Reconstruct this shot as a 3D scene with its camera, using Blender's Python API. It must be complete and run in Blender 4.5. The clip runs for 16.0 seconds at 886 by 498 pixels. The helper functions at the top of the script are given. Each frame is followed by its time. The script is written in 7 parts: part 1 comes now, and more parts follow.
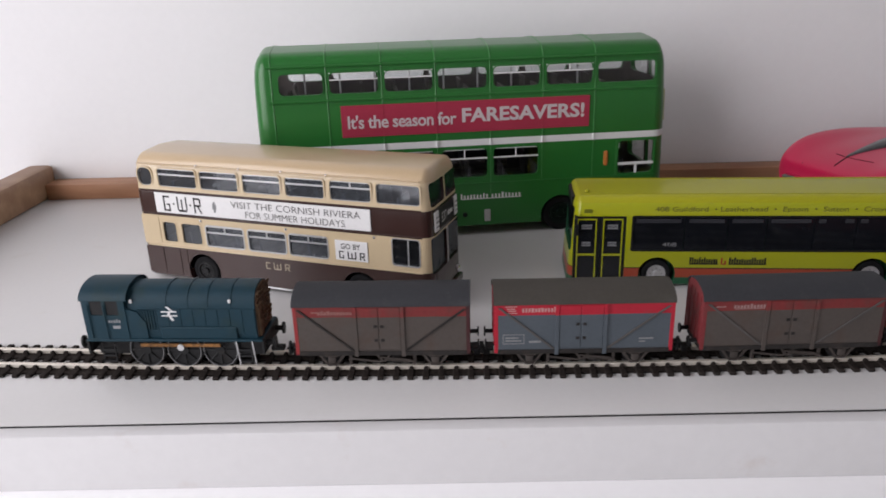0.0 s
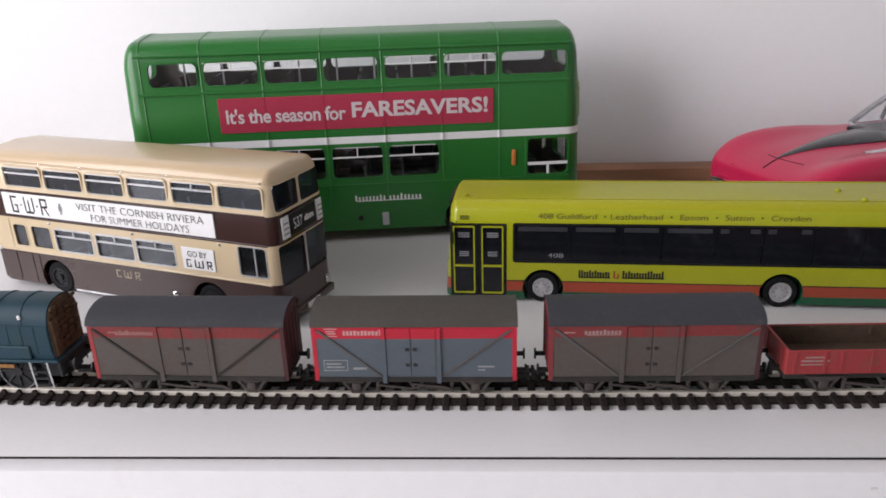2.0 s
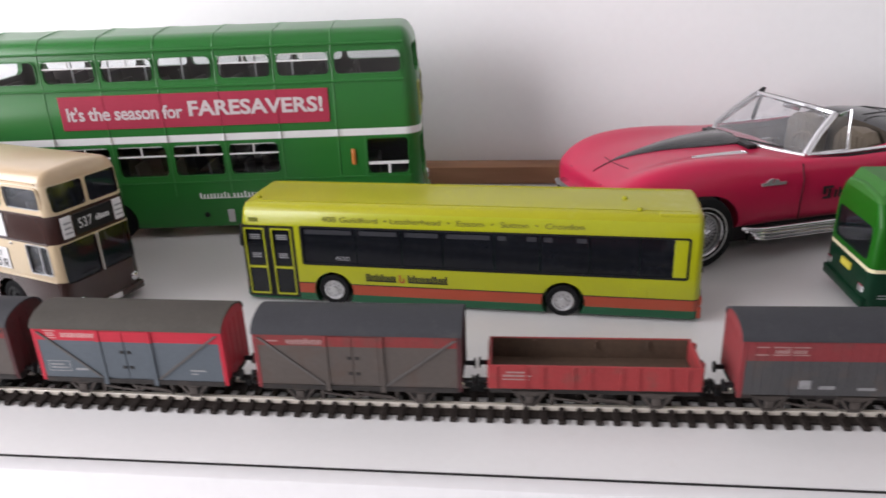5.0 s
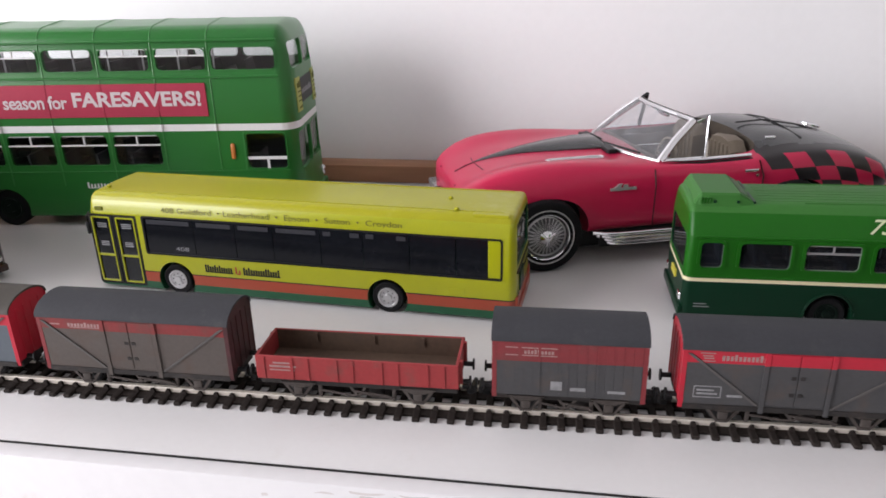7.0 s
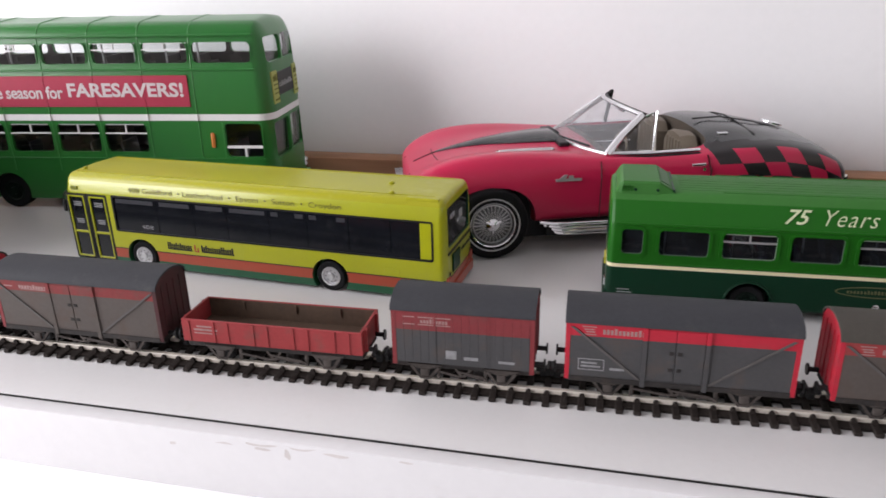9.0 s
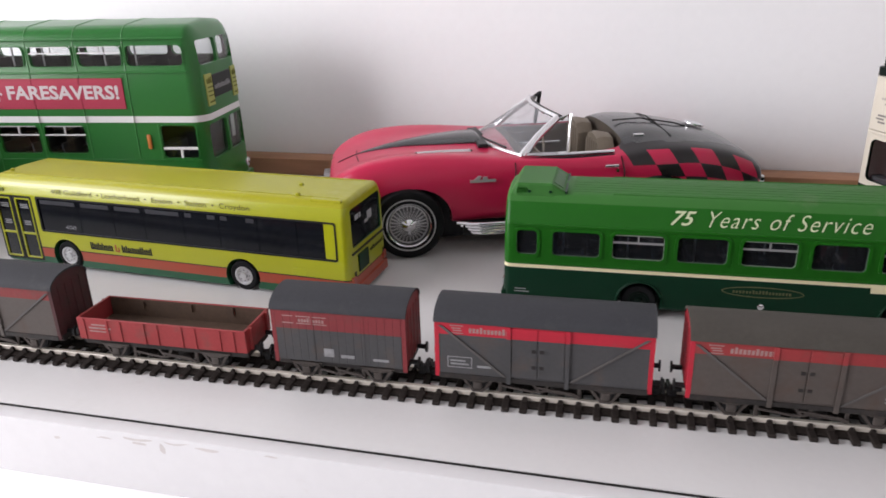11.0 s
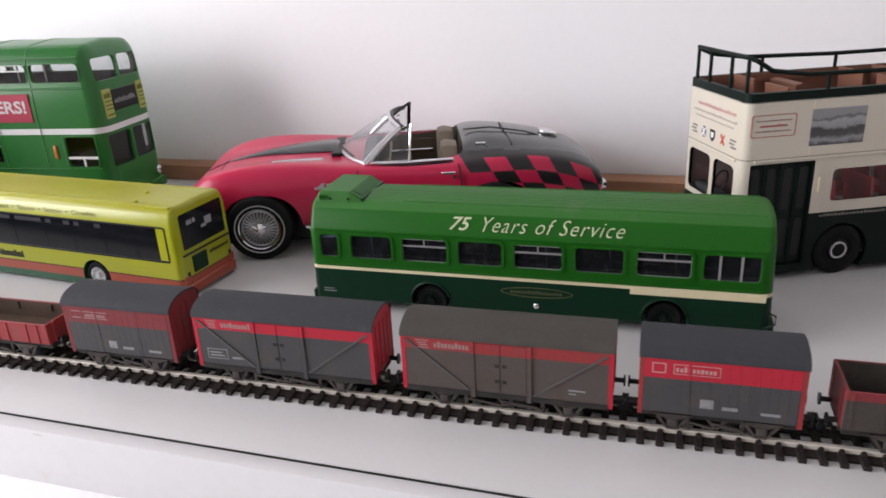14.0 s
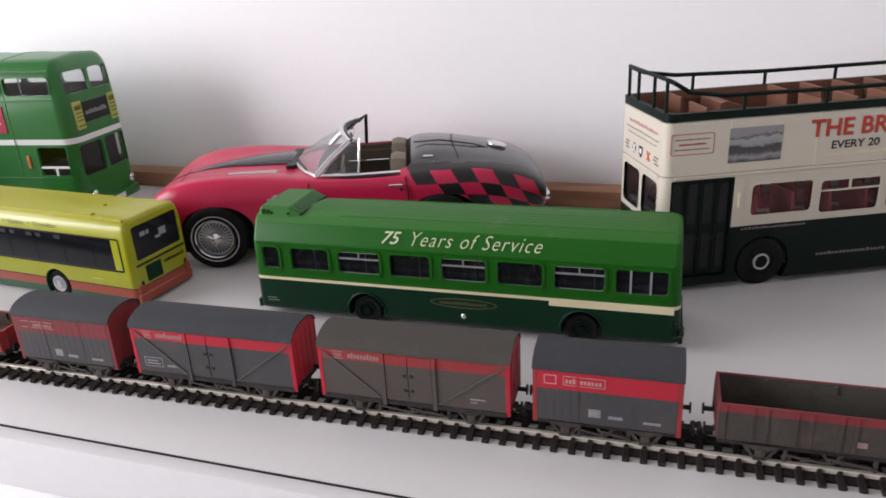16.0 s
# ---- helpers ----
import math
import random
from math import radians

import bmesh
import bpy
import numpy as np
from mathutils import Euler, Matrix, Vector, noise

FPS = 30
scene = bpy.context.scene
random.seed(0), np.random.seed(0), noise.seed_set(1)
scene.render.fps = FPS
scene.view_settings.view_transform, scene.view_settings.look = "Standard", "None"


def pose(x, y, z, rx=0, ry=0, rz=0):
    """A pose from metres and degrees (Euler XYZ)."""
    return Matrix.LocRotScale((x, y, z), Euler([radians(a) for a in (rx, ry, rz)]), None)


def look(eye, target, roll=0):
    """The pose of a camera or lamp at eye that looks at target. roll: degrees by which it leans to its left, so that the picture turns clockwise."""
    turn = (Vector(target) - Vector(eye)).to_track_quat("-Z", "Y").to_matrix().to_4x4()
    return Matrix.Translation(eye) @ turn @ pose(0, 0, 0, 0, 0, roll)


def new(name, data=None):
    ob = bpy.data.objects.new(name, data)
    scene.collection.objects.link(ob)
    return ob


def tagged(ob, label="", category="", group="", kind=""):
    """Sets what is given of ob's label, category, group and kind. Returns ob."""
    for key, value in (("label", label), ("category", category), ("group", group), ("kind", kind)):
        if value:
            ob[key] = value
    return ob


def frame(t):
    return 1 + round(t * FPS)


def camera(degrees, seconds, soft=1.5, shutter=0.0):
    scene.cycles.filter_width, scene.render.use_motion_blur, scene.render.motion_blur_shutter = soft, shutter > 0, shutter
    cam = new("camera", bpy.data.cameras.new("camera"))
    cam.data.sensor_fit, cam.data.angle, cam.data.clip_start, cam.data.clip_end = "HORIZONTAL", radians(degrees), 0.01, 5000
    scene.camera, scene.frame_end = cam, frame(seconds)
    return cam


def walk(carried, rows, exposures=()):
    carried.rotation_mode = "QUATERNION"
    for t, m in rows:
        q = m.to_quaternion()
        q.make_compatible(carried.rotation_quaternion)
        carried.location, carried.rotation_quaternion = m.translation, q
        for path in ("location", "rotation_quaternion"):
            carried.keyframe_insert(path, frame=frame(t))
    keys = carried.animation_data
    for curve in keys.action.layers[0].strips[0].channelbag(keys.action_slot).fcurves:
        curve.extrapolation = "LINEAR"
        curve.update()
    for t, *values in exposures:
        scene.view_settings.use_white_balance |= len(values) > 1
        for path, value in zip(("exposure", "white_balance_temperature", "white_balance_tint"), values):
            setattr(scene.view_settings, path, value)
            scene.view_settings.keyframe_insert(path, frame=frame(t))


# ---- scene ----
from mathutils.bvhtree import BVHTree
cam = camera(62.00, 16.0, soft=1.65, shutter=0.5)
# seconds, place in metres, turn in degrees
PATH = [
    (0.0, 0.0000, 0.0000, 0.1220, 69.37, 1.57, 0.37),
    (0.5, 0.0124, 0.0044, 0.1240, 69.31, 1.48, 0.49),
    (1.0, 0.0314, 0.0173, 0.1201, 69.19, 1.90, 1.14),
    (1.5, 0.0470, 0.0260, 0.1179, 69.15, 1.89, 1.77),
    (2.0, 0.0577, 0.0299, 0.1154, 68.98, 1.65, 2.30),
    (2.5, 0.0647, 0.0336, 0.1164, 69.01, 1.23, 2.36),
    (3.0, 0.0748, 0.0366, 0.1153, 68.63, 1.45, 2.85),
    (3.5, 0.0944, 0.0383, 0.1180, 68.40, 1.72, 4.04),
    (4.0, 0.1104, 0.0378, 0.1174, 68.13, 1.43, 4.57),
    (4.5, 0.1261, 0.0376, 0.1179, 68.00, 1.86, 5.30),
    (5.0, 0.1504, 0.0383, 0.1191, 67.86, 2.07, 6.22),
    (5.2, 0.1636, 0.0418, 0.1180, 67.45, 2.03, 6.54),
    (7.3, 0.2264, 0.0432, 0.1171, 68.19, 1.35, 9.78),
    (7.5, 0.2308, 0.0425, 0.1176, 68.27, 1.47, 10.26),
    (8.0, 0.2424, 0.0425, 0.1138, 67.98, 1.73, 11.07),
    (8.5, 0.2553, 0.0382, 0.1165, 68.36, 1.94, 12.30),
    (9.0, 0.2620, 0.0361, 0.1126, 68.73, 1.29, 13.22),
    (9.2, 0.2668, 0.0370, 0.1128, 68.73, 1.46, 13.13),
    (11.3, 0.3050, 0.0402, 0.1162, 68.38, 1.48, 13.89),
    (11.5, 0.3104, 0.0411, 0.1178, 68.24, 1.74, 14.24),
    (12.0, 0.3277, 0.0433, 0.1204, 68.27, 2.24, 15.08),
    (12.5, 0.3463, 0.0425, 0.1184, 69.21, 2.62, 16.75),
    (13.0, 0.3581, 0.0462, 0.1169, 68.71, 2.31, 16.85),
    (13.5, 0.3741, 0.0447, 0.1206, 68.88, 2.54, 16.82),
    (14.0, 0.3864, 0.0436, 0.1202, 68.67, 2.74, 16.98),
    (14.5, 0.3990, 0.0430, 0.1218, 68.58, 3.35, 17.30),
    (15.0, 0.4042, 0.0431, 0.1215, 68.92, 3.20, 17.87),
    (15.5, 0.4104, 0.0431, 0.1264, 68.30, 3.49, 17.73),
    (16.0, 0.4166, 0.0422, 0.1300, 68.28, 2.90, 17.66),
]
EXPOSURES = [(0.0, -0.58), (1.0, -0.43), (2.0, -0.18), (3.5, 0.08), (5.0, 0.26), (8.0, 0.36), (12.0, 0.4), (16.0, 0.4)]
walk(cam, [(t, pose(*row)) for t, *row in PATH], EXPOSURES)

# ---- world and light ----
world = bpy.data.worlds.new("world")
scene.world = world
world.use_nodes = True
_sky = world.node_tree.nodes.new("ShaderNodeTexSky")
_sky.sky_type = "NISHITA"
_sky.sun_disc = False
_sky.sun_elevation, _sky.sun_rotation = radians(35), radians(120)
world.node_tree.links.new(_sky.outputs[0], world.node_tree.nodes["Background"].inputs[0])
world.node_tree.nodes["Background"].inputs[1].default_value = 0.1

# room: back wall behind the tray, window in the side wall
WALL_Y = 0.438
ROOM_X0, ROOM_X1, ROOM_Y0, ROOM_Z0, ROOM_Z1 = -0.6, 1.8, -2.0, -0.75, 1.65
WIN_Y0, WIN_Y1, WIN_Z0, WIN_Z1 = -0.75, 0.2, -0.02, 0.7


def area_lamp(name, m, w, h, watts, rgb):
    lamp = bpy.data.lights.new(name, "AREA")
    lamp.shape, lamp.size, lamp.size_y, lamp.energy, lamp.color = "RECTANGLE", w, h, watts, rgb
    ob = new(name, lamp)
    ob.matrix_world = m
    return ob


area_lamp("window_daylight", look((ROOM_X0 - 0.02, (WIN_Y0 + WIN_Y1) / 2, (WIN_Z0 + WIN_Z1) / 2),
          (0.0, (WIN_Y0 + WIN_Y1) / 2, (WIN_Z0 + WIN_Z1) / 2)), WIN_Y1 - WIN_Y0, WIN_Z1 - WIN_Z0, 15.4, (0.995, 0.962, 1.0))


# ---- materials ----
def node_mat(name):
    m = bpy.data.materials.new(name)
    m.use_nodes = True
    return m, m.node_tree.nodes, m.node_tree.links, m.node_tree.nodes["Principled BSDF"]


def surface(name, rgb, rough=0.45, metal=0.0, vary=0.12, fine=900.0, broad=60.0, bump=0.0, coat=0.0, rough_var=0.015, dirt=None, dirt_amount=0.0, dirt_scale=120.0, grain=(1, 1, 1), spec=None):
    """Base colour with fine grain, broad unevenness, optional dirt patches and a fine relief."""
    m, n, l, b = node_mat(name)
    co = n.new("ShaderNodeTexCoord")
    mp = n.new("ShaderNodeMapping")
    mp.inputs["Scale"].default_value = grain
    l.new(co.outputs["Object"], mp.inputs[0])
    f1 = n.new("ShaderNodeTexNoise")
    f1.inputs["Scale"].default_value, f1.inputs["Detail"].default_value = fine, 4
    f2 = n.new("ShaderNodeTexNoise")
    f2.inputs["Scale"].default_value, f2.inputs["Detail"].default_value = broad, 3
    l.new(mp.outputs[0], f1.inputs[0])
    l.new(mp.outputs[0], f2.inputs[0])
    add = n.new("ShaderNodeMath")
    add.operation = "ADD"
    l.new(f1.outputs[0], add.inputs[0])
    l.new(f2.outputs[0], add.inputs[1])
    mr = n.new("ShaderNodeMapRange")
    mr.inputs[1].default_value, mr.inputs[2].default_value = 0.6, 1.4
    mr.inputs[3].default_value, mr.inputs[4].default_value = 1 - vary, 1 + vary
    l.new(add.outputs[0], mr.inputs[0])
    mul = n.new("ShaderNodeMix")
    mul.data_type, mul.blend_type = "RGBA", "MULTIPLY"
    mul.inputs[0].default_value = 1.0
    mul.inputs[6].default_value = (*rgb, 1)
    l.new(mr.outputs[0], mul.inputs[7])
    out = mul.outputs[2]
    if dirt:
        f3 = n.new("ShaderNodeTexNoise")
        f3.inputs["Scale"].default_value, f3.inputs["Detail"].default_value, f3.inputs["Roughness"].default_value = dirt_scale, 5, 0.65
        l.new(mp.outputs[0], f3.inputs[0])
        r3 = n.new("ShaderNodeMapRange")
        r3.inputs[1].default_value, r3.inputs[2].default_value = 0.62 - 0.35 * dirt_amount, 0.78 - 0.2 * dirt_amount
        r3.inputs[4].default_value = min(1.0, 0.35 + dirt_amount)
        l.new(f3.outputs[0], r3.inputs[0])
        mx = n.new("ShaderNodeMix")
        mx.data_type = "RGBA"
        mx.inputs[7].default_value = (*dirt, 1)
        l.new(r3.outputs[0], mx.inputs[0])
        l.new(out, mx.inputs[6])
        out = mx.outputs[2]
    l.new(out, b.inputs["Base Color"])
    rr = n.new("ShaderNodeMapRange")
    rr.inputs[1].default_value, rr.inputs[2].default_value = 0.6, 1.4
    rr.inputs[3].default_value, rr.inputs[4].default_value = max(0.02, rough - rough_var), min(1, rough + rough_var)
    l.new(add.outputs[0], rr.inputs[0])
    if rough < 0.4:
        b.inputs["Roughness"].default_value = rough
    else:
        l.new(rr.outputs[0], b.inputs["Roughness"])
    b.inputs["Metallic"].default_value = metal
    b.inputs["Specular IOR Level"].default_value = spec if spec is not None else (0.5 if rough < 0.4 or metal else 0.25)
    b.inputs["Coat Weight"].default_value = coat
    b.inputs["Coat Roughness"].default_value = 0.12
    if bump:
        bp = n.new("ShaderNodeBump")
        bp.inputs["Strength"].default_value, bp.inputs["Distance"].default_value = bump, 0.0004
        l.new(f1.outputs[0], bp.inputs["Height"])
        l.new(bp.outputs[0], b.inputs["Normal"])
    return m


def glass_mat(name, tint, gloss=0.1, ior=1.5, haze=0.0):
    m, n, l, b = node_mat(name)
    n.remove(b)
    out = n["Material Output"]
    tr, gl, mx, lw, pw, ma = (n.new(k) for k in ("ShaderNodeBsdfTransparent", "ShaderNodeBsdfGlossy", "ShaderNodeMixShader", "ShaderNodeLayerWeight", "ShaderNodeMath", "ShaderNodeMath"))
    tr.inputs[0].default_value = (*tint, 1)
    gl.inputs["Roughness"].default_value = gloss
    r0 = ((ior - 1) / (ior + 1)) ** 2
    lw.inputs[0].default_value = 0.5
    pw.operation, ma.operation = "POWER", "MULTIPLY_ADD"
    pw.inputs[1].default_value = 5.0
    ma.inputs[1].default_value, ma.inputs[2].default_value = 1 - r0, r0
    l.new(lw.outputs["Facing"], pw.inputs[0])
    l.new(pw.outputs[0], ma.inputs[0])
    l.new(ma.outputs[0], mx.inputs[0])
    if haze:
        df, hz, ns, mr = (n.new(k) for k in ("ShaderNodeBsdfDiffuse", "ShaderNodeMixShader", "ShaderNodeTexNoise", "ShaderNodeMapRange"))
        df.inputs[0].default_value = (0.72, 0.74, 0.78, 1)
        ns.inputs["Scale"].default_value = 90
        mr.inputs[1].default_value, mr.inputs[2].default_value = 0.3, 0.7
        mr.inputs[3].default_value, mr.inputs[4].default_value = haze * 0.5, haze * 1.5
        l.new(ns.outputs[0], mr.inputs[0])
        l.new(mr.outputs[0], hz.inputs[0])
        l.new(tr.outputs[0], hz.inputs[1])
        l.new(df.outputs[0], hz.inputs[2])
        l.new(hz.outputs[0], mx.inputs[1])
    else:
        l.new(tr.outputs[0], mx.inputs[1])
    l.new(gl.outputs[0], mx.inputs[2])
    l.new(mx.outputs[0], out.inputs[0])
    return m


def wood_mat(name, light, dark):
    m, n, l, b = node_mat(name)
    co, mp, w, ns, rp = (n.new(k) for k in ("ShaderNodeTexCoord", "ShaderNodeMapping", "ShaderNodeTexWave", "ShaderNodeTexNoise", "ShaderNodeValToRGB"))
    mp.inputs["Scale"].default_value = (6, 90, 90)
    l.new(co.outputs["Object"], mp.inputs[0])
    ns.inputs["Scale"].default_value, ns.inputs["Detail"].default_value = 2.5, 6
    l.new(mp.outputs[0], ns.inputs[0])
    w.inputs["Scale"].default_value, w.inputs["Distortion"].default_value, w.inputs["Detail"].default_value = 0.6, 6, 4
    l.new(mp.outputs[0], w.inputs[0])
    ad = n.new("ShaderNodeMath")
    ad.operation = "MULTIPLY"
    l.new(ns.outputs[0], ad.inputs[0])
    l.new(w.outputs[1], ad.inputs[1])
    rp.color_ramp.elements[0].color, rp.color_ramp.elements[1].color = (*dark, 1), (*light, 1)
    rp.color_ramp.elements[1].position = 0.6
    l.new(ad.outputs[0], rp.inputs[0])
    l.new(rp.outputs[0], b.inputs["Base Color"])
    b.inputs["Roughness"].default_value = 0.5
    bp = n.new("ShaderNodeBump")
    bp.inputs["Strength"].default_value, bp.inputs["Distance"].default_value = 0.15, 0.0005
    l.new(ns.outputs[0], bp.inputs["Height"])
    l.new(bp.outputs[0], b.inputs["Normal"])
    return m


M_WALL = surface("wall_paint", (0.90, 0.89, 0.90), 0.75, vary=0.015, fine=300, broad=3, bump=0.08)
M_ROOM = surface("room_paint", (0.88, 0.87, 0.87), 0.8, vary=0.03, fine=200, broad=2)
M_CARPET = surface("floor_carpet", (0.52, 0.49, 0.46), 0.95, vary=0.2, fine=400, broad=5)
M_BOARD = surface("white_laminate", (0.61, 0.60, 0.595), 0.38, vary=0.02, fine=500, broad=8, bump=0.02, dirt=(0.5, 0.47, 0.43), dirt_amount=0.02, dirt_scale=60)
M_FASCIA = surface("white_edge_paint", (0.66, 0.65, 0.655), 0.45, vary=0.03, fine=300, broad=12, bump=0.05, dirt=(0.50, 0.41, 0.36), dirt_amount=0.02, dirt_scale=45)
M_TABLE = surface("white_gloss_sill", (0.94, 0.93, 0.94), 0.3, vary=0.02, fine=300, broad=6, bump=0.02)
M_GAP = surface("black_joint", (0.012, 0.011, 0.011), 0.7, vary=0.3)
M_WOOD = wood_mat("brown_wood", (0.44, 0.225, 0.125), (0.28, 0.13, 0.065))
M_WOOD_PALE = wood_mat("pale_brown_wood", (0.40, 0.25, 0.15), (0.27, 0.15, 0.085))
M_GREEN = surface("bus_green_enamel", (0.021, 0.150, 0.027), 0.28, vary=0.02)
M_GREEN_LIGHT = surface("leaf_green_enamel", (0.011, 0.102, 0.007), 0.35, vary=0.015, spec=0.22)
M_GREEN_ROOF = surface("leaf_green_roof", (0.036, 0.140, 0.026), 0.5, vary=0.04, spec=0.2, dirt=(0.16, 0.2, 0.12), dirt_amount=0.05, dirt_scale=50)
M_GREEN_DARK = surface("dark_green_enamel", (0.004, 0.028, 0.013), 0.35, vary=0.05, spec=0.16)
M_BOTTLE = surface("bottle_green_enamel", (0.003, 0.009, 0.006), 0.5, vary=0.04, spec=0.15)
M_LIME = surface("lime_yellow_enamel", (0.36, 0.38, 0.006), 0.28, vary=0.03, coat=0.4)
M_LIME_ROOF = surface("lime_yellow_roof", (0.35, 0.34, 0.012), 0.4, vary=0.04, coat=0.2, dirt=(0.5, 0.5, 0.2), dirt_amount=0.05, dirt_scale=40)
M_SKIRT_GREEN = surface("skirt_green_enamel", (0.010, 0.085, 0.036), 0.35, vary=0.05)
# body green lightened to put a highlight into the beads' colour
M_GREEN_BEAD = surface("highlit_green_bead", (0.045, 0.20, 0.052), 0.3, vary=0.03)
M_INSIDE_BROWN = surface("dark_brown_interior", (0.12, 0.10, 0.09), 0.6, vary=0.15)
M_ORANGE_RED = surface("orange_red_band", (0.34, 0.05, 0.02), 0.35, vary=0.06, coat=0.3)
M_CREAM = surface("cream_enamel", (0.60, 0.475, 0.305), 0.28, vary=0.03, coat=0.5)
M_CREAM_ROOF = surface("cream_roof", (0.545, 0.405, 0.25), 0.33, vary=0.04, coat=0.4)
M_CHOC = surface("chocolate_enamel", (0.046, 0.023, 0.020), 0.2, vary=0.06, coat=0.3, spec=0.5)
M_IVORY = surface("ivory_plastic", (0.60, 0.545, 0.455), 0.35, vary=0.03, coat=0.2)
M_OLIVE_INK = surface("olive_roof_print", (0.13, 0.125, 0.03), 0.5, vary=0.2)
M_SCRIPT = surface("pale_cream_script", (0.55, 0.60, 0.38), 0.5, vary=0.1)
M_GRILLE = surface("rough_brown_grille", (0.075, 0.045, 0.025), 0.8, vary=0.4, dirt=(0.16, 0.09, 0.04), dirt_amount=0.3, dirt_scale=700)
M_SEAT_RED = surface("dark_red_seat", (0.30, 0.045, 0.055), 0.55, vary=0.12)
M_STRIPE_CREAM = surface("cream_stripe", (0.75, 0.67, 0.44), 0.4, vary=0.06)
M_POSTER_PRINT = surface("greyish_white_print", (0.56, 0.49, 0.50), 0.45, vary=0.06)
# braces coloured paler than the sides, as if catching the light
M_BRACE = surface("lit_brace_grey", (0.09, 0.083, 0.08), 0.6, vary=0.15)
M_TRIM = surface("brushed_grey_trim", (0.42, 0.42, 0.43), 0.5, metal=0.4, vary=0.08)
M_FADED_PINK = surface("worn_pinkish_print", (0.48, 0.27, 0.26), 0.6, vary=0.3)
M_RED_DULL = surface("dull_worn_red", (0.19, 0.03, 0.034), 0.55, vary=0.12, dirt=(0.10, 0.05, 0.045), dirt_amount=0.3)
M_BANNER_INK = surface("dark_grey_serif_print", (0.06, 0.055, 0.055), 0.5, vary=0.15)
M_POSTER_LIME = surface("faded_lime_paper", (0.42, 0.45, 0.13), 0.5, vary=0.06)
M_TOP_LIGHT = surface("dim_grey_pane", (0.035, 0.036, 0.042), 0.3)
M_SCUFF = surface("brownish_scuff", (0.56, 0.525, 0.51), 0.6, vary=0.08)
M_CAR_SEAM = surface("dark_red_seam", (0.05, 0.004, 0.008), 0.5)
M_WHITE = surface("white_print", (0.78, 0.77, 0.77), 0.4, vary=0.04)
M_MAROON = surface("crimson_poster", (0.37, 0.036, 0.070), 0.4, vary=0.06)
M_BLACK = surface("black_plastic", (0.012, 0.012, 0.013), 0.4, vary=0.2)
M_INK = surface("black_print", (0.02, 0.018, 0.018), 0.5, vary=0.1)
M_INK_SOFT = surface("olive_print", (0.13, 0.14, 0.01), 0.5, vary=0.1)
M_RED_INK = surface("red_print", (0.50, 0.055, 0.03), 0.5, vary=0.1)
M_GREY_INK = surface("grey_print", (0.30, 0.30, 0.31), 0.5, vary=0.1)
M_TYRE = surface("black_rubber", (0.011, 0.011, 0.012), 0.65, vary=0.2, spec=0.1)
M_SILVER = surface("silver_paint", (0.60, 0.60, 0.61), 0.32, metal=0.7, vary=0.08)
M_CHROME = surface("chrome", (0.80, 0.80, 0.82), 0.12, metal=1.0, vary=0.03, bump=0)
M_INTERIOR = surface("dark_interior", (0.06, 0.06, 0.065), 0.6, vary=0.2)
M_INTERIOR_TAUPE = surface("taupe_interior", (0.46, 0.41, 0.39), 0.6, vary=0.1)
M_INTERIOR_GREY = surface("grey_interior", (0.60, 0.58, 0.56), 0.6, vary=0.1)
M_SEAT_BROWN = surface("brown_seat_plastic", (0.215, 0.10, 0.066), 0.5, vary=0.08)
M_SEAT_TAN = surface("tan_seat_vinyl", (0.20, 0.165, 0.125), 0.55, vary=0.1)
M_GLASS = glass_mat("clear_pane", (0.975, 0.98, 0.985), 0.08, 1.5, 0.05)
M_GLASS_CLEAR = glass_mat("thin_clear_pane", (0.97, 0.97, 0.97), 0.05, 1.3)
# clear glass with a pale haze mixed in
M_GLASS_SCREEN = glass_mat("hazy_clear_windscreen", (0.96, 0.96, 0.97), 0.10, 1.5, 0.15)
M_GLASS_SHINY = glass_mat("shiny_clear_pane", (0.97, 0.975, 0.98), 0.03, 1.5)
M_GLASS_DARK = glass_mat("smoked_pane", (0.58, 0.62, 0.68), 0.04, 1.5, 0.01)
M_GLASS_BLACK = surface("black_tinted_pane", (0.008, 0.009, 0.012), 0.1, vary=0.3, bump=0, spec=0.4)
M_CAR_BLACK = surface("dull_black_lacquer", (0.030, 0.031, 0.033), 0.24, vary=0.1, coat=0.35)
M_RAIL = surface("nickel_silver_rail", (0.74, 0.68, 0.60), 0.42, metal=0.3, vary=0.12, fine=1500)
M_RAIL_WEB = surface("brown_rail_web", (0.032, 0.025, 0.02), 0.7, vary=0.2, spec=0.1)
M_SLEEPER = surface("black_brown_sleeper_plastic", (0.026, 0.021, 0.019), 0.7, vary=0.25, spec=0.08)
M_LOCO = surface("rail_blue_enamel", (0.007, 0.033, 0.050), 0.5, vary=0.12, coat=0.0, dirt=(0.016, 0.034, 0.030), dirt_amount=0.3, dirt_scale=90)
M_LOCO_BASE = surface("underframe_black", (0.018, 0.018, 0.019), 0.6, vary=0.3, dirt=(0.07, 0.05, 0.04), dirt_amount=0.15)
M_RUST = surface("rusty_orange_grime", (0.30, 0.14, 0.045), 0.7, vary=0.3, dirt=(0.03, 0.02, 0.015), dirt_amount=0.5, dirt_scale=500)
M_VAN_ROOF = surface("dark_grey_roof", (0.038, 0.039, 0.044), 0.75, vary=0.12, dirt=(0.09, 0.085, 0.08), dirt_amount=0.06)
M_VAN_ROOF_BROWN = surface("brown_grey_roof", (0.060, 0.054, 0.046), 0.75, vary=0.12, dirt=(0.09, 0.085, 0.08), dirt_amount=0.06)
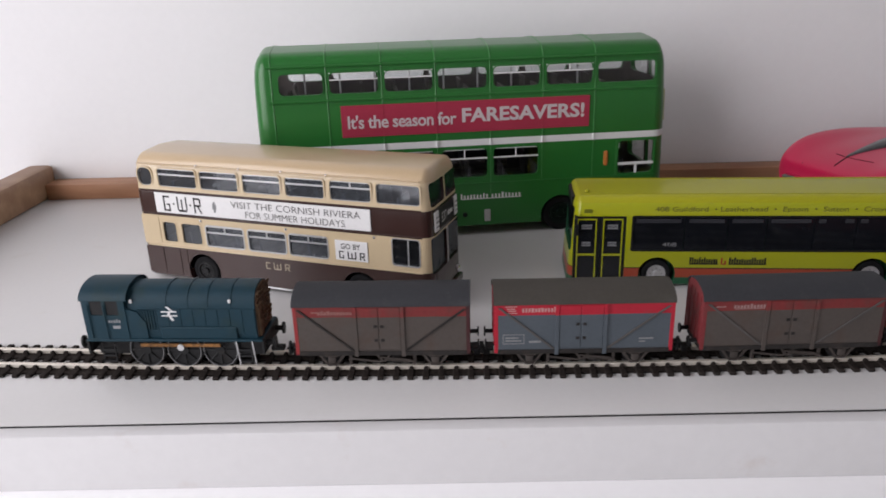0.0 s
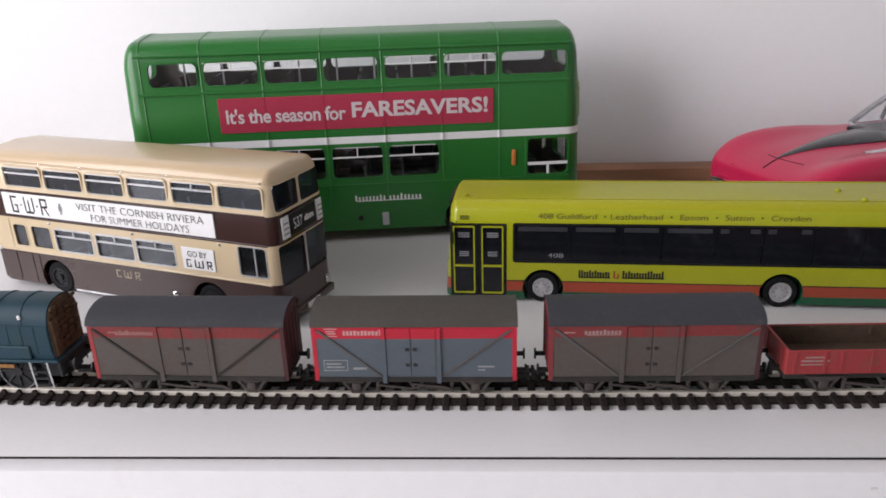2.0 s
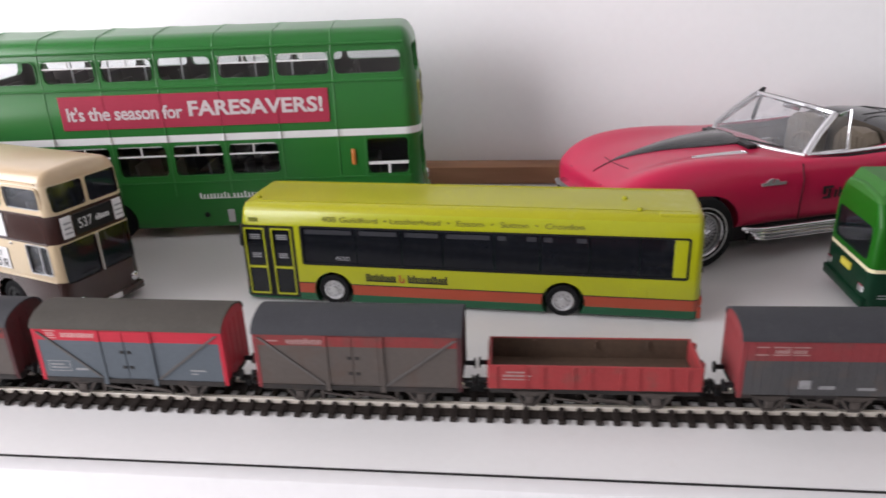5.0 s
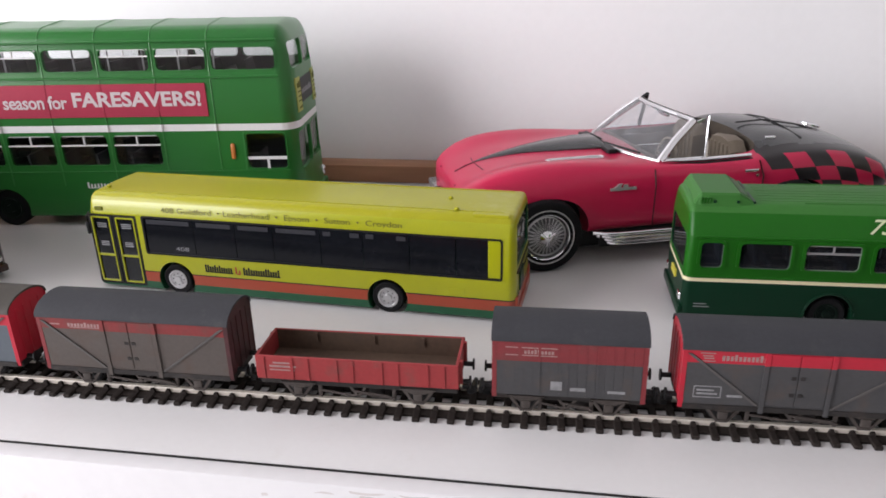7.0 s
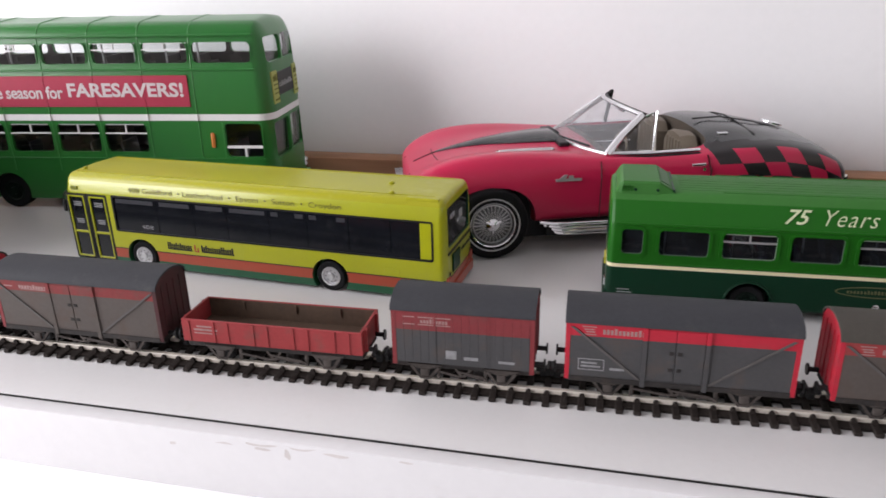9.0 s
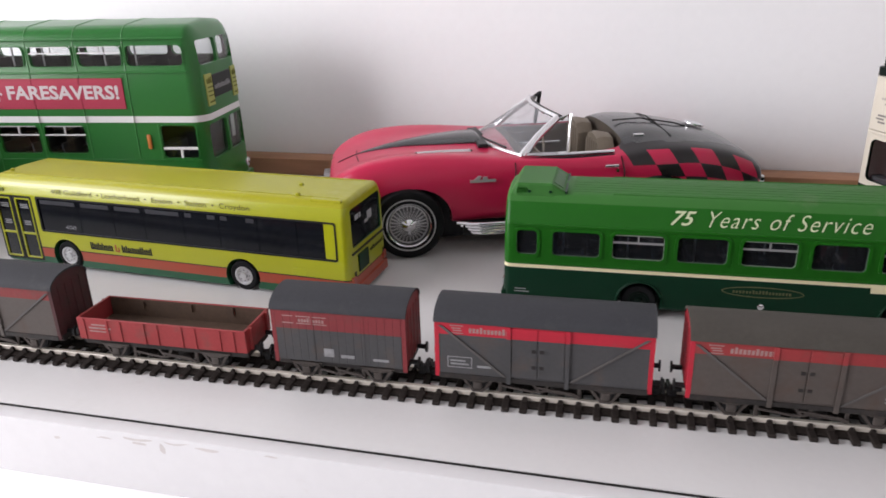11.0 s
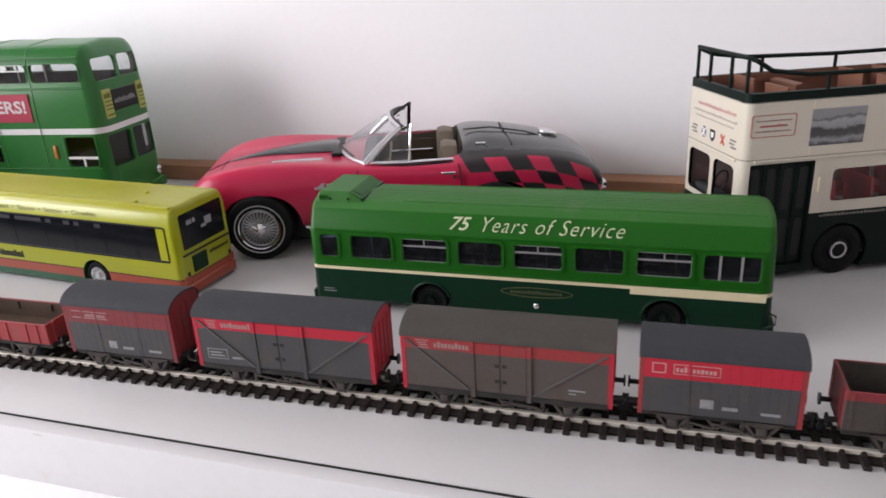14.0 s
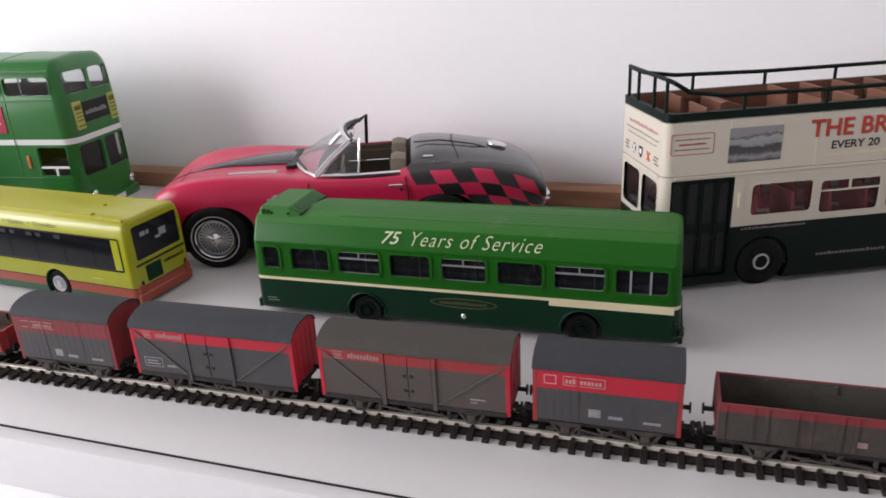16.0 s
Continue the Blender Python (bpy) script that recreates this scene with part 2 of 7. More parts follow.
M_VAN_BLUE = surface("blue_grey_enamel", (0.082, 0.097, 0.114), 0.5, vary=0.08)
M_VAN_GREY = surface("weathered_grey", (0.058, 0.057, 0.059), 0.55, vary=0.12, dirt=(0.085, 0.062, 0.05), dirt_amount=0.3)
M_VAN_BROWN = surface("weathered_brown_grey", (0.080, 0.067, 0.060), 0.55, vary=0.12, dirt=(0.075, 0.05, 0.04), dirt_amount=0.4)
M_RAIL_RED = surface("bright_red_enamel", (0.41, 0.018, 0.036), 0.45, vary=0.08, dirt=(0.22, 0.05, 0.05), dirt_amount=0.12, dirt_scale=160)
M_RED_WORN = surface("worn_red_enamel", (0.27, 0.034, 0.036), 0.5, vary=0.12, dirt=(0.13, 0.06, 0.05), dirt_amount=0.3)
M_RED_DIRTY = surface("grimy_dark_red", (0.19, 0.03, 0.03), 0.6, vary=0.15, dirt=(0.085, 0.05, 0.042), dirt_amount=0.45)
M_WAGON_DARK = surface("soot_brown_wagon_side", (0.055, 0.046, 0.041), 0.6, vary=0.18, dirt=(0.10, 0.065, 0.05), dirt_amount=0.3)
M_WAGON_INSIDE = surface("dusty_wagon_inside", (0.085, 0.078, 0.068), 0.75, vary=0.18, dirt=(0.045, 0.035, 0.03), dirt_amount=0.3)
M_WAGON_FLOOR = surface("brown_wagon_floor", (0.085, 0.055, 0.038), 0.75, vary=0.2, dirt=(0.05, 0.035, 0.028), dirt_amount=0.3)
M_UNDERFRAME = surface("grimy_underframe", (0.026, 0.023, 0.022), 0.7, vary=0.3, dirt=(0.08, 0.055, 0.045), dirt_amount=0.25)
M_AXLE = surface("dusty_brown_running_gear", (0.062, 0.052, 0.047), 0.75, vary=0.25, dirt=(0.04, 0.03, 0.026), dirt_amount=0.25, dirt_scale=300)
# darker red for the right-hand ends of two vans
M_END_DARK = surface("dark_red_end", (0.062, 0.02, 0.022), 0.65, vary=0.2, dirt=(0.035, 0.024, 0.022), dirt_amount=0.4)
M_FADED = surface("faded_print", (0.30, 0.19, 0.18), 0.6, vary=0.3)
M_PRINT_GREY = surface("soft_grey_print", (0.38, 0.33, 0.31), 0.6, vary=0.2)
M_GILT_FAINT = surface("worn_gilt_print", (0.36, 0.30, 0.22), 0.5, vary=0.25)
M_FADED_GREY = surface("faded_grey_print", (0.22, 0.20, 0.19), 0.6, vary=0.3)
M_RIM_DARK = surface("dark_wheel_well", (0.14, 0.14, 0.145), 0.5)
M_AMBER = surface("amber_lens", (0.58, 0.20, 0.05), 0.3)
M_YELLOW = surface("yellow_print", (0.66, 0.58, 0.08), 0.4)


# ---- mesh tools: local millimetres ----
MM = 0.001


def part(name, bm, mat, parent=None, label="", smooth=35, keep=False):
    """One mesh object from a bmesh in millimetres, under a thing or a part."""
    me = bpy.data.meshes.new(name)
    if keep is False:
        bmesh.ops.recalc_face_normals(bm, faces=bm.faces)
    bm.transform(Matrix.Scale(MM, 4))
    bm.to_mesh(me)
    bm.free()
    for m in (mat if isinstance(mat, (list, tuple)) else [mat]):
        me.materials.append(m)
    if smooth:
        me.polygons.foreach_set("use_smooth", [True] * len(me.polygons))
        me.set_sharp_from_angle(angle=radians(smooth))
    ob = new(name, me)
    ob.parent = parent
    if label:
        tagged(ob, label)
    return ob


def like(src, parent, m=None):
    """Another object on the same mesh."""
    ob = new(src.name.split(".")[0], src.data)
    ob.parent = parent
    if m is not None:
        ob.matrix_basis = m
    return ob


def thing(name, m, label, category, group=""):
    ob = new(name)
    ob.matrix_world = m
    ob.empty_display_size = 0.01
    return tagged(ob, label, category, group)


def BM():
    return bmesh.new()


def box(bm, x0, x1, y0, y1, z0, z1, bev=0.0, seg=2, mi=0):
    r = bmesh.ops.create_cube(bm, size=1, matrix=Matrix.Translation(((x0 + x1) / 2, (y0 + y1) / 2, (z0 + z1) / 2)) @ Matrix.Diagonal((x1 - x0, y1 - y0, z1 - z0, 1)))
    vs = r["verts"]
    fs = {f for v in vs for f in v.link_faces}
    for f in fs:
        f.material_index = mi
    if bev > 0:
        es = list({e for v in vs for e in v.link_edges})
        bmesh.ops.bevel(bm, geom=es, offset=bev, segments=seg, profile=0.5, affect="EDGES", material=mi)
    return bm


AXES = {"x": Matrix.Rotation(radians(90), 4, "Y"), "y": Matrix.Rotation(radians(90), 4, "X"), "z": Matrix.Identity(4)}


def cyl(bm, c, r, d, axis="y", seg=24, r2=None, mi=0):
    """A cylinder or cone round c, d long along the axis."""
    res = bmesh.ops.create_cone(bm, cap_ends=True, segments=seg, radius1=r, radius2=r if r2 is None else r2, depth=d, matrix=Matrix.Translation(c) @ AXES[axis])
    for f in {f for v in res["verts"] for f in v.link_faces}:
        f.material_index = mi
    return bm


def lathe(bm, c, prof, seg=28, mi=0, caps=True):
    """Profile of (radius, y) turned round the y axis through c."""
    rings = []
    for r, y in prof:
        rings.append([bm.verts.new((c[0] + r * math.cos(a), c[1] + y, c[2] + r * math.sin(a))) for a in (2 * math.pi * k / seg for k in range(seg))])
    for a, b in zip(rings, rings[1:]):
        for k in range(seg):
            bm.faces.new((a[k], a[(k + 1) % seg], b[(k + 1) % seg], b[k])).material_index = mi
    for ring in (rings[0], rings[-1]) if caps else ():
        bm.faces.new(ring).material_index = mi
    return bm


def rrect(x0, x1, z0, z1, r, n=4):
    r = max(0.01, min(r, (x1 - x0) / 2 - 0.01, (z1 - z0) / 2 - 0.01))
    pts = []
    for cx, cz, a0 in ((x1 - r, z1 - r, 0), (x0 + r, z1 - r, 90), (x0 + r, z0 + r, 180), (x1 - r, z0 + r, 270)):
        for k in range(n + 1):
            a = radians(a0 + 90 * k / n)
            pts.append((cx + r * math.cos(a), cz + r * math.sin(a)))
    return pts


def prism(bm, pts, d0, d1, plane="xz", mi=0):
    """A flat outline pushed from d0 to d1 across its plane."""
    def at(p, d):
        return {"xz": (p[0], d, p[1]), "yz": (d, p[0], p[1]), "xy": (p[0], p[1], d)}[plane]
    a = [bm.verts.new(at(p, d0)) for p in pts]
    b = [bm.verts.new(at(p, d1)) for p in pts]
    n = len(pts)
    fs = [bm.faces.new(a[::-1]), bm.faces.new(b)]
    fs += [bm.faces.new((a[k], a[(k + 1) % n], b[(k + 1) % n], b[k])) for k in range(n)]
    for f in fs:
        f.material_index = mi
    return bm


def ring_prism(bm, outer, inner, d0, d1, plane="xz", mi=0):
    """A frame between two outlines of as many points."""
    def at(p, d):
        return {"xz": (p[0], d, p[1]), "yz": (d, p[0], p[1])}[plane]
    oo = [[bm.verts.new(at(p, d)) for p in outer] for d in (d0, d1)]
    ii = [[bm.verts.new(at(p, d)) for p in inner] for d in (d0, d1)]
    n = len(outer)
    for k in range(n):
        j = (k + 1) % n
        for q in ((oo[0][k], oo[0][j], ii[0][j], ii[0][k]), (oo[1][k], ii[1][k], ii[1][j], oo[1][j]),
                  (oo[0][k], oo[1][k], oo[1][j], oo[0][j]), (ii[0][k], ii[0][j], ii[1][j], ii[1][k])):
            bm.faces.new(q).material_index = mi
    return bm


def tube(bm, pts, r, seg=8, mi=0):
    """A round bar along points."""
    pts = [Vector(p) for p in pts]
    rings = []
    for i, p in enumerate(pts):
        d = (pts[min(i + 1, len(pts) - 1)] - pts[max(i - 1, 0)]).normalized()
        u = d.orthogonal().normalized() if abs(d.z) > 0.95 else Vector((-d.y, d.x, 0)).normalized()
        v = d.cross(u)
        rings.append([bm.verts.new(p + r * (math.cos(a) * u + math.sin(a) * v)) for a in (2 * math.pi * k / seg for k in range(seg))])
    for a, b in zip(rings, rings[1:]):
        for k in range(seg):
            bm.faces.new((a[k], a[(k + 1) % seg], b[(k + 1) % seg], b[k])).material_index = mi
    for ring in (rings[0], rings[-1]):
        bm.faces.new(ring).material_index = mi
    return bm


def section(w, zb, zt, ry, rz, tumble=0.0, ztum=None, camber=0.6, inset=0.0, seg=7, foot=0.6):
    """Cross-section of a bus body: y from the near side (0) to the far side (w)."""
    ztum = zb + 0.45 * (zt - zb) if ztum is None else ztum
    half = [(foot, zb), (0, zb + foot), (0, ztum)]
    y0 = tumble
    for k in range(seg + 1):
        a = radians(90 * k / seg)
        half.append((y0 + ry * (1 - math.cos(a)), zt - rz + rz * math.sin(a)))
    half.append((w / 2, zt + camber))
    pts = [(max(y, 0) + inset if y < w / 2 - 1e-6 else y, z) for y, z in half]
    return pts + [(w - y, z) for y, z in reversed(pts[:-1])]


def loft(bm, secs, mi=0):
    """Skin over sections, each (x or list of x, outline in y and z)."""
    rings = []
    for xs, pts in secs:
        rings.append([bm.verts.new((xs(z) if callable(xs) else xs, y, z)) for y, z in pts])
    n = len(rings[0])
    for a, b in zip(rings, rings[1:]):
        for k in range(n):
            bm.faces.new((a[k], a[(k + 1) % n], b[(k + 1) % n], b[k])).material_index = mi
    bm.faces.new(rings[0]).material_index = mi
    bm.faces.new(rings[-1]).material_index = mi
    return bm


def bus_skin(bm, x0, x1, w, zb, zt, ry, rz, tumble=0.0, ztum=None, end_r=(4, 4), end_top=(5, 5), rake=(0, 0), off=0.0, mi=0, camber=0.6, n=6, sec=None):
    """Body with rounded ends. rake: how far the top of the rear and front end leans in; off: how far the skin is set inwards."""
    x0, x1, zt, w2 = x0 + off, x1 - off, zt - off, w - 2 * off
    secs = []
    def ring(ins, drop):
        pts = sec(w2, zb, zt - drop, ins) if sec else section(w2, zb, zt - drop, ry, rz, tumble, ztum, camber, ins)
        return [(y + off, z) for y, z in pts]
    def lean(x, k):
        return lambda z: x + k * max(0.0, (z - zb) / (zt - zb)) ** 1.5
    for k in range(n + 1):
        a = radians(90 * k / n)
        q = 1 - math.sin(a)
        secs.append((lean(x0 + end_r[0] * (1 - math.cos(a)), rake[0] * math.cos(a)), ring(end_r[0] * q, end_top[0] * q)))
    for k in range(n, -1, -1):
        a = radians(90 * k / n)
        q = 1 - math.sin(a)
        secs.append((lean(x1 - end_r[1] * (1 - math.cos(a)), -rake[1] * math.cos(a)), ring(end_r[1] * q, end_top[1] * q)))
    return loft(bm, secs, mi)


def bands(bm, zs, mats):
    """Cut the skin at heights zs and give the storeys between their material slots."""
    for z in zs:
        bmesh.ops.bisect_plane(bm, geom=bm.verts[:] + bm.edges[:] + bm.faces[:], plane_co=(0, 0, z), plane_no=(0, 0, 1), dist=1e-4)
    for f in bm.faces:
        z = f.calc_center_median().z
        f.material_index = mats[sum(z > q for q in zs)]


def hollow(bm, inner):
    """Give a closed skin an inner skin that faces inwards."""
    bmesh.ops.recalc_face_normals(bm, faces=bm.faces)
    bmesh.ops.recalc_face_normals(inner, faces=inner.faces)
    bmesh.ops.reverse_faces(inner, faces=inner.faces)
    me = bpy.data.meshes.new("inner")
    inner.to_mesh(me)
    inner.free()
    bm.from_mesh(me)
    bpy.data.meshes.remove(me)
    return bm


def fixed(bm):
    bmesh.ops.recalc_face_normals(bm, faces=bm.faces)
    return bm


def cut(bm, cutter_list):
    """The body minus the cutters (closed bmeshes that do not overlap within one cutter)."""
    def mesh_ob(b):
        me = bpy.data.meshes.new("cutting")
        if b is not bm:
            bmesh.ops.recalc_face_normals(b, faces=b.faces)
        b.to_mesh(me)
        b.free()
        for k in range(6):
            me.materials.append(M_INTERIOR)
        return new("cutting", me)
    ob = mesh_ob(bm)
    others = []
    for c in cutter_list:
        o = mesh_ob(c)
        md = ob.modifiers.new("cut", "BOOLEAN")
        md.operation, md.object, md.solver, md.use_self = "DIFFERENCE", o, "EXACT", True
        others.append(o)
    bpy.context.view_layer.update()
    me = bpy.data.meshes.new_from_object(ob.evaluated_get(bpy.context.evaluated_depsgraph_get()))
    out = bmesh.new()
    out.from_mesh(me)
    bpy.data.meshes.remove(me)
    for o in [ob] + others:
        d = o.data
        bpy.data.objects.remove(o)
        bpy.data.meshes.remove(d)
    return out


def letters(name, text, mat, parent, m, width, height, depth=0.12, label="", shear=0.0, spacing=1.0, bold=0.0):
    """Writing in the built-in font as a mesh, stretched to a width and height in mm; m places its lower left corner, reading along +x, standing along +z."""
    cu = bpy.data.curves.new("writing", "FONT")
    cu.body, cu.size, cu.shear, cu.space_character, cu.extrude, cu.resolution_u, cu.offset = text, 1.0, shear, spacing, 0.0, 3, bold
    ob = new("writing", cu)
    bpy.context.view_layer.update()
    me = bpy.data.meshes.new_from_object(ob.evaluated_get(bpy.context.evaluated_depsgraph_get()))
    bpy.data.objects.remove(ob)
    bpy.data.curves.remove(cu)
    bm = bmesh.new()
    bm.from_mesh(me)
    bpy.data.meshes.remove(me)
    xs, ys = [v.co.x for v in bm.verts], [v.co.y for v in bm.verts]
    sx, sy = width / (max(xs) - min(xs)), height / (max(ys) - min(ys))
    x0, y0 = min(xs), min(ys)
    for v in bm.verts:
        v.co = Vector(((v.co.x - x0) * sx, -depth, (v.co.y - y0) * sy))
    bmesh.ops.transform(bm, matrix=m, verts=bm.verts)
    return part(name, bm, mat, parent, label, smooth=0)


def at_mm(x, y, z, rx=0, ry=0, rz=0):
    return pose(x, y, z, rx, ry, rz)


def bars(name, mat, parent, boxes, y, depth=0.15, label="", plane="xz"):
    """Plain printed bars (x0, x1, z0, z1) lying on a side."""
    bm = BM()
    for x0, x1, z0, z1 in boxes:
        if plane == "xz":
            box(bm, x0, x1, y - depth, y, z0, z1)
        else:
            box(bm, y - depth, y, x0, x1, z0, z1)
    return part(name, bm, mat, parent, label, smooth=0)


def word_bars(x0, x1, z0, z1, n, fill=0.62, seed=1):
    """A row of upright strokes that stands in for n characters."""
    rnd = random.Random(seed)
    w = (x1 - x0) / n
    out = []
    for k in range(n):
        a = x0 + k * w
        h = rnd.choice((0.74, 0.7, 0.78, 1.0))
        out.append((a, a + w * fill, z0, z0 + (z1 - z0) * h))
    return out

# ---- structure ----
def structure(name, bm, mat, label, category):
    return tagged(part(name, bm, mat, None, smooth=0), label, category, kind="structure")


def solid(x0, x1, y0, y1, z0, z1, bev=0.0):
    return box(BM(), x0 * 1000, x1 * 1000, y0 * 1000, y1 * 1000, z0 * 1000, z1 * 1000, bev)


T = 0.12
structure("wall_north", solid(ROOM_X0 - T, ROOM_X1 + T, WALL_Y, WALL_Y + T, ROOM_Z0, ROOM_Z1), M_WALL, "plain white painted wall behind the tray", "wall")
bm = BM()
for y0, y1, z0, z1 in ((ROOM_Y0, WIN_Y0, ROOM_Z0, ROOM_Z1), (WIN_Y1, WALL_Y, ROOM_Z0, ROOM_Z1), (WIN_Y0, WIN_Y1, ROOM_Z0, WIN_Z0), (WIN_Y0, WIN_Y1, WIN_Z1, ROOM_Z1)):
    box(bm, (ROOM_X0 - T) * 1000, ROOM_X0 * 1000, y0 * 1000, y1 * 1000, z0 * 1000, z1 * 1000)
structure("wall_west", bm, M_ROOM, "plain white side wall with a window opening", "wall")
structure("wall_east", solid(ROOM_X1, ROOM_X1 + T, ROOM_Y0, WALL_Y, ROOM_Z0, ROOM_Z1), M_ROOM, "plain white painted side wall", "wall")
structure("wall_south", solid(ROOM_X0 - T, ROOM_X1 + T, ROOM_Y0 - T, ROOM_Y0, ROOM_Z0, ROOM_Z1), M_ROOM, "plain white painted wall", "wall")
structure("ceiling", solid(ROOM_X0 - T, ROOM_X1 + T, ROOM_Y0 - T, WALL_Y + T, ROOM_Z1, ROOM_Z1 + T), M_ROOM, "plain white ceiling", "ceiling")
structure("floor", solid(ROOM_X0 - T, ROOM_X1 + T, ROOM_Y0 - T, WALL_Y + T, ROOM_Z0 - T, ROOM_Z0), M_CARPET, "plain beige carpeted floor", "floor")

LINE_Y, BOARD_T = 0.1838, 0.019
sill = thing("white_table", pose(0, 0, 0), "glossy white table under the display tray", "table")
part("tabletop", solid(-0.42, 0.95, 0.06, WALL_Y, -BOARD_T - 0.03, -BOARD_T, 1.5), M_TABLE, sill)
for x, y in ((-0.4, 0.08), (0.89, 0.08), (-0.4, 0.37), (0.89, 0.37)):
    part("leg", solid(x, x + 0.04, y, y + 0.04, ROOM_Z0, -BOARD_T - 0.03, 1.0), M_TABLE, sill)

tray = thing("display_tray", pose(0, 0, 0), "white board tray edged with brown wooden battens", "tray")
part("board", solid(-0.262, 0.80, LINE_Y + 0.0008, WALL_Y - 0.001, -BOARD_T, 0.0, 0.2), M_BOARD, tray, "smooth white laminate board")
part("joint", solid(-0.262, 0.80, LINE_Y - 0.0002, LINE_Y + 0.0008, -BOARD_T + 0.004, -0.0004), M_GAP, tray, "dark gap along the front edge")
part("front_edge", solid(-0.262, 0.80, LINE_Y - 0.0052, LINE_Y - 0.0002, -BOARD_T, -0.0002, 0.3), M_FASCIA, tray, "white painted front edging with scuffs")
part("back_batten", solid(-0.2432, 0.80, 0.4225, WALL_Y - 0.001, 0.0, 0.0095, 0.6), M_WOOD, tray, "reddish brown wooden back batten")
part("side_batten", solid(-0.2585, -0.2432, 0.186, WALL_Y - 0.001, 0.0, 0.0185, 2.2), M_WOOD_PALE, tray, "rounded pale brown wooden side batten")

for x, z, w, h, bow in ((152.0, -4.8, 0.9, 0.55, 0.0), (167.5, -2.6, 2.6, 0.22, 0.3), (177.5, -2.0, 4.4, 0.45, -0.5), (178.0, -3.0, 2.2, 0.5, 0.0), (189.0, -1.8, 4.0, 0.3, -0.7), (185.0, -3.6, 0.8, 1.6, 0.3), (198.5, -2.2, 3.4, 0.42, -0.3), (216.5, -1.4, 1.8, 0.3, 0.0)):
    oval = [(x + w * math.cos(a) * (1 + 0.12 * math.sin(3 * a + x)), z + h * math.sin(a) * (1 + 0.3 * math.sin(2 * a + x)) - bow * math.cos(a) ** 2) for a in (2 * math.pi * k / 22 for k in range(22))]
    part("scuff", prism(BM(), oval, LINE_Y * 1000 - 5.23, LINE_Y * 1000 - 5.1), M_SCUFF, tray, "faint brownish scuff", smooth=0)

# ---- track ----
_TX = [-0.2, -0.147, -0.06, 0.0, 0.1, 0.2, 0.32, 0.46, 0.6]
_TY = [0.036, 0.0322, 0.0265, 0.0243, 0.0243, 0.0250, 0.0291, 0.0322, 0.0345]
_TP = np.polyfit(_TX, _TY, 4)
GAUGE, NEAR_RAIL = 0.009, 0.0029


def track_y(x):
    """Middle line of the gently curved track."""
    return LINE_Y + float(np.polyval(_TP, x)) + NEAR_RAIL + GAUGE / 2


def track_dir(x):
    return math.degrees(math.atan((track_y(x + 0.001) - track_y(x - 0.001)) / 0.002))


track = thing("model_railway_track", pose(0, 0, 0), "curved nickel silver rails on black plastic sleepers", "track")
TRACK_X0, TRACK_X1 = -0.236, 0.66
for side in (-1, 1):
    bm = BM()
    prof = [(-0.9, 0.85), (0.9, 0.85), (0.9, 1.0), (0.62, 1.12), (0.62, 1.6), (0.72, 1.75), (0.72, 2.5), (0.6, 2.62), (-0.6, 2.62), (-0.72, 2.5), (-0.72, 1.75), (-0.62, 1.6), (-0.62, 1.12), (-0.9, 1.0)]
    secs = []
    for k in range(91):
        x = TRACK_X0 + (TRACK_X1 - TRACK_X0) * k / 90
        yc = track_y(x) * 1000 + side * GAUGE * 500 + side * 0.5
        secs.append((x * 1000, [(yc + y, z) for y, z in prof]))
    loft(bm, secs)
    bands(bm, [1.2], [1, 0])
    part("rail", bm, [M_RAIL, M_RAIL_WEB], track, smooth=20)
bm = BM()
box(bm, -1.05, 1.05, -10.7, 10.7, 0.0, 1.25, 0.35, 2)
for s in (-1, 1):
    for q in (-1, 1):
        prism(bm, [(-0.75, 1.2), (0.75, 1.2), (0.75, 1.8), (0.45, 2.4), (-0.35, 2.4), (-0.75, 1.8)], s * 5.0 + q * 1.1 - 0.42, s * 5.0 + q * 1.1 + 0.42)
sleeper = part("sleeper", bm, M_SLEEPER, track, smooth=0)
PITCH = 0.00485
x = TRACK_X0 + 0.003
sleeper.matrix_basis = pose(x, track_y(x), 0, 0, 0, track_dir(x))
while x < TRACK_X1 - 0.006:
    x += PITCH
    like(sleeper, track, pose(x, track_y(x), 0, 0, 0, track_dir(x) + 0.8 * math.sin(x * 900)))
# webbing under the rails, widened outwards to stand in for their shadow
for s in (-1, 1):
    bm = BM()
    secs = [((TRACK_X0 + (TRACK_X1 - TRACK_X0) * k / 60) * 1000, [(track_y(TRACK_X0 + (TRACK_X1 - TRACK_X0) * k / 60) * 1000 + s * 5.0 + dy, z) for dy, z in ((-3.2 if s < 0 else -3.4, 0.1), (3.2 if s > 0 else 3.4, 0.1), (3.2 if s > 0 else 3.4, 0.9), (-3.2 if s < 0 else -3.4, 0.9))]) for k in range(61)]
    part("web_and_rail_shade", loft(bm, secs), M_SLEEPER, track, smooth=0)


# ---- rolling stock: local x along the track, y = 0 the middle line, z from the board ----
def on_track(x0, x1, z=-0.0024):
    xm = (x0 + x1) / 2
    return pose(xm, track_y(xm), z, 0, 0, math.degrees(math.atan2(track_y(x1) - track_y(x0), x1 - x0)))


def narrowed(root, k=0.735, tall=1.0):
    """Bring a vehicle drawn 21.6 mm wide to the true width for its scale, and stretch it upwards from the rail."""
    for ob in root.children_recursive:
        for v in ob.data.vertices:
            v.co.y *= k
            v.co.z = 0.00405 + (v.co.z - 0.00405) * tall
    return root


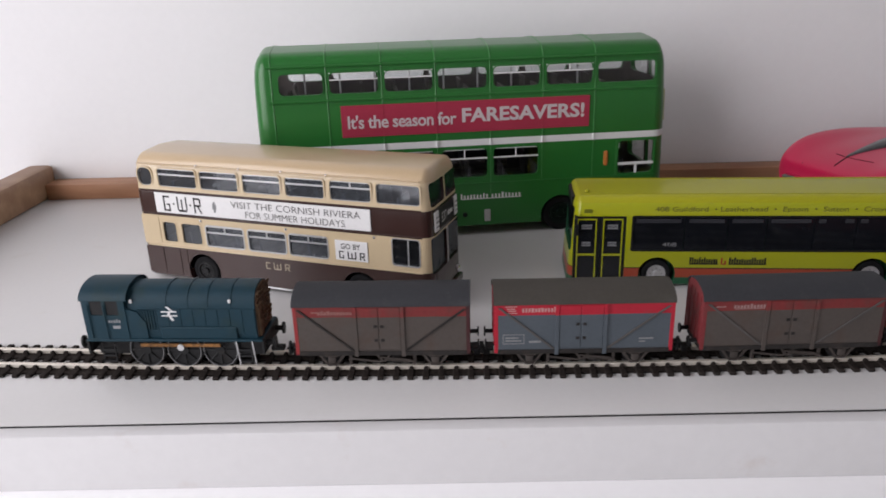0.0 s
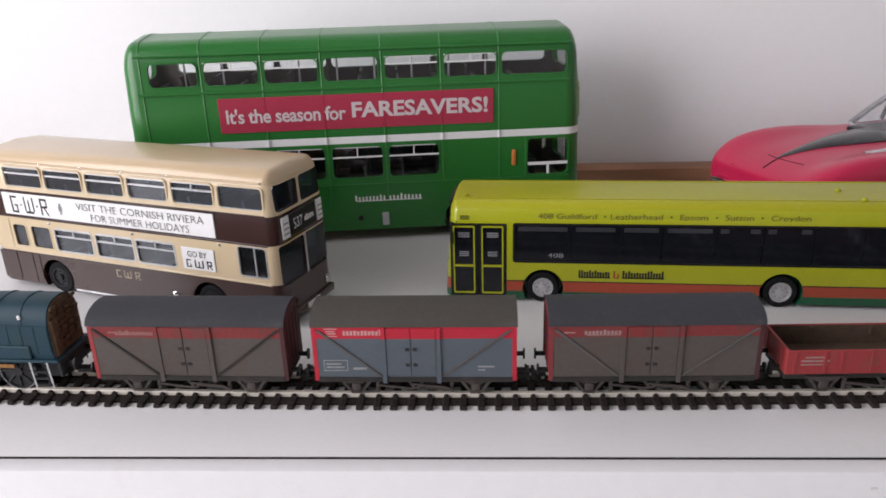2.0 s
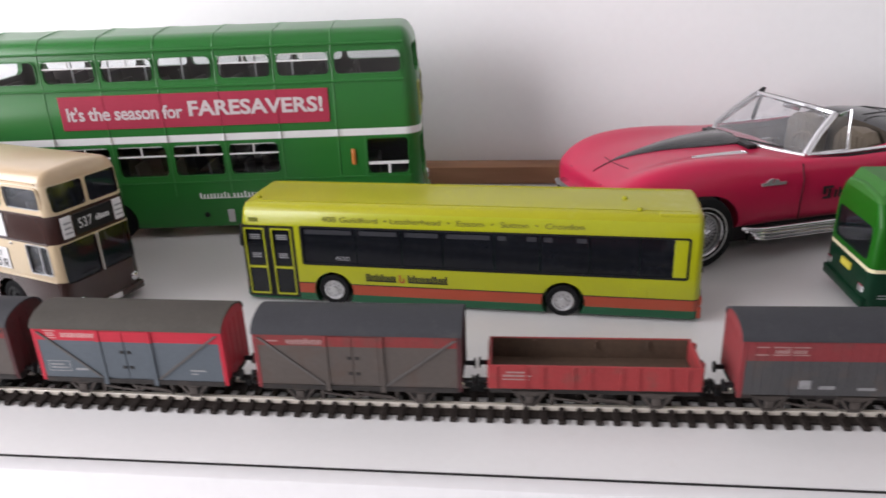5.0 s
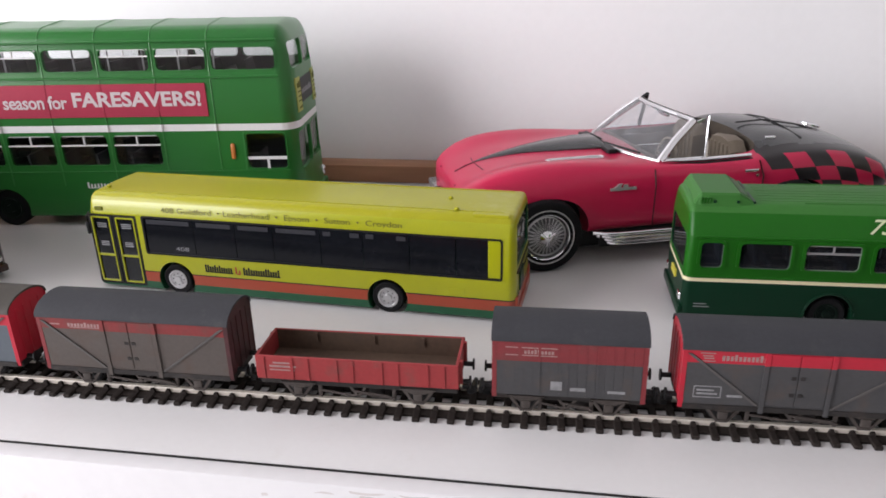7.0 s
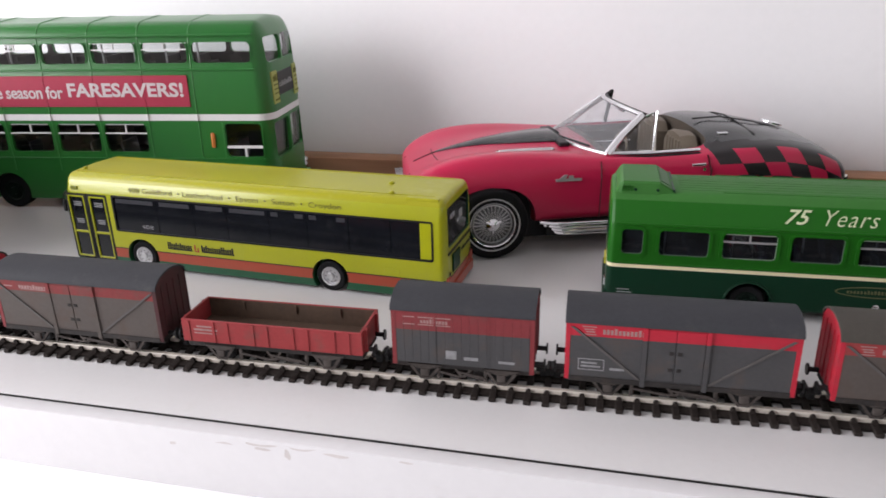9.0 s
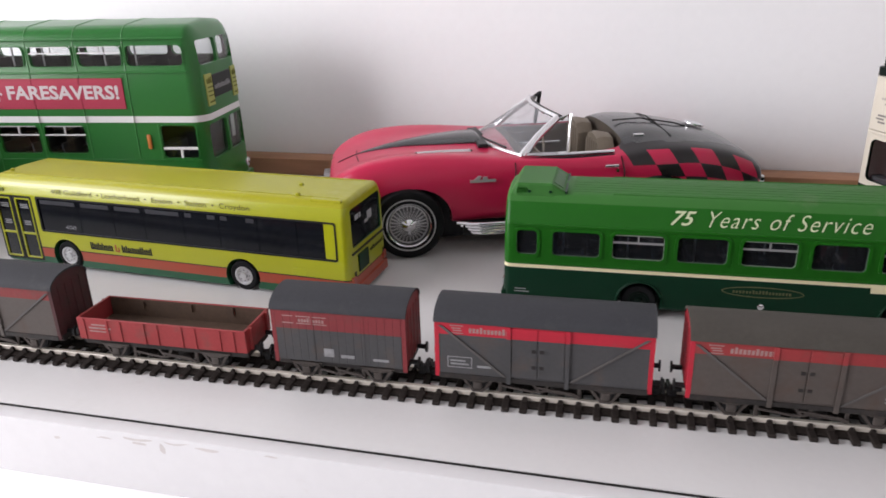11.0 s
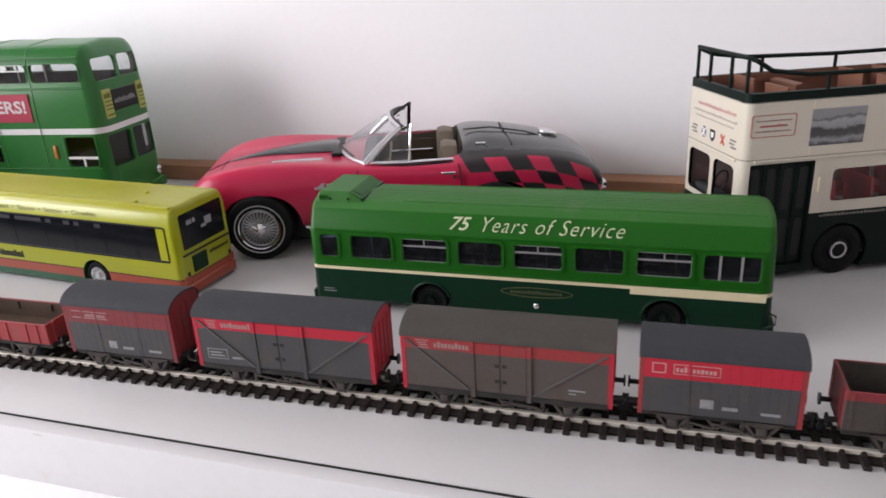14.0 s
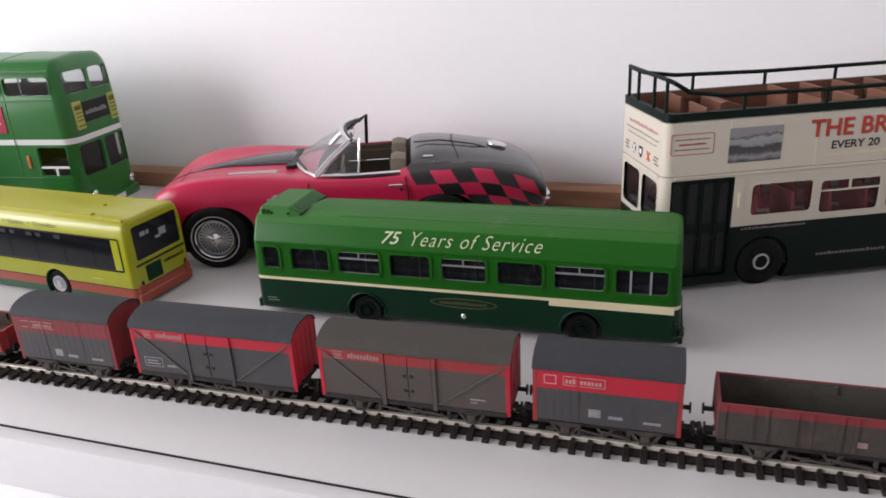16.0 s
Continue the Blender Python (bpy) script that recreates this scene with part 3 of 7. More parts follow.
def wheel_rail(bm, x, z, r, side, mi=0):
    lathe(bm, (x, side * 5.9, z), [(r * 0.3, -side * 0.6), (r * 1.12, -side * 0.6), (r * 1.12, -side * 0.1), (r, 0.0), (r, side * 0.9), (r * 0.78, side * 0.95), (r * 0.72, side * 0.5), (r * 0.25, side * 0.5), (r * 0.22, side * 1.2)], 20, mi)


def running_gear(root, hl, wb, floor_z, steps=True):
    """Solebar, wheels, W-irons, springs, brake gear, buffers and couplings for a wagon of half length hl."""
    part("underframe", box(BM(), -hl + 0.5, hl - 0.5, -9.0, 9.0, floor_z - 2.2, floor_z, 0.2, 1), M_UNDERFRAME, root)
    for sx in (-1, 1):
        bm = BM()
        for sy in (-1, 1):
            wheel_rail(bm, sx * wb, 5.0 + 3.2, 3.2, sy)
        cyl(bm, (sx * wb, 0, 8.2), 0.7, 11, "y", 10)
        part("wheelset", bm, M_LOCO_BASE, root, "grimy dark steel wheels")
        for sy in (-1, 1):
            y, xw = sy * 9.3, sx * wb
            bm = BM()
            for q in (-1, 1):
                prism(bm, [(xw + q * 4.4, floor_z - 1.8), (xw + q * 3.3, floor_z - 1.8), (xw + q * 0.7, 5.9), (xw + q * 1.5, 5.9)], y - 0.3, y + 0.3)
            box(bm, xw - 1.5, xw + 1.5, y - 0.28, y + 0.28, 5.8, 6.5)
            guard = part("axle_guard", bm, M_AXLE, root, smooth=0)
            part("axle_box", box(BM(), xw - 1.25, xw + 1.25, min(y, y + sy * 1.1), max(y, y + sy * 1.1), 6.9, 9.3, 0.35, 2), M_AXLE, guard)
            bm = BM()
            for k in range(4):
                box(bm, xw - 4.9 + k * 0.95, xw + 4.9 - k * 0.95, y + sy * 0.25 - 0.5, y + sy * 0.25 + 0.5, 10.3 - k * 0.36, 10.62 - k * 0.36)
            part("leaf_spring", bm, M_AXLE, guard, smooth=0)
        for sy in (-1, 1):
            bm = BM()
            cyl(bm, (sx * (hl + 1.2), sy * 6.2, floor_z + 0.6), 0.75, 2.6, "x", 12)
            cyl(bm, (sx * (hl + 2.7), sy * 6.2, floor_z + 0.6), 1.7, 0.5, "x", 16)
            part("buffer", bm, M_BLACK, root)
        bm = BM()
        box(bm, sx * hl if sx > 0 else -hl - 4.2, hl + 4.2 if sx > 0 else -hl, -1.4, 1.4, 7.6, 8.8, 0.2, 1)
        box(bm, sx * (hl + 3.6) - 0.5, sx * (hl + 3.6) + 0.5, -3.2, 3.2, 7.4, 9.6, 0.2, 1)
        box(bm, sx * (hl + 2.2) - 1.0, sx * (hl + 2.2) + 1.0, -0.7, 0.7, 5.8, 7.8, 0.2, 1)
        part("coupling", bm, M_BLACK, root)
    bm = BM()
    for sx in (-1, 1):
        box(bm, sx * wb * 0.62 - 0.9, sx * wb * 0.62 + 0.2, -9.0, -8.2, 6.0, floor_z - 1.5, 0.2, 1)
    tube(bm, [(-wb * 0.62, -8.8, 8.2), (-wb * 0.1, -8.8, 7.0), (wb * 0.1, -8.8, 7.8), (wb * 0.62, -8.8, 6.8)], 0.4, 6)
    prism(bm, [(-2.6, floor_z - 1.8), (-1.7, floor_z - 1.8), (0.4, 7.0), (-0.5, 7.0)], -9.3, -8.9)
    prism(bm, [(2.6, floor_z - 1.8), (1.7, floor_z - 1.8), (-0.4, 7.0), (0.5, 7.0)], -9.3, -8.9)
    part("brake_gear", bm, M_AXLE, root)
    bm = tube(BM(), [(-1.0, -9.9, 9.0), (wb * 0.5, -9.9, 8.0), (wb * 0.62, -9.9, 7.1)], 0.32, 6)
    part("brake_lever", bm, M_AXLE, root)
    part("vacuum_cylinder", cyl(BM(), (4.5, -4.5, 7.4), 2.2, 3.8, "z", 16), M_UNDERFRAME, root)


VAN_F, VAN_EAVE, VAN_TOP, VAN_HW = 11.5, 27.4, 31.6, 10.8


def covered_van(x0, x1, label, side, red, end, roof, band, diagonals, marks, ink=None, brace=None, name="covered_goods_van"):
    """band: height of the lower edge of the red band. marks: printed bars (x0, x1, z0, z1) on the near side."""
    root = thing(name, on_track(x0, x1), label, "goods wagon", "wagons of the train")
    hl = (x1 - x0) * 500
    running_gear(root, hl, hl * 0.60 if diagonals else hl * 0.55, VAN_F)
    bm = BM()
    box(bm, -hl + 0.6, hl - 0.6, -VAN_HW, VAN_HW, VAN_F, VAN_EAVE, 0.15, 1)
    bands(bm, [band], [0, 1])
    part("body", bm, [side, red], root, smooth=0)
    # ends reach up under the arched roof
    for sx in (-1, 1):
        arch = [(-VAN_HW + 0.05, VAN_F + 0.2), (VAN_HW - 0.05, VAN_F + 0.2)] + [((VAN_HW - 0.1) * math.cos(a), VAN_EAVE - 0.3 + (VAN_TOP - VAN_EAVE - 0.4) * math.sin(a)) for a in (math.pi * k / 14 for k in range(15))]
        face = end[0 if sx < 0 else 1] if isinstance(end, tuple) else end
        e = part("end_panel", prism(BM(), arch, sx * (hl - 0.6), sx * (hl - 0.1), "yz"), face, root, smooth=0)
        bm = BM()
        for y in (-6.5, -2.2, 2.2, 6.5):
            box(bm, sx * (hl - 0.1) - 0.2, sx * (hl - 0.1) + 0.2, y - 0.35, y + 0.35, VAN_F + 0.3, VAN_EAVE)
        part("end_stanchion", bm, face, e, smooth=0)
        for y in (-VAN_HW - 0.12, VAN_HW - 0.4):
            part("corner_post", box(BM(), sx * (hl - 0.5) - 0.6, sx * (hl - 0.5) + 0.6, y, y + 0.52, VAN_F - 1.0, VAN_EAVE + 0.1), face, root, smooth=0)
    # roof
    ro = [((VAN_HW + 0.55) * math.cos(a), VAN_EAVE - 0.2 + (VAN_TOP - VAN_EAVE) * math.sin(a)) for a in (math.pi * k / 18 for k in range(19))]
    ri = [((VAN_HW - 0.1) * math.cos(a), VAN_EAVE - 0.2 + (VAN_TOP - VAN_EAVE - 0.6) * math.sin(a)) for a in (math.pi * k / 18 for k in range(18, -1, -1))]
    part("roof", prism(BM(), ro + ri, -hl - 0.3, hl + 0.3, "yz"), roof, root)
    frame_mat = side
    if diagonals:
        d0, d1 = -0.30 * hl, 0.24 * hl
        for sy in (-1, 1):
            yo, yi = sy * (VAN_HW + 0.45), sy * VAN_HW
            ya, yb = min(yo, yi), max(yo, yi)
            bm = BM()
            box(bm, -hl + 1.0, hl - 1.0, ya + 0.1, yb - 0.1, VAN_F - 1.3, VAN_F + 0.15)
            part("sole_bar", bm, M_UNDERFRAME, root, smooth=0)
            for xc in (d0, d1):
                bm = box(BM(), xc - 0.6, xc + 0.6, ya - 0.2, yb + 0.2, VAN_F - 1.6, VAN_EAVE - 0.3)
                bands(bm, [band], [0, 1])
                part("door_post", bm, [frame_mat, red], root, smooth=0)
            for xa, xb in ((d0 + 0.7, (d0 + d1) / 2 - 0.12), ((d0 + d1) / 2 + 0.12, d1 - 0.7)):
                bm = box(BM(), xa, xb, ya + 0.1, yb - 0.05, VAN_F + 0.8, VAN_EAVE - 0.6, 0.1, 1)
                bands(bm, [band], [0, 1])
                part("sliding_door", bm, [side, red], root, smooth=0)
            bm = BM()
            for z in (15.6, 20.4):
                box(bm, (d0 + d1) / 2 - 1.6, (d0 + d1) / 2 - 0.5, yo - 0.1, yo + 0.1, z - 0.45, z + 0.45)
                box(bm, (d0 + d1) / 2 + 0.5, (d0 + d1) / 2 + 1.6, yo - 0.1, yo + 0.1, z - 0.45, z + 0.45)
            part("door_hinge", bm, M_UNDERFRAME, root, smooth=0)
            for sx, xd in ((-1, d0), (1, d1)):
                xe = sx * (hl - 1.6)
                t = 0.5
                part("diagonal_brace", prism(BM(), [(xe - t, VAN_EAVE - 1.2), (xe + t, VAN_EAVE - 1.2), (xd + sx * 1.0 + t, VAN_F + 0.4), (xd + sx * 1.0 - t, VAN_F + 0.4)], ya, yb - 0.1), brace or M_BRACE, root, smooth=0)
    else:
        for sy in (-1, 1):
            ya, yb = min(sy * (VAN_HW + 0.2), sy * VAN_HW), max(sy * (VAN_HW + 0.2), sy * VAN_HW)
            n = 16
            for k in range(n):
                xa = -hl + 1.2 + (2 * hl - 2.4) * k / n
                bm = box(BM(), xa + 0.03, xa + (2 * hl - 2.4) / n - 0.03, ya, yb, VAN_F, VAN_EAVE - 0.4)
                bands(bm, [band], [0, 1])
                part("plank", bm, [side, red], root, smooth=0)
            for xc in (-0.38 * hl, 0.38 * hl):
                bm = box(BM(), xc - 0.3, xc + 0.3, ya - 0.12, yb + 0.12, VAN_F, VAN_EAVE - 0.5)
                bands(bm, [band], [0, 1])
                part("door_edge", bm, [side, red], root, smooth=0)
    if marks:
        at = -VAN_HW - 0.22 if not diagonals else -VAN_HW - 0.01
        for name2, some in (("band_marking", [q for q in marks if q[2] > 20]), ("data_marking", [q for q in marks if q[2] <= 20 and q[0] < 2]), ("data_marking", [q for q in marks if q[2] <= 20 and q[0] >= 2])):
            if some:
                bars(name2, ink if name2 == "band_marking" else M_DATA, root, some, at, 0.06)
    return narrowed(root)


def open_wagon(x0, x1, label, side, inner, top, planks, band=None, red=None, marks=()):
    root = thing("open_goods_wagon", on_track(x0, x1), label, "goods wagon", "wagons of the train")
    hl = (x1 - x0) * 500
    fz = 12.4
    running_gear(root, hl, hl * 0.6, fz - 0.6)
    part("wagon_floor", box(BM(), -hl + 0.4, hl - 0.4, -10.2, 10.2, fz - 0.6, fz + 0.5), M_WAGON_FLOOR, root)
    def panel(bm):
        if band:
            bands(bm, [band], [0, 1])
            return [side, red]
        return [side]
    for sy in (-1, 1):
        ya, yb = (-10.8, -10.0) if sy < 0 else (10.0, 10.8)
        bm = box(BM(), -hl, hl, ya, yb, fz - 0.6, top, 0.15, 1)
        ms = panel(bm)
        part("side_board", bm, ms, root, smooth=0)
        yo = -10.8 if sy < 0 else 10.8
        yt = yo + sy * 0.35
        for k in range(planks):
            xc = -hl + 2 * hl * (k + 0.5) / planks + (0.9 if k % 2 else -0.9)
            bm = box(BM(), xc - 0.4, xc + 0.4, min(yo, yt), max(yo, yt), fz - 0.4, top - 0.3)
            ms = panel(bm)
            part("side_strap", bm, ms, root, smooth=0)
        # inner lining, brown
        yi = -10.0 if sy < 0 else 10.0
        part("inner_lining", box(BM(), -hl + 0.9, hl - 0.9, min(yi, yi - sy * 0.2), max(yi, yi - sy * 0.2), fz + 0.5, top - 0.25), inner, root, smooth=0)
        bm = BM()
        for k in (-0.34, 0.04, 0.36):
            box(bm, k * 2 * hl * 0.8 - 0.4, k * 2 * hl * 0.8 + 0.4, min(yi - sy * 0.2, yi - sy * 0.9), max(yi - sy * 0.2, yi - sy * 0.9), top - 3.2, top - 0.6)
        part("door_spring", bm, inner, root, smooth=0)
    for sx in (-1, 1):
        bm = box(BM(), sx * hl - (0.8 if sx > 0 else 0), sx * hl + (0 if sx > 0 else 0.8), -10.0, 10.0, fz - 0.6, top, 0.1, 1)
        ms = panel(bm)
        part("end_board", bm, [side] if not band else [red, red], root, smooth=0)
        bm = BM()
        for y in (-7, 7):
            box(bm, sx * hl - 0.3, sx * hl + 0.5 * sx + 0.3, y - 0.6, y + 0.6, fz - 0.4, top)
        part("end_stanchion", bm, side if not band else red, root, smooth=0)
    if marks:
        bars("printed_marking", M_FADED, root, marks, -10.86, 0.06)
    return narrowed(root)


def band_marks(hl, zt, seed):
    """White box with a mark, then a row of strokes for the lettering."""
    return [(-hl + 3.4, -hl + 7.0, zt - 2.5, zt - 2.2), (-hl + 3.4, -hl + 7.0, zt - 0.3, zt), (-hl + 3.9, -hl + 6.4, zt - 1.1, zt - 0.75), (-hl + 4.3, -hl + 6.7, zt - 1.75, zt - 1.4)] + word_bars(-hl + 8.6, -hl + 19.5, zt - 2.1, zt - 0.3, 11, 0.7, seed)


def data_panels(hl):
    """Pale stencilled panels low on the side."""
    return [(-hl + 2.6, -hl + 9.4, 13.6, 13.85), (-hl + 2.6, -hl + 9.4, 16.75, 17.0), (-hl + 2.6, -hl + 2.85, 13.85, 16.75), (-hl + 9.15, -hl + 9.4, 13.85, 16.75), (-hl + 3.4, -hl + 7.6, 15.5, 16.0), (-hl + 3.4, -hl + 8.4, 14.5, 15.0), (-hl + 10.8, -hl + 14.6, 14.0, 14.7), (hl - 10.5, hl - 6.0, 14.7, 15.2), (hl - 10.5, hl - 8.5, 13.7, 14.1)]


M_DATA = surface("dusty_grey_stencil", (0.24, 0.24, 0.245), 0.6, vary=0.3)
M_FADED_RED = surface("faded_red_print", (0.24, 0.11, 0.10), 0.6, vary=0.3)
HB = 27.9
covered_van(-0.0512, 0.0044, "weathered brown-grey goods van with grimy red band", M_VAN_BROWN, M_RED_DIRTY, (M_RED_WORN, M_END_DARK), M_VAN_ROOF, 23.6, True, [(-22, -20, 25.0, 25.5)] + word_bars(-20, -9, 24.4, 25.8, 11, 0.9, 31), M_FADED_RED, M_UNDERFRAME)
covered_van(0.0120, 0.0678, "clean blue-grey goods van with bright red band", M_VAN_BLUE, M_RAIL_RED, M_RAIL_RED, M_VAN_ROOF_BROWN, 23.6, True, band_marks(HB, 26.7, 2) + data_panels(HB), M_FADED_PINK)
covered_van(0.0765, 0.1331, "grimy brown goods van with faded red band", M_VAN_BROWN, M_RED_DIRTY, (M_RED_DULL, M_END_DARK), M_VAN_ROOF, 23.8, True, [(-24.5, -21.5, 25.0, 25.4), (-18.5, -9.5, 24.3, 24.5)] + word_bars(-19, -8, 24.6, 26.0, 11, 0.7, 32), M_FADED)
open_wagon(0.1400, 0.1958, "low open red wagon with bare brown inside", M_RED_WORN, M_WAGON_FLOOR, 19.0, 9, marks=[(-24, -16.5, 15.6, 16.2), (-23, -17.5, 16.7, 17.2), (-24, -17, 14.6, 15.0)])
covered_van(0.2046, 0.2437, "short planked goods van, worn red over grey", M_VAN_GREY, M_RED_DULL, M_RED_DULL, M_VAN_ROOF, 21.6, False, [(-16.2, -13.0, 23.2, 23.5), (-16.2, -13.0, 25.4, 25.7), (-12, -3.0, 23.2, 23.5), (-12, -3.0, 25.4, 25.7)] + word_bars(-11.4, -3.6, 23.8, 25.1, 9, 0.7, 4) + [(-4.5, -1.5, 13.4, 16.0), (0.5, 4.5, 13.4, 14.4), (10, 14.5, 13.2, 14.0)], M_FADED)
covered_van(0.2519, 0.3092, "weathered grey goods van with red band and corners", M_VAN_GREY, M_RAIL_RED, M_RAIL_RED, M_VAN_ROOF, 23.6, True, band_marks(HB, 26.5, 5) + data_panels(HB)[:7], M_FADED)
covered_van(0.3177, 0.3753, "weathered brown-grey goods van with brown roof", M_VAN_BROWN, M_RED_WORN, M_RAIL_RED, M_VAN_ROOF_BROWN, 23.6, True, band_marks(HB, 26.4, 6) + data_panels(HB)[7:], M_FADED)
covered_van(0.3818, 0.4210, "short planked goods van, bright red over grey", M_VAN_GREY, M_RAIL_RED, M_RED_WORN, M_VAN_ROOF, 21.6, False, [(-16.6, -13.2, 23.0, 23.3), (-16.6, -13.2, 25.6, 25.9), (-16.6, -16.3, 23, 25.9), (-13.5, -13.2, 23, 25.9), (-11.4, -0.2, 23.0, 23.2), (-11.4, -0.2, 25.7, 25.9), (-11.4, -11.2, 23, 25.9), (-0.4, -0.2, 23, 25.9)] + word_bars(-10.8, -0.9, 23.7, 25.2, 10, 0.7, 7) + [(-4.5, -1.2, 13.8, 16.4), (0.8, 4.6, 13.8, 14.8), (10, 14.5, 13.4, 14.2)], M_FADED_PINK)
open_wagon(0.4297, 0.4860, "dark grey open wagon with a worn red band", M_WAGON_DARK, M_WAGON_INSIDE, 22.6, 11, 20.2, M_RED_DULL, marks=[(4, 7, 14.0, 15.6)])


def shunter():
    """Six-wheeled diesel shunter, cab at its left end."""
    x0, x1 = -0.1192, -0.0614
    root = thing("diesel_shunter", on_track(x0, x1, -0.00145), "dark blue model diesel shunter with side rods", "locomotive", "wagons of the train")
    hl = (x1 - x0) * 500
    part("footplate", box(BM(), -hl, hl, -11.0, 11.0, 13.9, 14.7, 0.15, 1), M_LOCO, root)
    bm = BM()
    box(bm, -hl + 1.0, hl - 1.0, -5.2, 5.2, 7.5, 13.9, 0.2, 1)
    part("frames", bm, M_LOCO_BASE, root)
    # hood
    hx0, hx1, hw = -14.5, hl - 1.6, 9.4
    def dome(w2, z0, h, n=20):
        """Squarish arch from side to side."""
        return [(math.copysign(w2 * abs(math.cos(a)) ** 0.8, math.cos(a)), z0 + h * math.sin(a) ** 0.8) for a in (math.pi * k / n for k in range(n + 1))]
    arc = [(-hw, 14.6), (hw, 14.6)] + dome(hw, 23.4, 7.0)
    part("hood", prism(BM(), arc, hx0, hx1, "yz"), M_LOCO, root)
    for x in (-1.5, 5.5, 12.0, 19.5):
        part("hood_rib", prism(BM(), dome(hw + 0.15, 23.4, 7.2) + dome(hw - 0.2, 23.4, 6.8)[::-1], x - 0.25, x + 0.25, "yz"), M_LOCO, root)
    for sy in (-1, 1):
        for x in (-2.9, 1.1, 5.1, 9.1, 13.1, 17.1, 21.1, 25.1):
            part("hood_door", box(BM(), x - 1.93, x + 1.93, min(sy * hw, sy * (hw + 0.3)), max(sy * hw, sy * (hw + 0.1)), 16.2, 24.4, 0.06, 1), M_LOCO, root, smooth=0)
        part("side_box", box(BM(), -4.0, 21.0, min(sy * hw, sy * 10.4), max(sy * hw, sy * 10.4), 14.6, 18.6, 0.3, 1), M_LOCO, root)
        part("battery_box", prism(BM(), [(-14.5, 14.6), (-8.4, 14.6), (-8.4, 20.0), (-11.0, 23.6), (-14.5, 24.6)], min(sy * 9.0, sy * 10.2), max(sy * 9.0, sy * 10.2)), M_LOCO, root)
        bm = BM()
        for k in range(7):
            box(bm, -10.6 + k * 0.9, -10.2 + k * 0.9, min(sy * hw, sy * (hw + 0.45)), max(sy * hw, sy * (hw + 0.45)), 17.5, 24.2)
        part("louvre", bm, M_LOCO, root)
        for x in (-12.6, 19.4):
            part("marker_lamp", box(BM(), x - 0.42, x + 0.42, sy * 9.3 - 0.35, sy * 9.3 + 0.35, 26.2, 27.4, 0.2, 1), M_WHITE, root)
        bm = BM()
        for x in (20.4, 25.6):
            tube(bm, [(x + 0.6, sy * 11.2, 6.4), (x, sy * 11.2, 14.2)], 0.24, 6)
        part("handrail", bm, M_SILVER if sy < 0 else M_BLACK, root)
        for x in (-22.0, 23.0):
            bm = BM()
            for z in (7.2, 9.2, 11.2):
                box(bm, x - 2.0, x + 2.0, min(sy * 9.4, sy * 11.2), max(sy * 9.4, sy * 11.2), z - 0.25, z + 0.25)
            box(bm, x - 2.2, x - 1.9, min(sy * 10.6, sy * 11.2), max(sy * 10.6, sy * 11.2), 6.8, 13.4)
            box(bm, x + 1.9, x + 2.2, min(sy * 10.6, sy * 11.2), max(sy * 10.6, sy * 11.2), 6.8, 13.4)
            part("steps", bm, M_LOCO_BASE, root, smooth=0)
    # grille with wasp-striped grime
    arc2 = [(y * 0.95, 15 + (z - 14.6) * 0.95) for y, z in arc]
    nose = part("radiator_grille", prism(BM(), arc2, hx1, hx1 + 0.5, "yz"), M_GRILLE, root, "rusty brown radiator grille")
    for k in range(8):
        for q in range(4):
            ya = -7.8 + q * 4.0 + (0.5 if k % 2 else 0)
            part("grille_slat", box(BM(), hx1 + 0.5, hx1 + 0.9 + 0.25 * ((k + q) % 3), ya, ya + 3.2, 16.4 + k * 1.65, 17.4 + k * 1.65, 0.15, 1), M_GRILLE, nose, smooth=0)
    part("front_ladder", box(BM(), hx1 + 0.4, hx1 + 1.2, -8.6, -5.4, 15, 25.5, 0.2, 1), M_GRILLE, root)
    # cab
    cx0, cx1, cw = -hl + 0.4, -14.5, 10.6
    c = BM()
    sec_c = [(-cw, 14.6), (cw, 14.6), (cw, 27.4)] + [(cw * math.cos(a), 27.4 + 4.2 * math.sin(a)) for a in (math.pi * k / 16 for k in range(1, 16))] + [(-cw, 27.4)]
    prism(c, sec_c, cx0, cx1, "yz")
    holes = BM()
    for xa, xb in ((cx0 + 2.6, cx0 + 6.6), (cx0 + 7.8, cx0 + 11.8)):
        prism(holes, rrect(xa, xb, 22.6, 27.4, 0.5), -12, 12)
    inner = BM()
    prism(inner, [(y * 0.93, 15.4 + (z - 14.6) * 0.94) for y, z in sec_c], cx0 + 0.6, cx1 - 0.6, "yz")
    part("cab", cut(hollow(c, inner), [holes]), [M_LOCO] * 2, root)
    ro = [((cw + 0.2) * math.cos(a), 27.3 + 4.25 * math.sin(a)) for a in (math.pi * k / 16 for k in range(17))]
    ri = [((cw - 0.05) * math.cos(a), 27.4 + 4.1 * math.sin(a)) for a in (math.pi * k / 16 for k in range(16, -1, -1))]
    part("cab_roof", prism(BM(), ro + ri, cx0 - 0.6, cx1 + 0.9, "yz"), M_LOCO, root)
    for sy in (-1, 1):
        for xa in (cx0 + 2.6, cx0 + 7.8):
            part("cab_window", box(BM(), xa, xa + 4.0, sy * (cw - 0.4) - 0.1, sy * (cw - 0.4) + 0.1, 22.6, 27.4), M_BLACK, root, smooth=0)
        bm = BM()
        for xa in (cx0 + 2.0, cx0 + 7.2):
            tube(bm, [(xa, sy * (cw + 0.5), 15), (xa, sy * (cw + 0.5), 26)], 0.22, 6)
        part("cab_handrail", bm, M_LOCO, root)
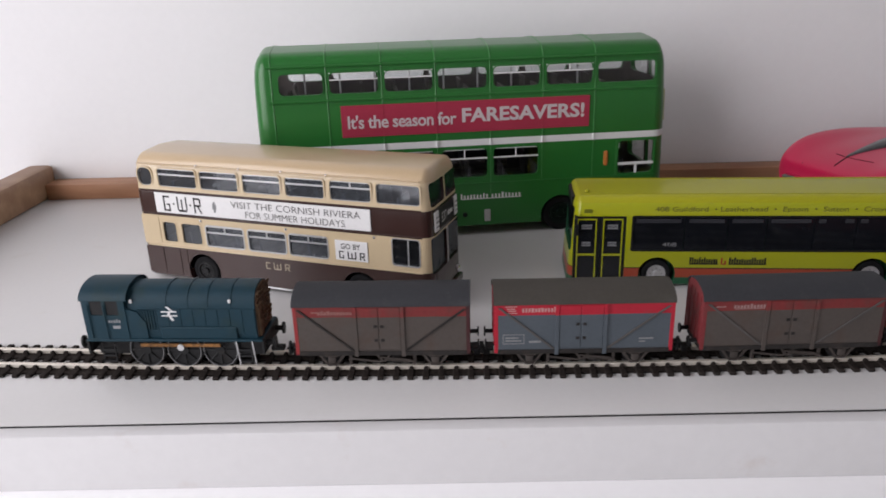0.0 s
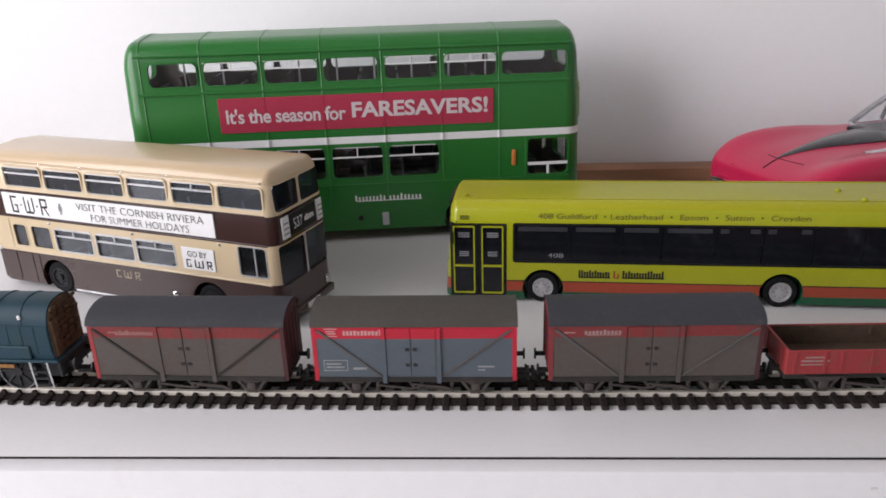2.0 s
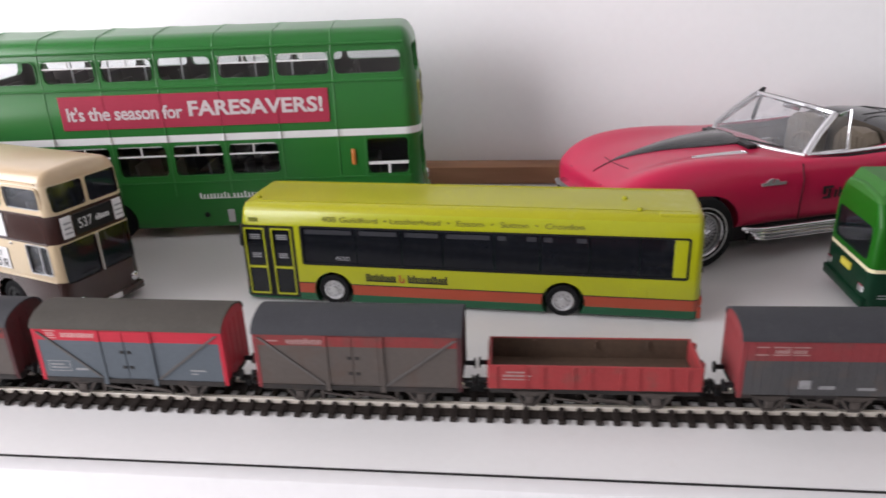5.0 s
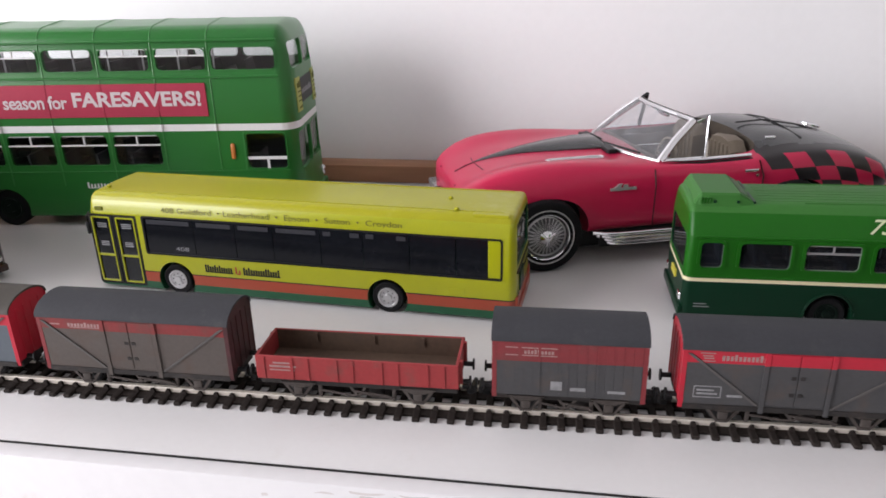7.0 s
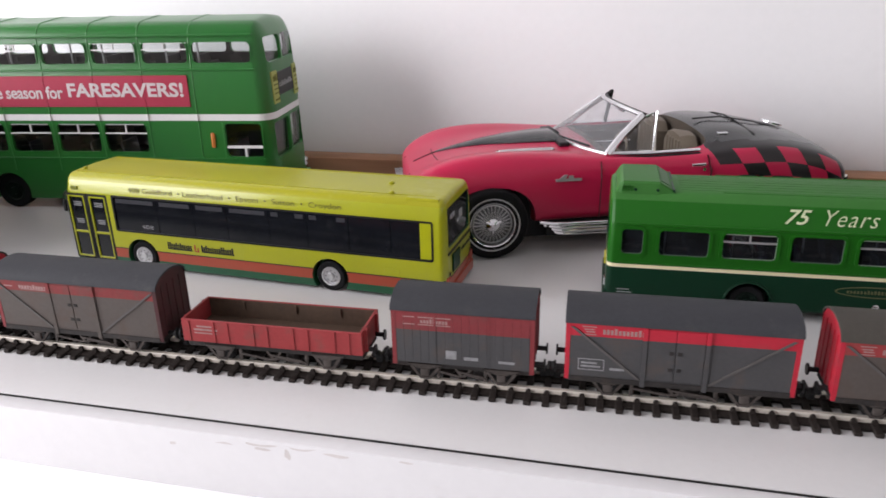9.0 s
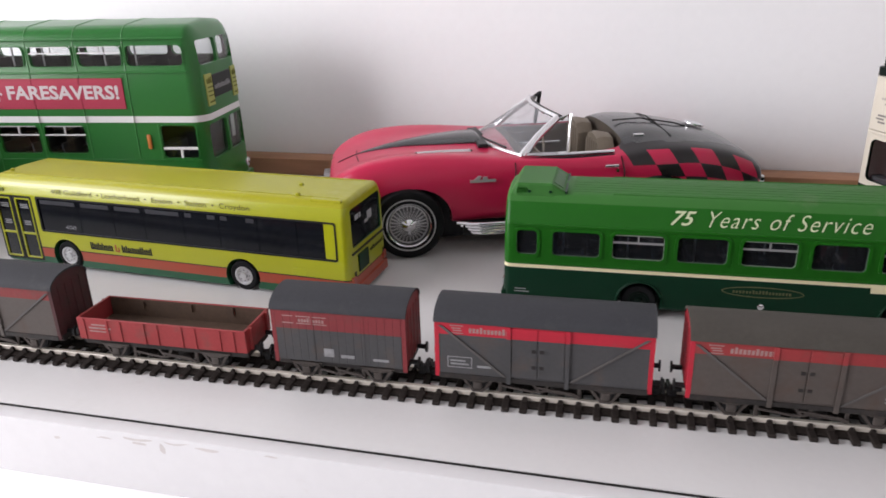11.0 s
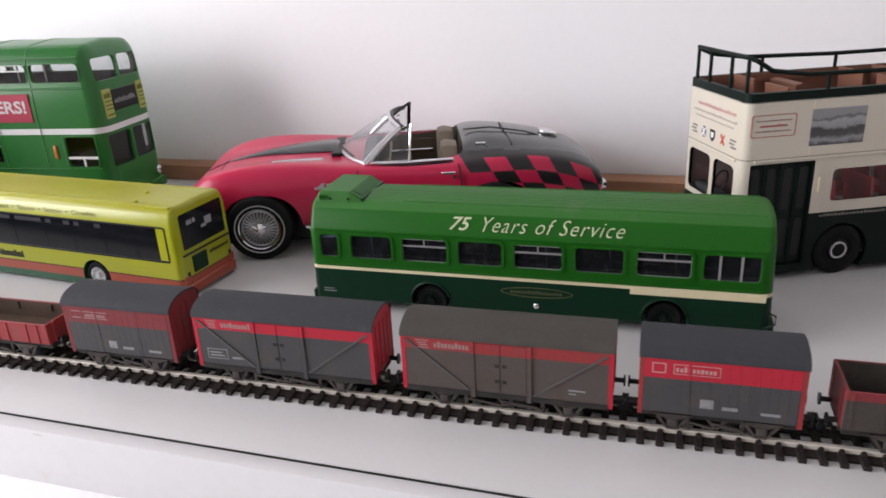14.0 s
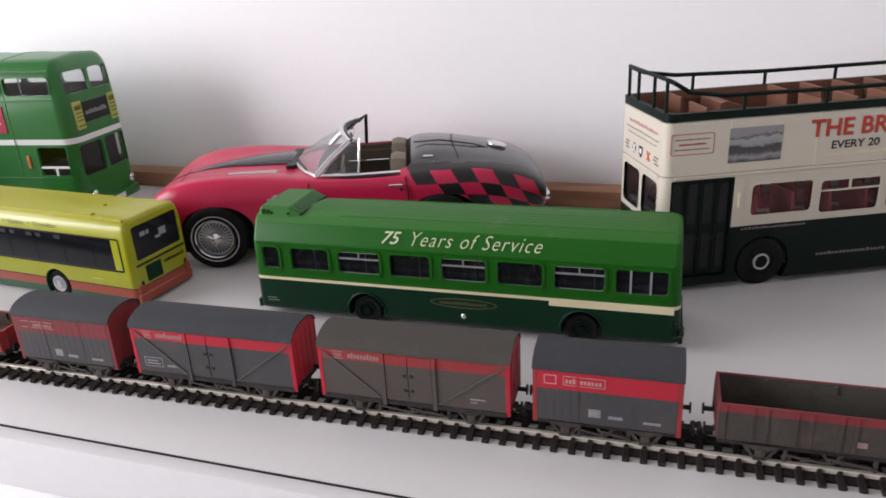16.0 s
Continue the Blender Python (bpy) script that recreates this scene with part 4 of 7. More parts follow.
    part("driver_desk", box(BM(), cx0 + 4, cx1 - 3, -5, 5, 15.4, 21.5, 0.3, 1), M_INTERIOR, root)
    # wheels and rods
    for x in (-11.0, 1.5, 13.6):
        for sy in (-1, 1):
            bm = BM()
            lathe(bm, (x, sy * 6.2, 4.05 + 5.6), [(0.6, -sy * 0.8), (6.2, -sy * 0.8), (6.2, -sy * 0.2), (5.6, 0), (5.6, sy * 1.0), (5.0, sy * 1.05), (4.9, sy * 0.5), (1.6, sy * 0.6), (1.5, sy * 1.3), (0.3, sy * 1.3)], 28)
            w = part("wheel", bm, M_LOCO_BASE, root, "dark spoked wheel with bright tyre")
            part("wheel_tyre", lathe(BM(), (x, sy * 6.2, 9.65), [(5.48, sy * 1.0), (5.48, sy * 1.12), (5.65, sy * 1.1), (5.65, sy * 0.6)], 28, 0, False), M_GREY_INK, w)
            bm = BM()
            for k in range(8):
                a = math.pi * k / 4
                tube(bm, [(x + 1.4 * math.cos(a), sy * 7.05, 9.65 + 1.4 * math.sin(a)), (x + 5.0 * math.cos(a), sy * 6.9, 9.65 + 5.0 * math.sin(a))], 0.35, 5)
            part("spoke", bm, M_LOCO_BASE, w)
    for sy in (-1, 1):
        y = sy * 9.4
        part("side_rod", box(BM(), -12.0, 14.6, y - 0.3, y + 0.3, 11.6, 12.7, 0.2, 1), M_RUST, root, "rust-brown coupling rod")
        part("crank_pin", cyl(BM(), (1.5, y + sy * 0.4, 11.6), 1.1, 0.8, "y", 14), M_SILVER, root)
    for sx in (-1, 1):
        part("buffer_beam", box(BM(), sx * hl - 0.4, sx * hl + 0.4, -10.5, 10.5, 9.6, 14.4, 0.2, 1), M_LOCO_BASE, root)
        for sy in (-1, 1):
            bm = BM()
            cyl(bm, (sx * (hl + 1.6), sy * 6.4, 12.3), 0.9, 3.0, "x", 12)
            cyl(bm, (sx * (hl + 3.1), sy * 6.4, 12.3), 2.0, 0.6, "x", 18)
            part("buffer", bm, M_BLACK, root)
        part("coupling", box(BM(), sx * hl + (0 if sx > 0 else -4.4), sx * hl + (4.4 if sx > 0 else 0), -1.5, 1.5, 7.2, 8.6, 0.2, 1), M_BLACK, root)
    # white mark on the hood: two bars with opposed arrow strokes
    bm = BM()
    y = -hw - 0.32
    for z in (22.2, 23.5):
        box(bm, -3.1, 2.0, y - 0.06, y + 0.05, z - 0.2, z + 0.2)
    for p in ([(-1.6, 25.2), (-0.7, 25.2), (1.0, 23.6), (0.1, 23.6)], [(-0.9, 22.1), (0.0, 22.1), (0.9, 20.6), (0.0, 20.6)], [(-0.9, 23.5), (0.0, 23.5), (-0.4, 22.2), (-1.3, 22.2)]):
        prism(bm, p, y - 0.06, y + 0.05)
    part("white_mark", bm, M_WHITE, root, smooth=0)
    bars("printed_marking", M_GREY_INK, root, word_bars(cx0 + 8.0, cx0 + 12.2, 20.2, 21.3, 5, 0.6, 3) + [(cx0 + 9.2, cx0 + 11.6, 18.2, 19.2)], -cw - 0.01, 0.08)
    narrowed(root, 0.79, 1.06)


shunter()

# ---- model vehicles: local x along the near side, y into depth, z up ----
def wheel_set(root, x, z, r, y0, y1, hub_mat, hub=0.6, width=6.0, hub_label="", tyre_mat=None, twin=False):
    """A wheel on each side: tyre, hub as its part."""
    for y, s in ((y0, 1), (y1, -1)):
        bm = lathe(BM(), (x, y, z), [(r * 0.62, s * 2.2), (r * 0.63, s * 0.2), (r * 0.70, 0.0), (r * 0.92, 0.0), (r, s * 0.5), (r, s * (width - 0.5)), (r * 0.9, s * width), (r * 0.3, s * width)], 36)
        w = part("wheel", bm, tyre_mat or M_TYRE, root, "black rubber tyre")
        bm = lathe(BM(), (x, y, z), [(r * 0.64, s * 0.9), (r * 0.64, -s * 0.05), (r * 0.56, -s * 0.12), (r * 0.50, s * 0.5), (r * 0.24, s * 0.45), (r * 0.20, -s * 0.35), (r * 0.08, -s * 0.4)], 32, 0, True)
        h = part("hub", bm, hub_mat, w, hub_label)
        bm = BM()
        for k in range(8):
            a = math.pi * k / 4
            cyl(bm, (x + r * 0.38 * math.cos(a), y + s * 0.35, z + r * 0.38 * math.sin(a)), r * 0.045, 0.5, "y", 8)
        part("wheel_nut", bm, M_GREY_INK if hub_mat is M_SILVER else hub_mat, h, smooth=0)


def side_window(root, x0, x1, z0, z1, w, glass, frame_mat=None, vents=0, r=1.2, depth=0.5, tum=0.0, bar_mat=None, both=True, name="window", lip=0.35, proud=0.18):
    """Pane with a frame in the near and the far side; vents: a sliding top light with that many bars."""
    for y, s in (((0.0, 1), (w, -1)) if both else ((0.0, 1),)):
        yy = y + s * tum
        pane = part(name, prism(BM(), rrect(x0 - 0.1, x1 + 0.1, z0 - 0.1, z1 + 0.1, r), yy + s * depth, yy + s * (depth + 0.35)), glass, root, smooth=0)
        if frame_mat:
            part("window_frame", ring_prism(BM(), rrect(x0 - lip, x1 + lip, z0 - lip, z1 + lip, r + lip), rrect(x0 + 0.1, x1 - 0.1, z0 + 0.1, z1 - 0.1, r), min(yy - s * proud, yy + s * 0.4), max(yy - s * proud, yy + s * 0.4)), frame_mat, pane, smooth=0)
        if vents:
            bm = BM()
            zv = z1 - (z1 - z0) * 0.34
            q0, q1 = sorted((yy + s * 0.05, yy + s * (depth + 0.02)))
            box(bm, x0, x1, q0, q1, zv - 0.28, zv + 0.28)
            box(bm, x0, x1, q0, q1, z1 - 0.55, z1 - 0.1)
            for k in range(1, vents):
                xv = x0 + (x1 - x0) * k / vents
                box(bm, xv - 0.25, xv + 0.25, q0, q1, zv, z1 - 0.1)
            part("vent_bar", bm, bar_mat or M_SILVER, pane, smooth=0)


def seats(root, xs, rows_y, z, mat, h=7.0, d=5.0, name="seat"):
    src = None
    for x in xs:
        for y0, y1 in rows_y:
            if src is None:
                bm = BM()
                box(bm, 0, d, y0, y1, 0, 2.2, 0.6, 2)
                prism(bm, [(-1.2, h), (-0.2, h), (1.3, 1.8), (0, 1.8)], y0, y1)
                src = part(name, bm, mat, root)
                src.matrix_basis = pose(x * MM, 0, z * MM)
                first = y0
            else:
                like(src, root, pose(x * MM, (y0 - first) * MM, z * MM))


def through_cut(rects, r, y0, y1):
    bm = BM()
    for x0, x1, z0, z1 in rects:
        prism(bm, rrect(x0, x1, z0, z1, r), y0, y1)
    return bm


def arch_cut(xs, z, r, w, depth=8.0):
    bm = BM()
    for x in xs:
        for a, b in ((-3, depth), (w - depth, w + 3)):
            cyl(bm, (x, (a + b) / 2, z), r, b - a, "y", 32)
    return bm


def end_cut(rects, xa, xb, r):
    bm = BM()
    for y0, y1, z0, z1 in rects:
        prism(bm, rrect(y0, y1, z0, z1, r), xa, xb, "yz")
    return bm


def end_panes(root, rects, x, glass, r, name="windscreen", frame=None, s=1):
    for y0, y1, z0, z1 in rects:
        p = part(name, prism(BM(), rrect(y0 - 0.1, y1 + 0.1, z0 - 0.1, z1 + 0.1, r), x - 0.2, x + 0.2, "yz"), glass, root, smooth=0)
        if frame:
            part("window_frame", ring_prism(BM(), rrect(y0 - 0.3, y1 + 0.3, z0 - 0.3, z1 + 0.3, r), rrect(y0 + 0.15, y1 - 0.15, z0 + 0.15, z1 - 0.15, r), x - 0.1, x + 0.9 * s, "yz"), frame, p, smooth=0)


def wrapped(ob, x1, w, zb, zt, r, rake, z_min=0.0):
    """Lay a flat front piece onto the leaning, round-cornered front of a bus."""
    for v in ob.data.vertices:
        y, z = v.co.y / MM, v.co.z / MM
        d = max(0.0, r - y, y - (w - r))
        v.co.x -= MM * (rake * max(0.0, (z - zb) / (zt - zb)) ** 1.5 + r - math.sqrt(max(0.0, r * r - d * d)))
    return ob


def green_double_decker():
    root = thing("double_decker_bus", pose(-0.0506, 0.335, 0, 0, 0, 6.59), "large green model double-decker bus with crimson poster", "model bus", "model buses")
    x0, x1, w, zb, zt = -38.4, 156.4, 49.0, 5.0, 90.0
    up = [(-26.4, -6.7, 71.6, 81.0), (-3.9, 18.1, 71.6, 81.0), (20.9, 42.7, 71.6, 81.0), (45.1, 67.7, 71.6, 81.0), (70.6, 92.6, 71.6, 81.0), (95.5, 117.7, 71.6, 81.0), (119.9, 148.0, 71.6, 81.0)]
    lo = [(-28.0, -6.5, 29.5, 43.4), (-3.9, 18.1, 29.5, 43.4), (20.9, 42.7, 29.5, 43.4), (45.9, 67.7, 29.5, 43.4), (70.5, 92.3, 29.5, 43.4)]
    cab = [(131.4, 149.5, 27.4, 43.6)]
    body = BM()
    kw = dict(end_r=(7, 8.5), end_top=(10, 12), rake=(0.8, 2.5), camber=1.4)
    bus_skin(body, x0, x1, w, zb, zt, 8, 8, 1.2, 60, **kw)
    bands(body, [44.9, 48.0], [0, 2, 0])
    inner = BM()
    bus_skin(inner, x0, x1, w, zb + 4, zt, 7.5, 7.5, 1.2, 60, off=1.6, mi=1, **kw)
    front_up = [(5.0, 23.5, 71.0, 82.5), (25.5, 44.0, 71.0, 82.5)]
    front_lo = [(4.5, 23.5, 26.0, 43.2), (25.5, 44.5, 26.0, 43.2)]
    holes = through_cut(up + lo + cab, 2.2, -5, w + 5)
    rear_up = [(6.0, w - 6.0, 71.0, 82.0)]
    ends = end_cut(front_up + front_lo, x1 - 14, x1 + 5, 2.0)
    arches = arch_cut((14.5, 104.0), 8.4, 10.0, w, 9)
    part("body", cut(hollow(body, inner), [holes, ends, end_cut(rear_up, x0 - 5, x0 + 9, 2.4), arches]), [M_GREEN, M_INSIDE_BROWN, M_WHITE, M_GREEN], root, "bright green enamel body with white waist line")
    for i, (a, b, c, d) in enumerate(up):
        side_window(root, a, b, c, d, w, M_GLASS_SHINY, M_GREEN, 2 if i in (1, 2, 4, 5) else 0, 2.2, 0.9, 0.5, M_WHITE)
    for i, (a, b, c, d) in enumerate(lo):
        side_window(root, a, b, c, d, w, M_GLASS_SHINY, M_GREEN, 2 if i > 0 else 0, 2.0, 0.9, 0.0, M_WHITE)
    side_window(root, *cab[0], w, M_GLASS_SHINY, M_GREEN, 0, 1.5, 0.9, name="cab_window")
    bm = BM()
    box(bm, 131.4, 149.5, 0.1, 0.9, 31.6, 32.8)
    box(bm, 140.2, 141.2, 0.1, 0.9, 27.4, 32.0)
    part("cab_rail", bm, M_WHITE, root, "white cab handrail", smooth=0)
    end_panes(root, front_up, x1 - 3.6, M_GLASS_SHINY, 2.0, "upper_front_window")
    end_panes(root, front_lo, x1 - 2.4, M_GLASS_SHINY, 2.0)
    end_panes(root, rear_up, x0 + 2.6, M_GLASS_SHINY, 2.4, "rear_window")
    # dark sheet added inside, across the far lower windows
    part("offside_dark_sheet", box(BM(), x0 + 8, x1 - 9, w - 2.6, w - 2.0, 21.0, 44.4), M_INTERIOR, root)
    # beads round each bay and over the roof
    for x in (-29.5, -5.2, 19.5, 44.0, 69.2, 94.0, 118.8):
        o = section(w, zb, zt, 8, 8, 1.2, 60, 1.4)
        pts = [(y, z) for y, z in o if z > 45]
        pts = [(0.0, 44.6)] + pts + [(w, 44.6)]
        bm = tube(BM(), [(x, y, z) for y, z in pts], 0.32, 8)
        part("bead", bm, M_GREEN_BEAD, root)
    for x in (-5.2, 19.5, 44.0, 69.2, 94.0, 118.8, 130.5):
        part("panel_bead", box(BM(), x - 0.3, x + 0.3, -0.22, 0.3, 20 if x < 90 else 27, 44.5), M_GREEN_BEAD, root, smooth=0)
    part("waist_bead", box(BM(), x0 + 7, x1 - 7, -0.35, 0.3, 68.2, 69.2, 0.2, 1), M_GREEN, root, smooth=0)
    part("gutter", box(BM(), x0 + 7, x1 - 7, 0.1, 0.9, 83.6, 84.5, 0.2, 1), M_GREEN, root, smooth=0)
    part("skirt_bead", box(BM(), x0 + 5, x1 - 6, -0.3, 0.3, 26.0, 26.7, 0.1, 1), M_GREEN, root, smooth=0)
    # poster
    poster = part("poster", box(BM(), 0.4, 116.3, -0.45, 0.0, 51.6, 66.2, 0.1, 1), M_MAROON, root, "crimson advertising poster with white lettering", smooth=0)
    for x in (19.5, 44.0, 69.2, 94.0):
        part("poster_ridge", box(BM(), x - 0.4, x + 0.4, -0.56, -0.4, 51.6, 66.2, 0.15, 1), M_MAROON, poster, smooth=0)
    for x in (-29.5, -5.2, 19.5, 44.0, 69.2, 94.0, 118.8):
        part("stripe_ridge", box(BM(), x - 0.4, x + 0.4, -0.72, 0.1, 44.9, 48.0, 0.15, 1), M_WHITE, root, smooth=0)
    letters("lettering", "It's the season for", M_POSTER_PRINT, poster, at_mm(3.2, -0.45, 55.5), 50.0, 6.2, spacing=0.95, bold=0.02)
    letters("lettering", "FARESAVERS!", M_POSTER_PRINT, poster, at_mm(55.8, -0.45, 56.2), 58.0, 6.7, bold=0.03)
    bars("printed_mark", M_WHITE, root, word_bars(54.5, 68.5, 18.8, 21.4, 9, 0.5, 61) + word_bars(69.6, 84.5, 18.8, 21.6, 9, 0.5, 62) + [(55.0, 84.0, 18.6, 19.0)], 0.0, 0.1)
    part("indicator", box(BM(), 124.2, 126.2, -0.9, 0.1, 32.0, 39.2, 0.7, 2), M_AMBER, root, "orange side indicator")
    part("fuel_flap", box(BM(), 66.0, 69.0, -0.25, 0.1, 7.2, 13.2, 0.3, 1), M_SILVER, root)
    part("filler_cap", cyl(BM(), (56.5, -0.1, 11.0), 1.2, 0.5, "y", 14), M_BLACK, root)
    # front: blind, side posters, lamps
    lay = (x1, w, zb, zt, 8.5, 2.5)
    wrapped(part("destination_blind", box(BM(), x1 - 1.2, x1 + 0.25, 13.6, 36.0, 54.5, 65.5, 0.3, 1), M_BLACK, root, "black destination blind with white print"), *lay)
    wrapped(bars("blind_print", M_GREY_INK, root, word_bars(15, 34, 58.4, 61.0, 14, 0.6, 3), x1 + 0.35, 0.15, plane="yz"), *lay)
    for y in (6.0, 36.4):
        wrapped(part("front_poster", box(BM(), x1 - 1.2, x1 + 0.45, y, y + 6.8, 51.5, 66.5, 0.1, 1), M_POSTER_LIME, root, "faded lime paper poster", smooth=0), *lay)
        wrapped(bars("poster_print", M_INK_SOFT, root, word_bars(y + 1, y + 6.5, 53, 54, 6, 0.8, 51) + [(y + 1, y + 6.5, z, z + 0.6) for z in (56, 58, 60)] + word_bars(y + 0.8, y + 6.2, 62, 65, 5, 0.7, 52), x1 + 0.6, 0.12, plane="yz"), *lay)
    for y in (7.0, 42.0):
        part("headlamp", lathe(BM(), (0, 0, 0), [(2.4, 0), (2.4, 0.6), (1.8, 1.1), (0.3, 1.4)], 20), M_CHROME, root).matrix_basis = pose((x1 - 0.4) * MM, y * MM, 15 * MM, 0, 0, -90)
    part("bumper", box(BM(), x1 - 4, x1 + 1.2, 2.5, w - 2.5, 5.0, 10.5, 0.9, 2), M_GREEN, root)
    part("number_plate", box(BM(), x1 + 1.1, x1 + 1.5, 18, 31, 6.2, 9.2, 0.1, 1), M_WHITE, root, smooth=0)
    # inside
    part("lower_floor", box(BM(), x0 + 4, x1 - 5, 2, w - 2, 19.5, 20.5), M_INTERIOR, root)
    part("upper_floor", box(BM(), x0 + 4, x1 - 5, 2, w - 2, 50, 52), M_INSIDE_BROWN, root)
    seats(root, [-22 + 16.4 * k for k in range(10)], [(4, 18), (31, 45)], 58, M_INSIDE_BROWN, 13.5, 7)
    seats(root, [-22 + 16.4 * k for k in range(8)], [(4, 18), (31, 45)], 20.5, M_INTERIOR, 13, 7, "lower_seat")
    bm = BM()
    for k in range(9):
        tube(bm, [(-16 + 16.4 * k, 18, 60), (-16 + 16.4 * k, 18, 88)], 0.45, 6)
    part("grab_pole", bm, M_WHITE, root)
    part("driver_seat", box(BM(), 128, 136, 4, 18, 18, 34, 1.0, 2), M_INTERIOR, root)
    for x in (14.5, 104.0):
        wheel_set(root, x, 8.7, 8.7, 1.2, w - 1.2, M_BOTTLE, width=7)


def brown_double_decker():
    root = thing("double_decker_bus", pose(-0.123, 0.2934, 0, 0, 0, -18.99), "cream and chocolate model double-decker bus, dusty roof", "model bus", "model buses")
    x0, x1, w, zb, zt = -12.0, 122.0, 33.0, 2.2, 55.5
    up = [(-8.6, -1.4, 42.2, 50.0), (1.6, 20.2, 42.2, 50.0), (22.1, 39.9, 42.2, 50.0), (42.2, 59.2, 42.2, 50.0), (61.4, 78.2, 42.2, 50.0), (80.6, 97.6, 42.2, 50.0), (99.7, 117.2, 42.2, 50.0)]
    lo = [(0.6, 7.3, 18.2, 27.0), (10.0, 19.6, 18.2, 27.0), (22.0, 39.9, 18.2, 27.0), (42.2, 59.4, 18.2, 27.0), (61.1, 78.0, 18.2, 27.0)]
    cab = (105.4, 116.4, 18.6, 29.2)
    kw = dict(end_r=(4.5, 5), end_top=(5, 5), rake=(1.0, 1.5), camber=0.8)
    body = BM()
    bus_skin(body, x0, x1, w, zb, zt, 6, 5.5, 0.9, 38, **kw)
    bands(body, [16.2, 30.3, 40.4, 50.9], [0, 2, 0, 2, 3])
    inner = BM()
    bus_skin(inner, x0, x1, w, zb + 4, zt, 5.5, 5, 0.9, 38, off=1.1, mi=1, **kw)
    fu = [(2.6, 15.6, 41.4, 50.4), (17.0, 30.4, 41.4, 50.4)]
    fl = [(1.9, 16.0, 15.4, 29.8), (17.0, 31.1, 15.4, 29.8)]
    part("body", cut(hollow(body, inner), [through_cut(up[1:] + lo + [cab], 1.3, -4, w + 4), through_cut([up[0]], 2.8, -4, w + 4), end_cut(fu + fl, x1 - 10, x1 + 4, 1.2), arch_cut((18.6, 91.0), 6.2, 7.8, w, 6)]),
         [M_CHOC, M_INTERIOR, M_CREAM, M_CREAM_ROOF], root, "glossy cream body with chocolate bands")
    for i, (a, b, c, d) in enumerate(up):
        side_window(root, a, b, c, d, w, M_GLASS_B, M_CREAM, 1 if 0 < i < 6 and i != 5 else (2 if i == 5 else 0), 1.3 if i else 2.8, 0.55, 0.45, M_SILVER, lip=0.45)
        part("window_rim", ring_prism(BM(), rrect(a - 0.05, b + 0.05, c - 0.05, d + 0.05, 1.3 if i else 2.8), rrect(a + 0.3, b - 0.3, c + 0.3, d - 0.3, 1.1 if i else 2.5), 0.55, 0.98), M_TRIM, root, "thin bright window rim", smooth=0)
    for i, (a, b, c, d) in enumerate(lo):
        side_window(root, a, b, c, d, w, M_GLASS_B, M_SILVER if i > 1 else M_CREAM, 2 if i > 1 else 0, 1.1, 0.55, 0.0, M_SILVER)
    side_window(root, *cab, w, M_GLASS_DARK, M_SILVER, 0, 1.0, 0.55, name="cab_window")
    part("cab_pillar", box(BM(), 111.4, 112.0, 0.2, 0.7, 18.8, 29.0), M_SILVER, root, smooth=0)
    end_panes(root, fu, x1 - 2.2, M_GLASS_DARK, 1.2, "upper_front_window")
    end_panes(root, fl, x1 - 1.3, M_GLASS_DARK, 1.2)
    part("front_pillar", box(BM(), x1 - 1.2, x1 - 0.1, 16.1, 16.9, 15.4, 29.8, 0.2, 1), M_SILVER, root, smooth=0)
    # rails along the side
    for z in (16.2, 30.2, 40.5):
        part("waist_bead", box(BM(), x0 + 3.5, x1 - 4.5, -0.3, 0.3, z - 0.35, z + 0.35, 0.15, 1), M_CHOC if z > 20 else M_CREAM, root, smooth=0)
    part("gutter", box(BM(), x0 + 4, x1 - 5, 0.1, 0.9, 51.3, 51.9, 0.15, 1), M_CREAM_ROOF, root, smooth=0)
    banner = part("poster", box(BM(), -1.0, 97.2, -0.45, 0.0, 31.2, 39.8, 0.1, 1), M_WHITE, root, "white paper banner with serif lettering", smooth=0)
    for stroke in [(3.2, 3.9, 33.0, 37.6), (3.2, 6.4, 37.4, 38.0), (3.2, 6.4, 32.6, 33.2), (5.8, 6.4, 32.8, 35.2), (4.8, 6.4, 34.8, 35.3), (8.0, 8.6, 35.0, 35.6),
         (10.0, 10.6, 33.4, 38.0), (12.0, 12.6, 33.0, 37.0), (14.2, 14.8, 33.4, 38.0), (10.4, 14.4, 32.7, 33.4), (16.2, 16.8, 35.0, 35.6),
         (18.2, 18.8, 32.6, 38.0), (18.2, 21.4, 37.4, 38.0), (18.2, 21.4, 35.0, 35.6), (21.0, 21.6, 35.2, 37.8)]:
        bars("printed_mark", M_INK, banner, [(stroke[0], stroke[1], 32.1 + (stroke[2] - 32.6) * 1.22, 32.1 + (stroke[3] - 32.6) * 1.22)], -0.45, 0.1)
    part("printed_mark", prism(BM(), [(19.6, 35.3), (20.2, 35.3), (22.0, 32.1), (21.3, 32.1)], -0.55, -0.45), M_INK, banner, smooth=0)
    bars("crest", M_GREY_INK, banner, [(27.6, 28.6, 33.2, 37.6), (27.2, 29.0, 34.5, 36.6)], -0.45, 0.08)
    letters("lettering", "VISIT THE CORNISH RIVIERA", M_BANNER_INK, banner, at_mm(36.2, -0.46, 35.9), 57.0, 2.7, bold=-0.012)
    letters("lettering", "FOR SUMMER HOLIDAYS", M_BANNER_INK, banner, at_mm(42.5, -0.46, 32.1), 44.0, 2.7, bold=-0.012)
    sign = part("notice", box(BM(), 81.4, 95.2, -0.4, 0.0, 18.4, 26.6, 0.1, 1), M_WHITE, root, "small white notice", smooth=0)
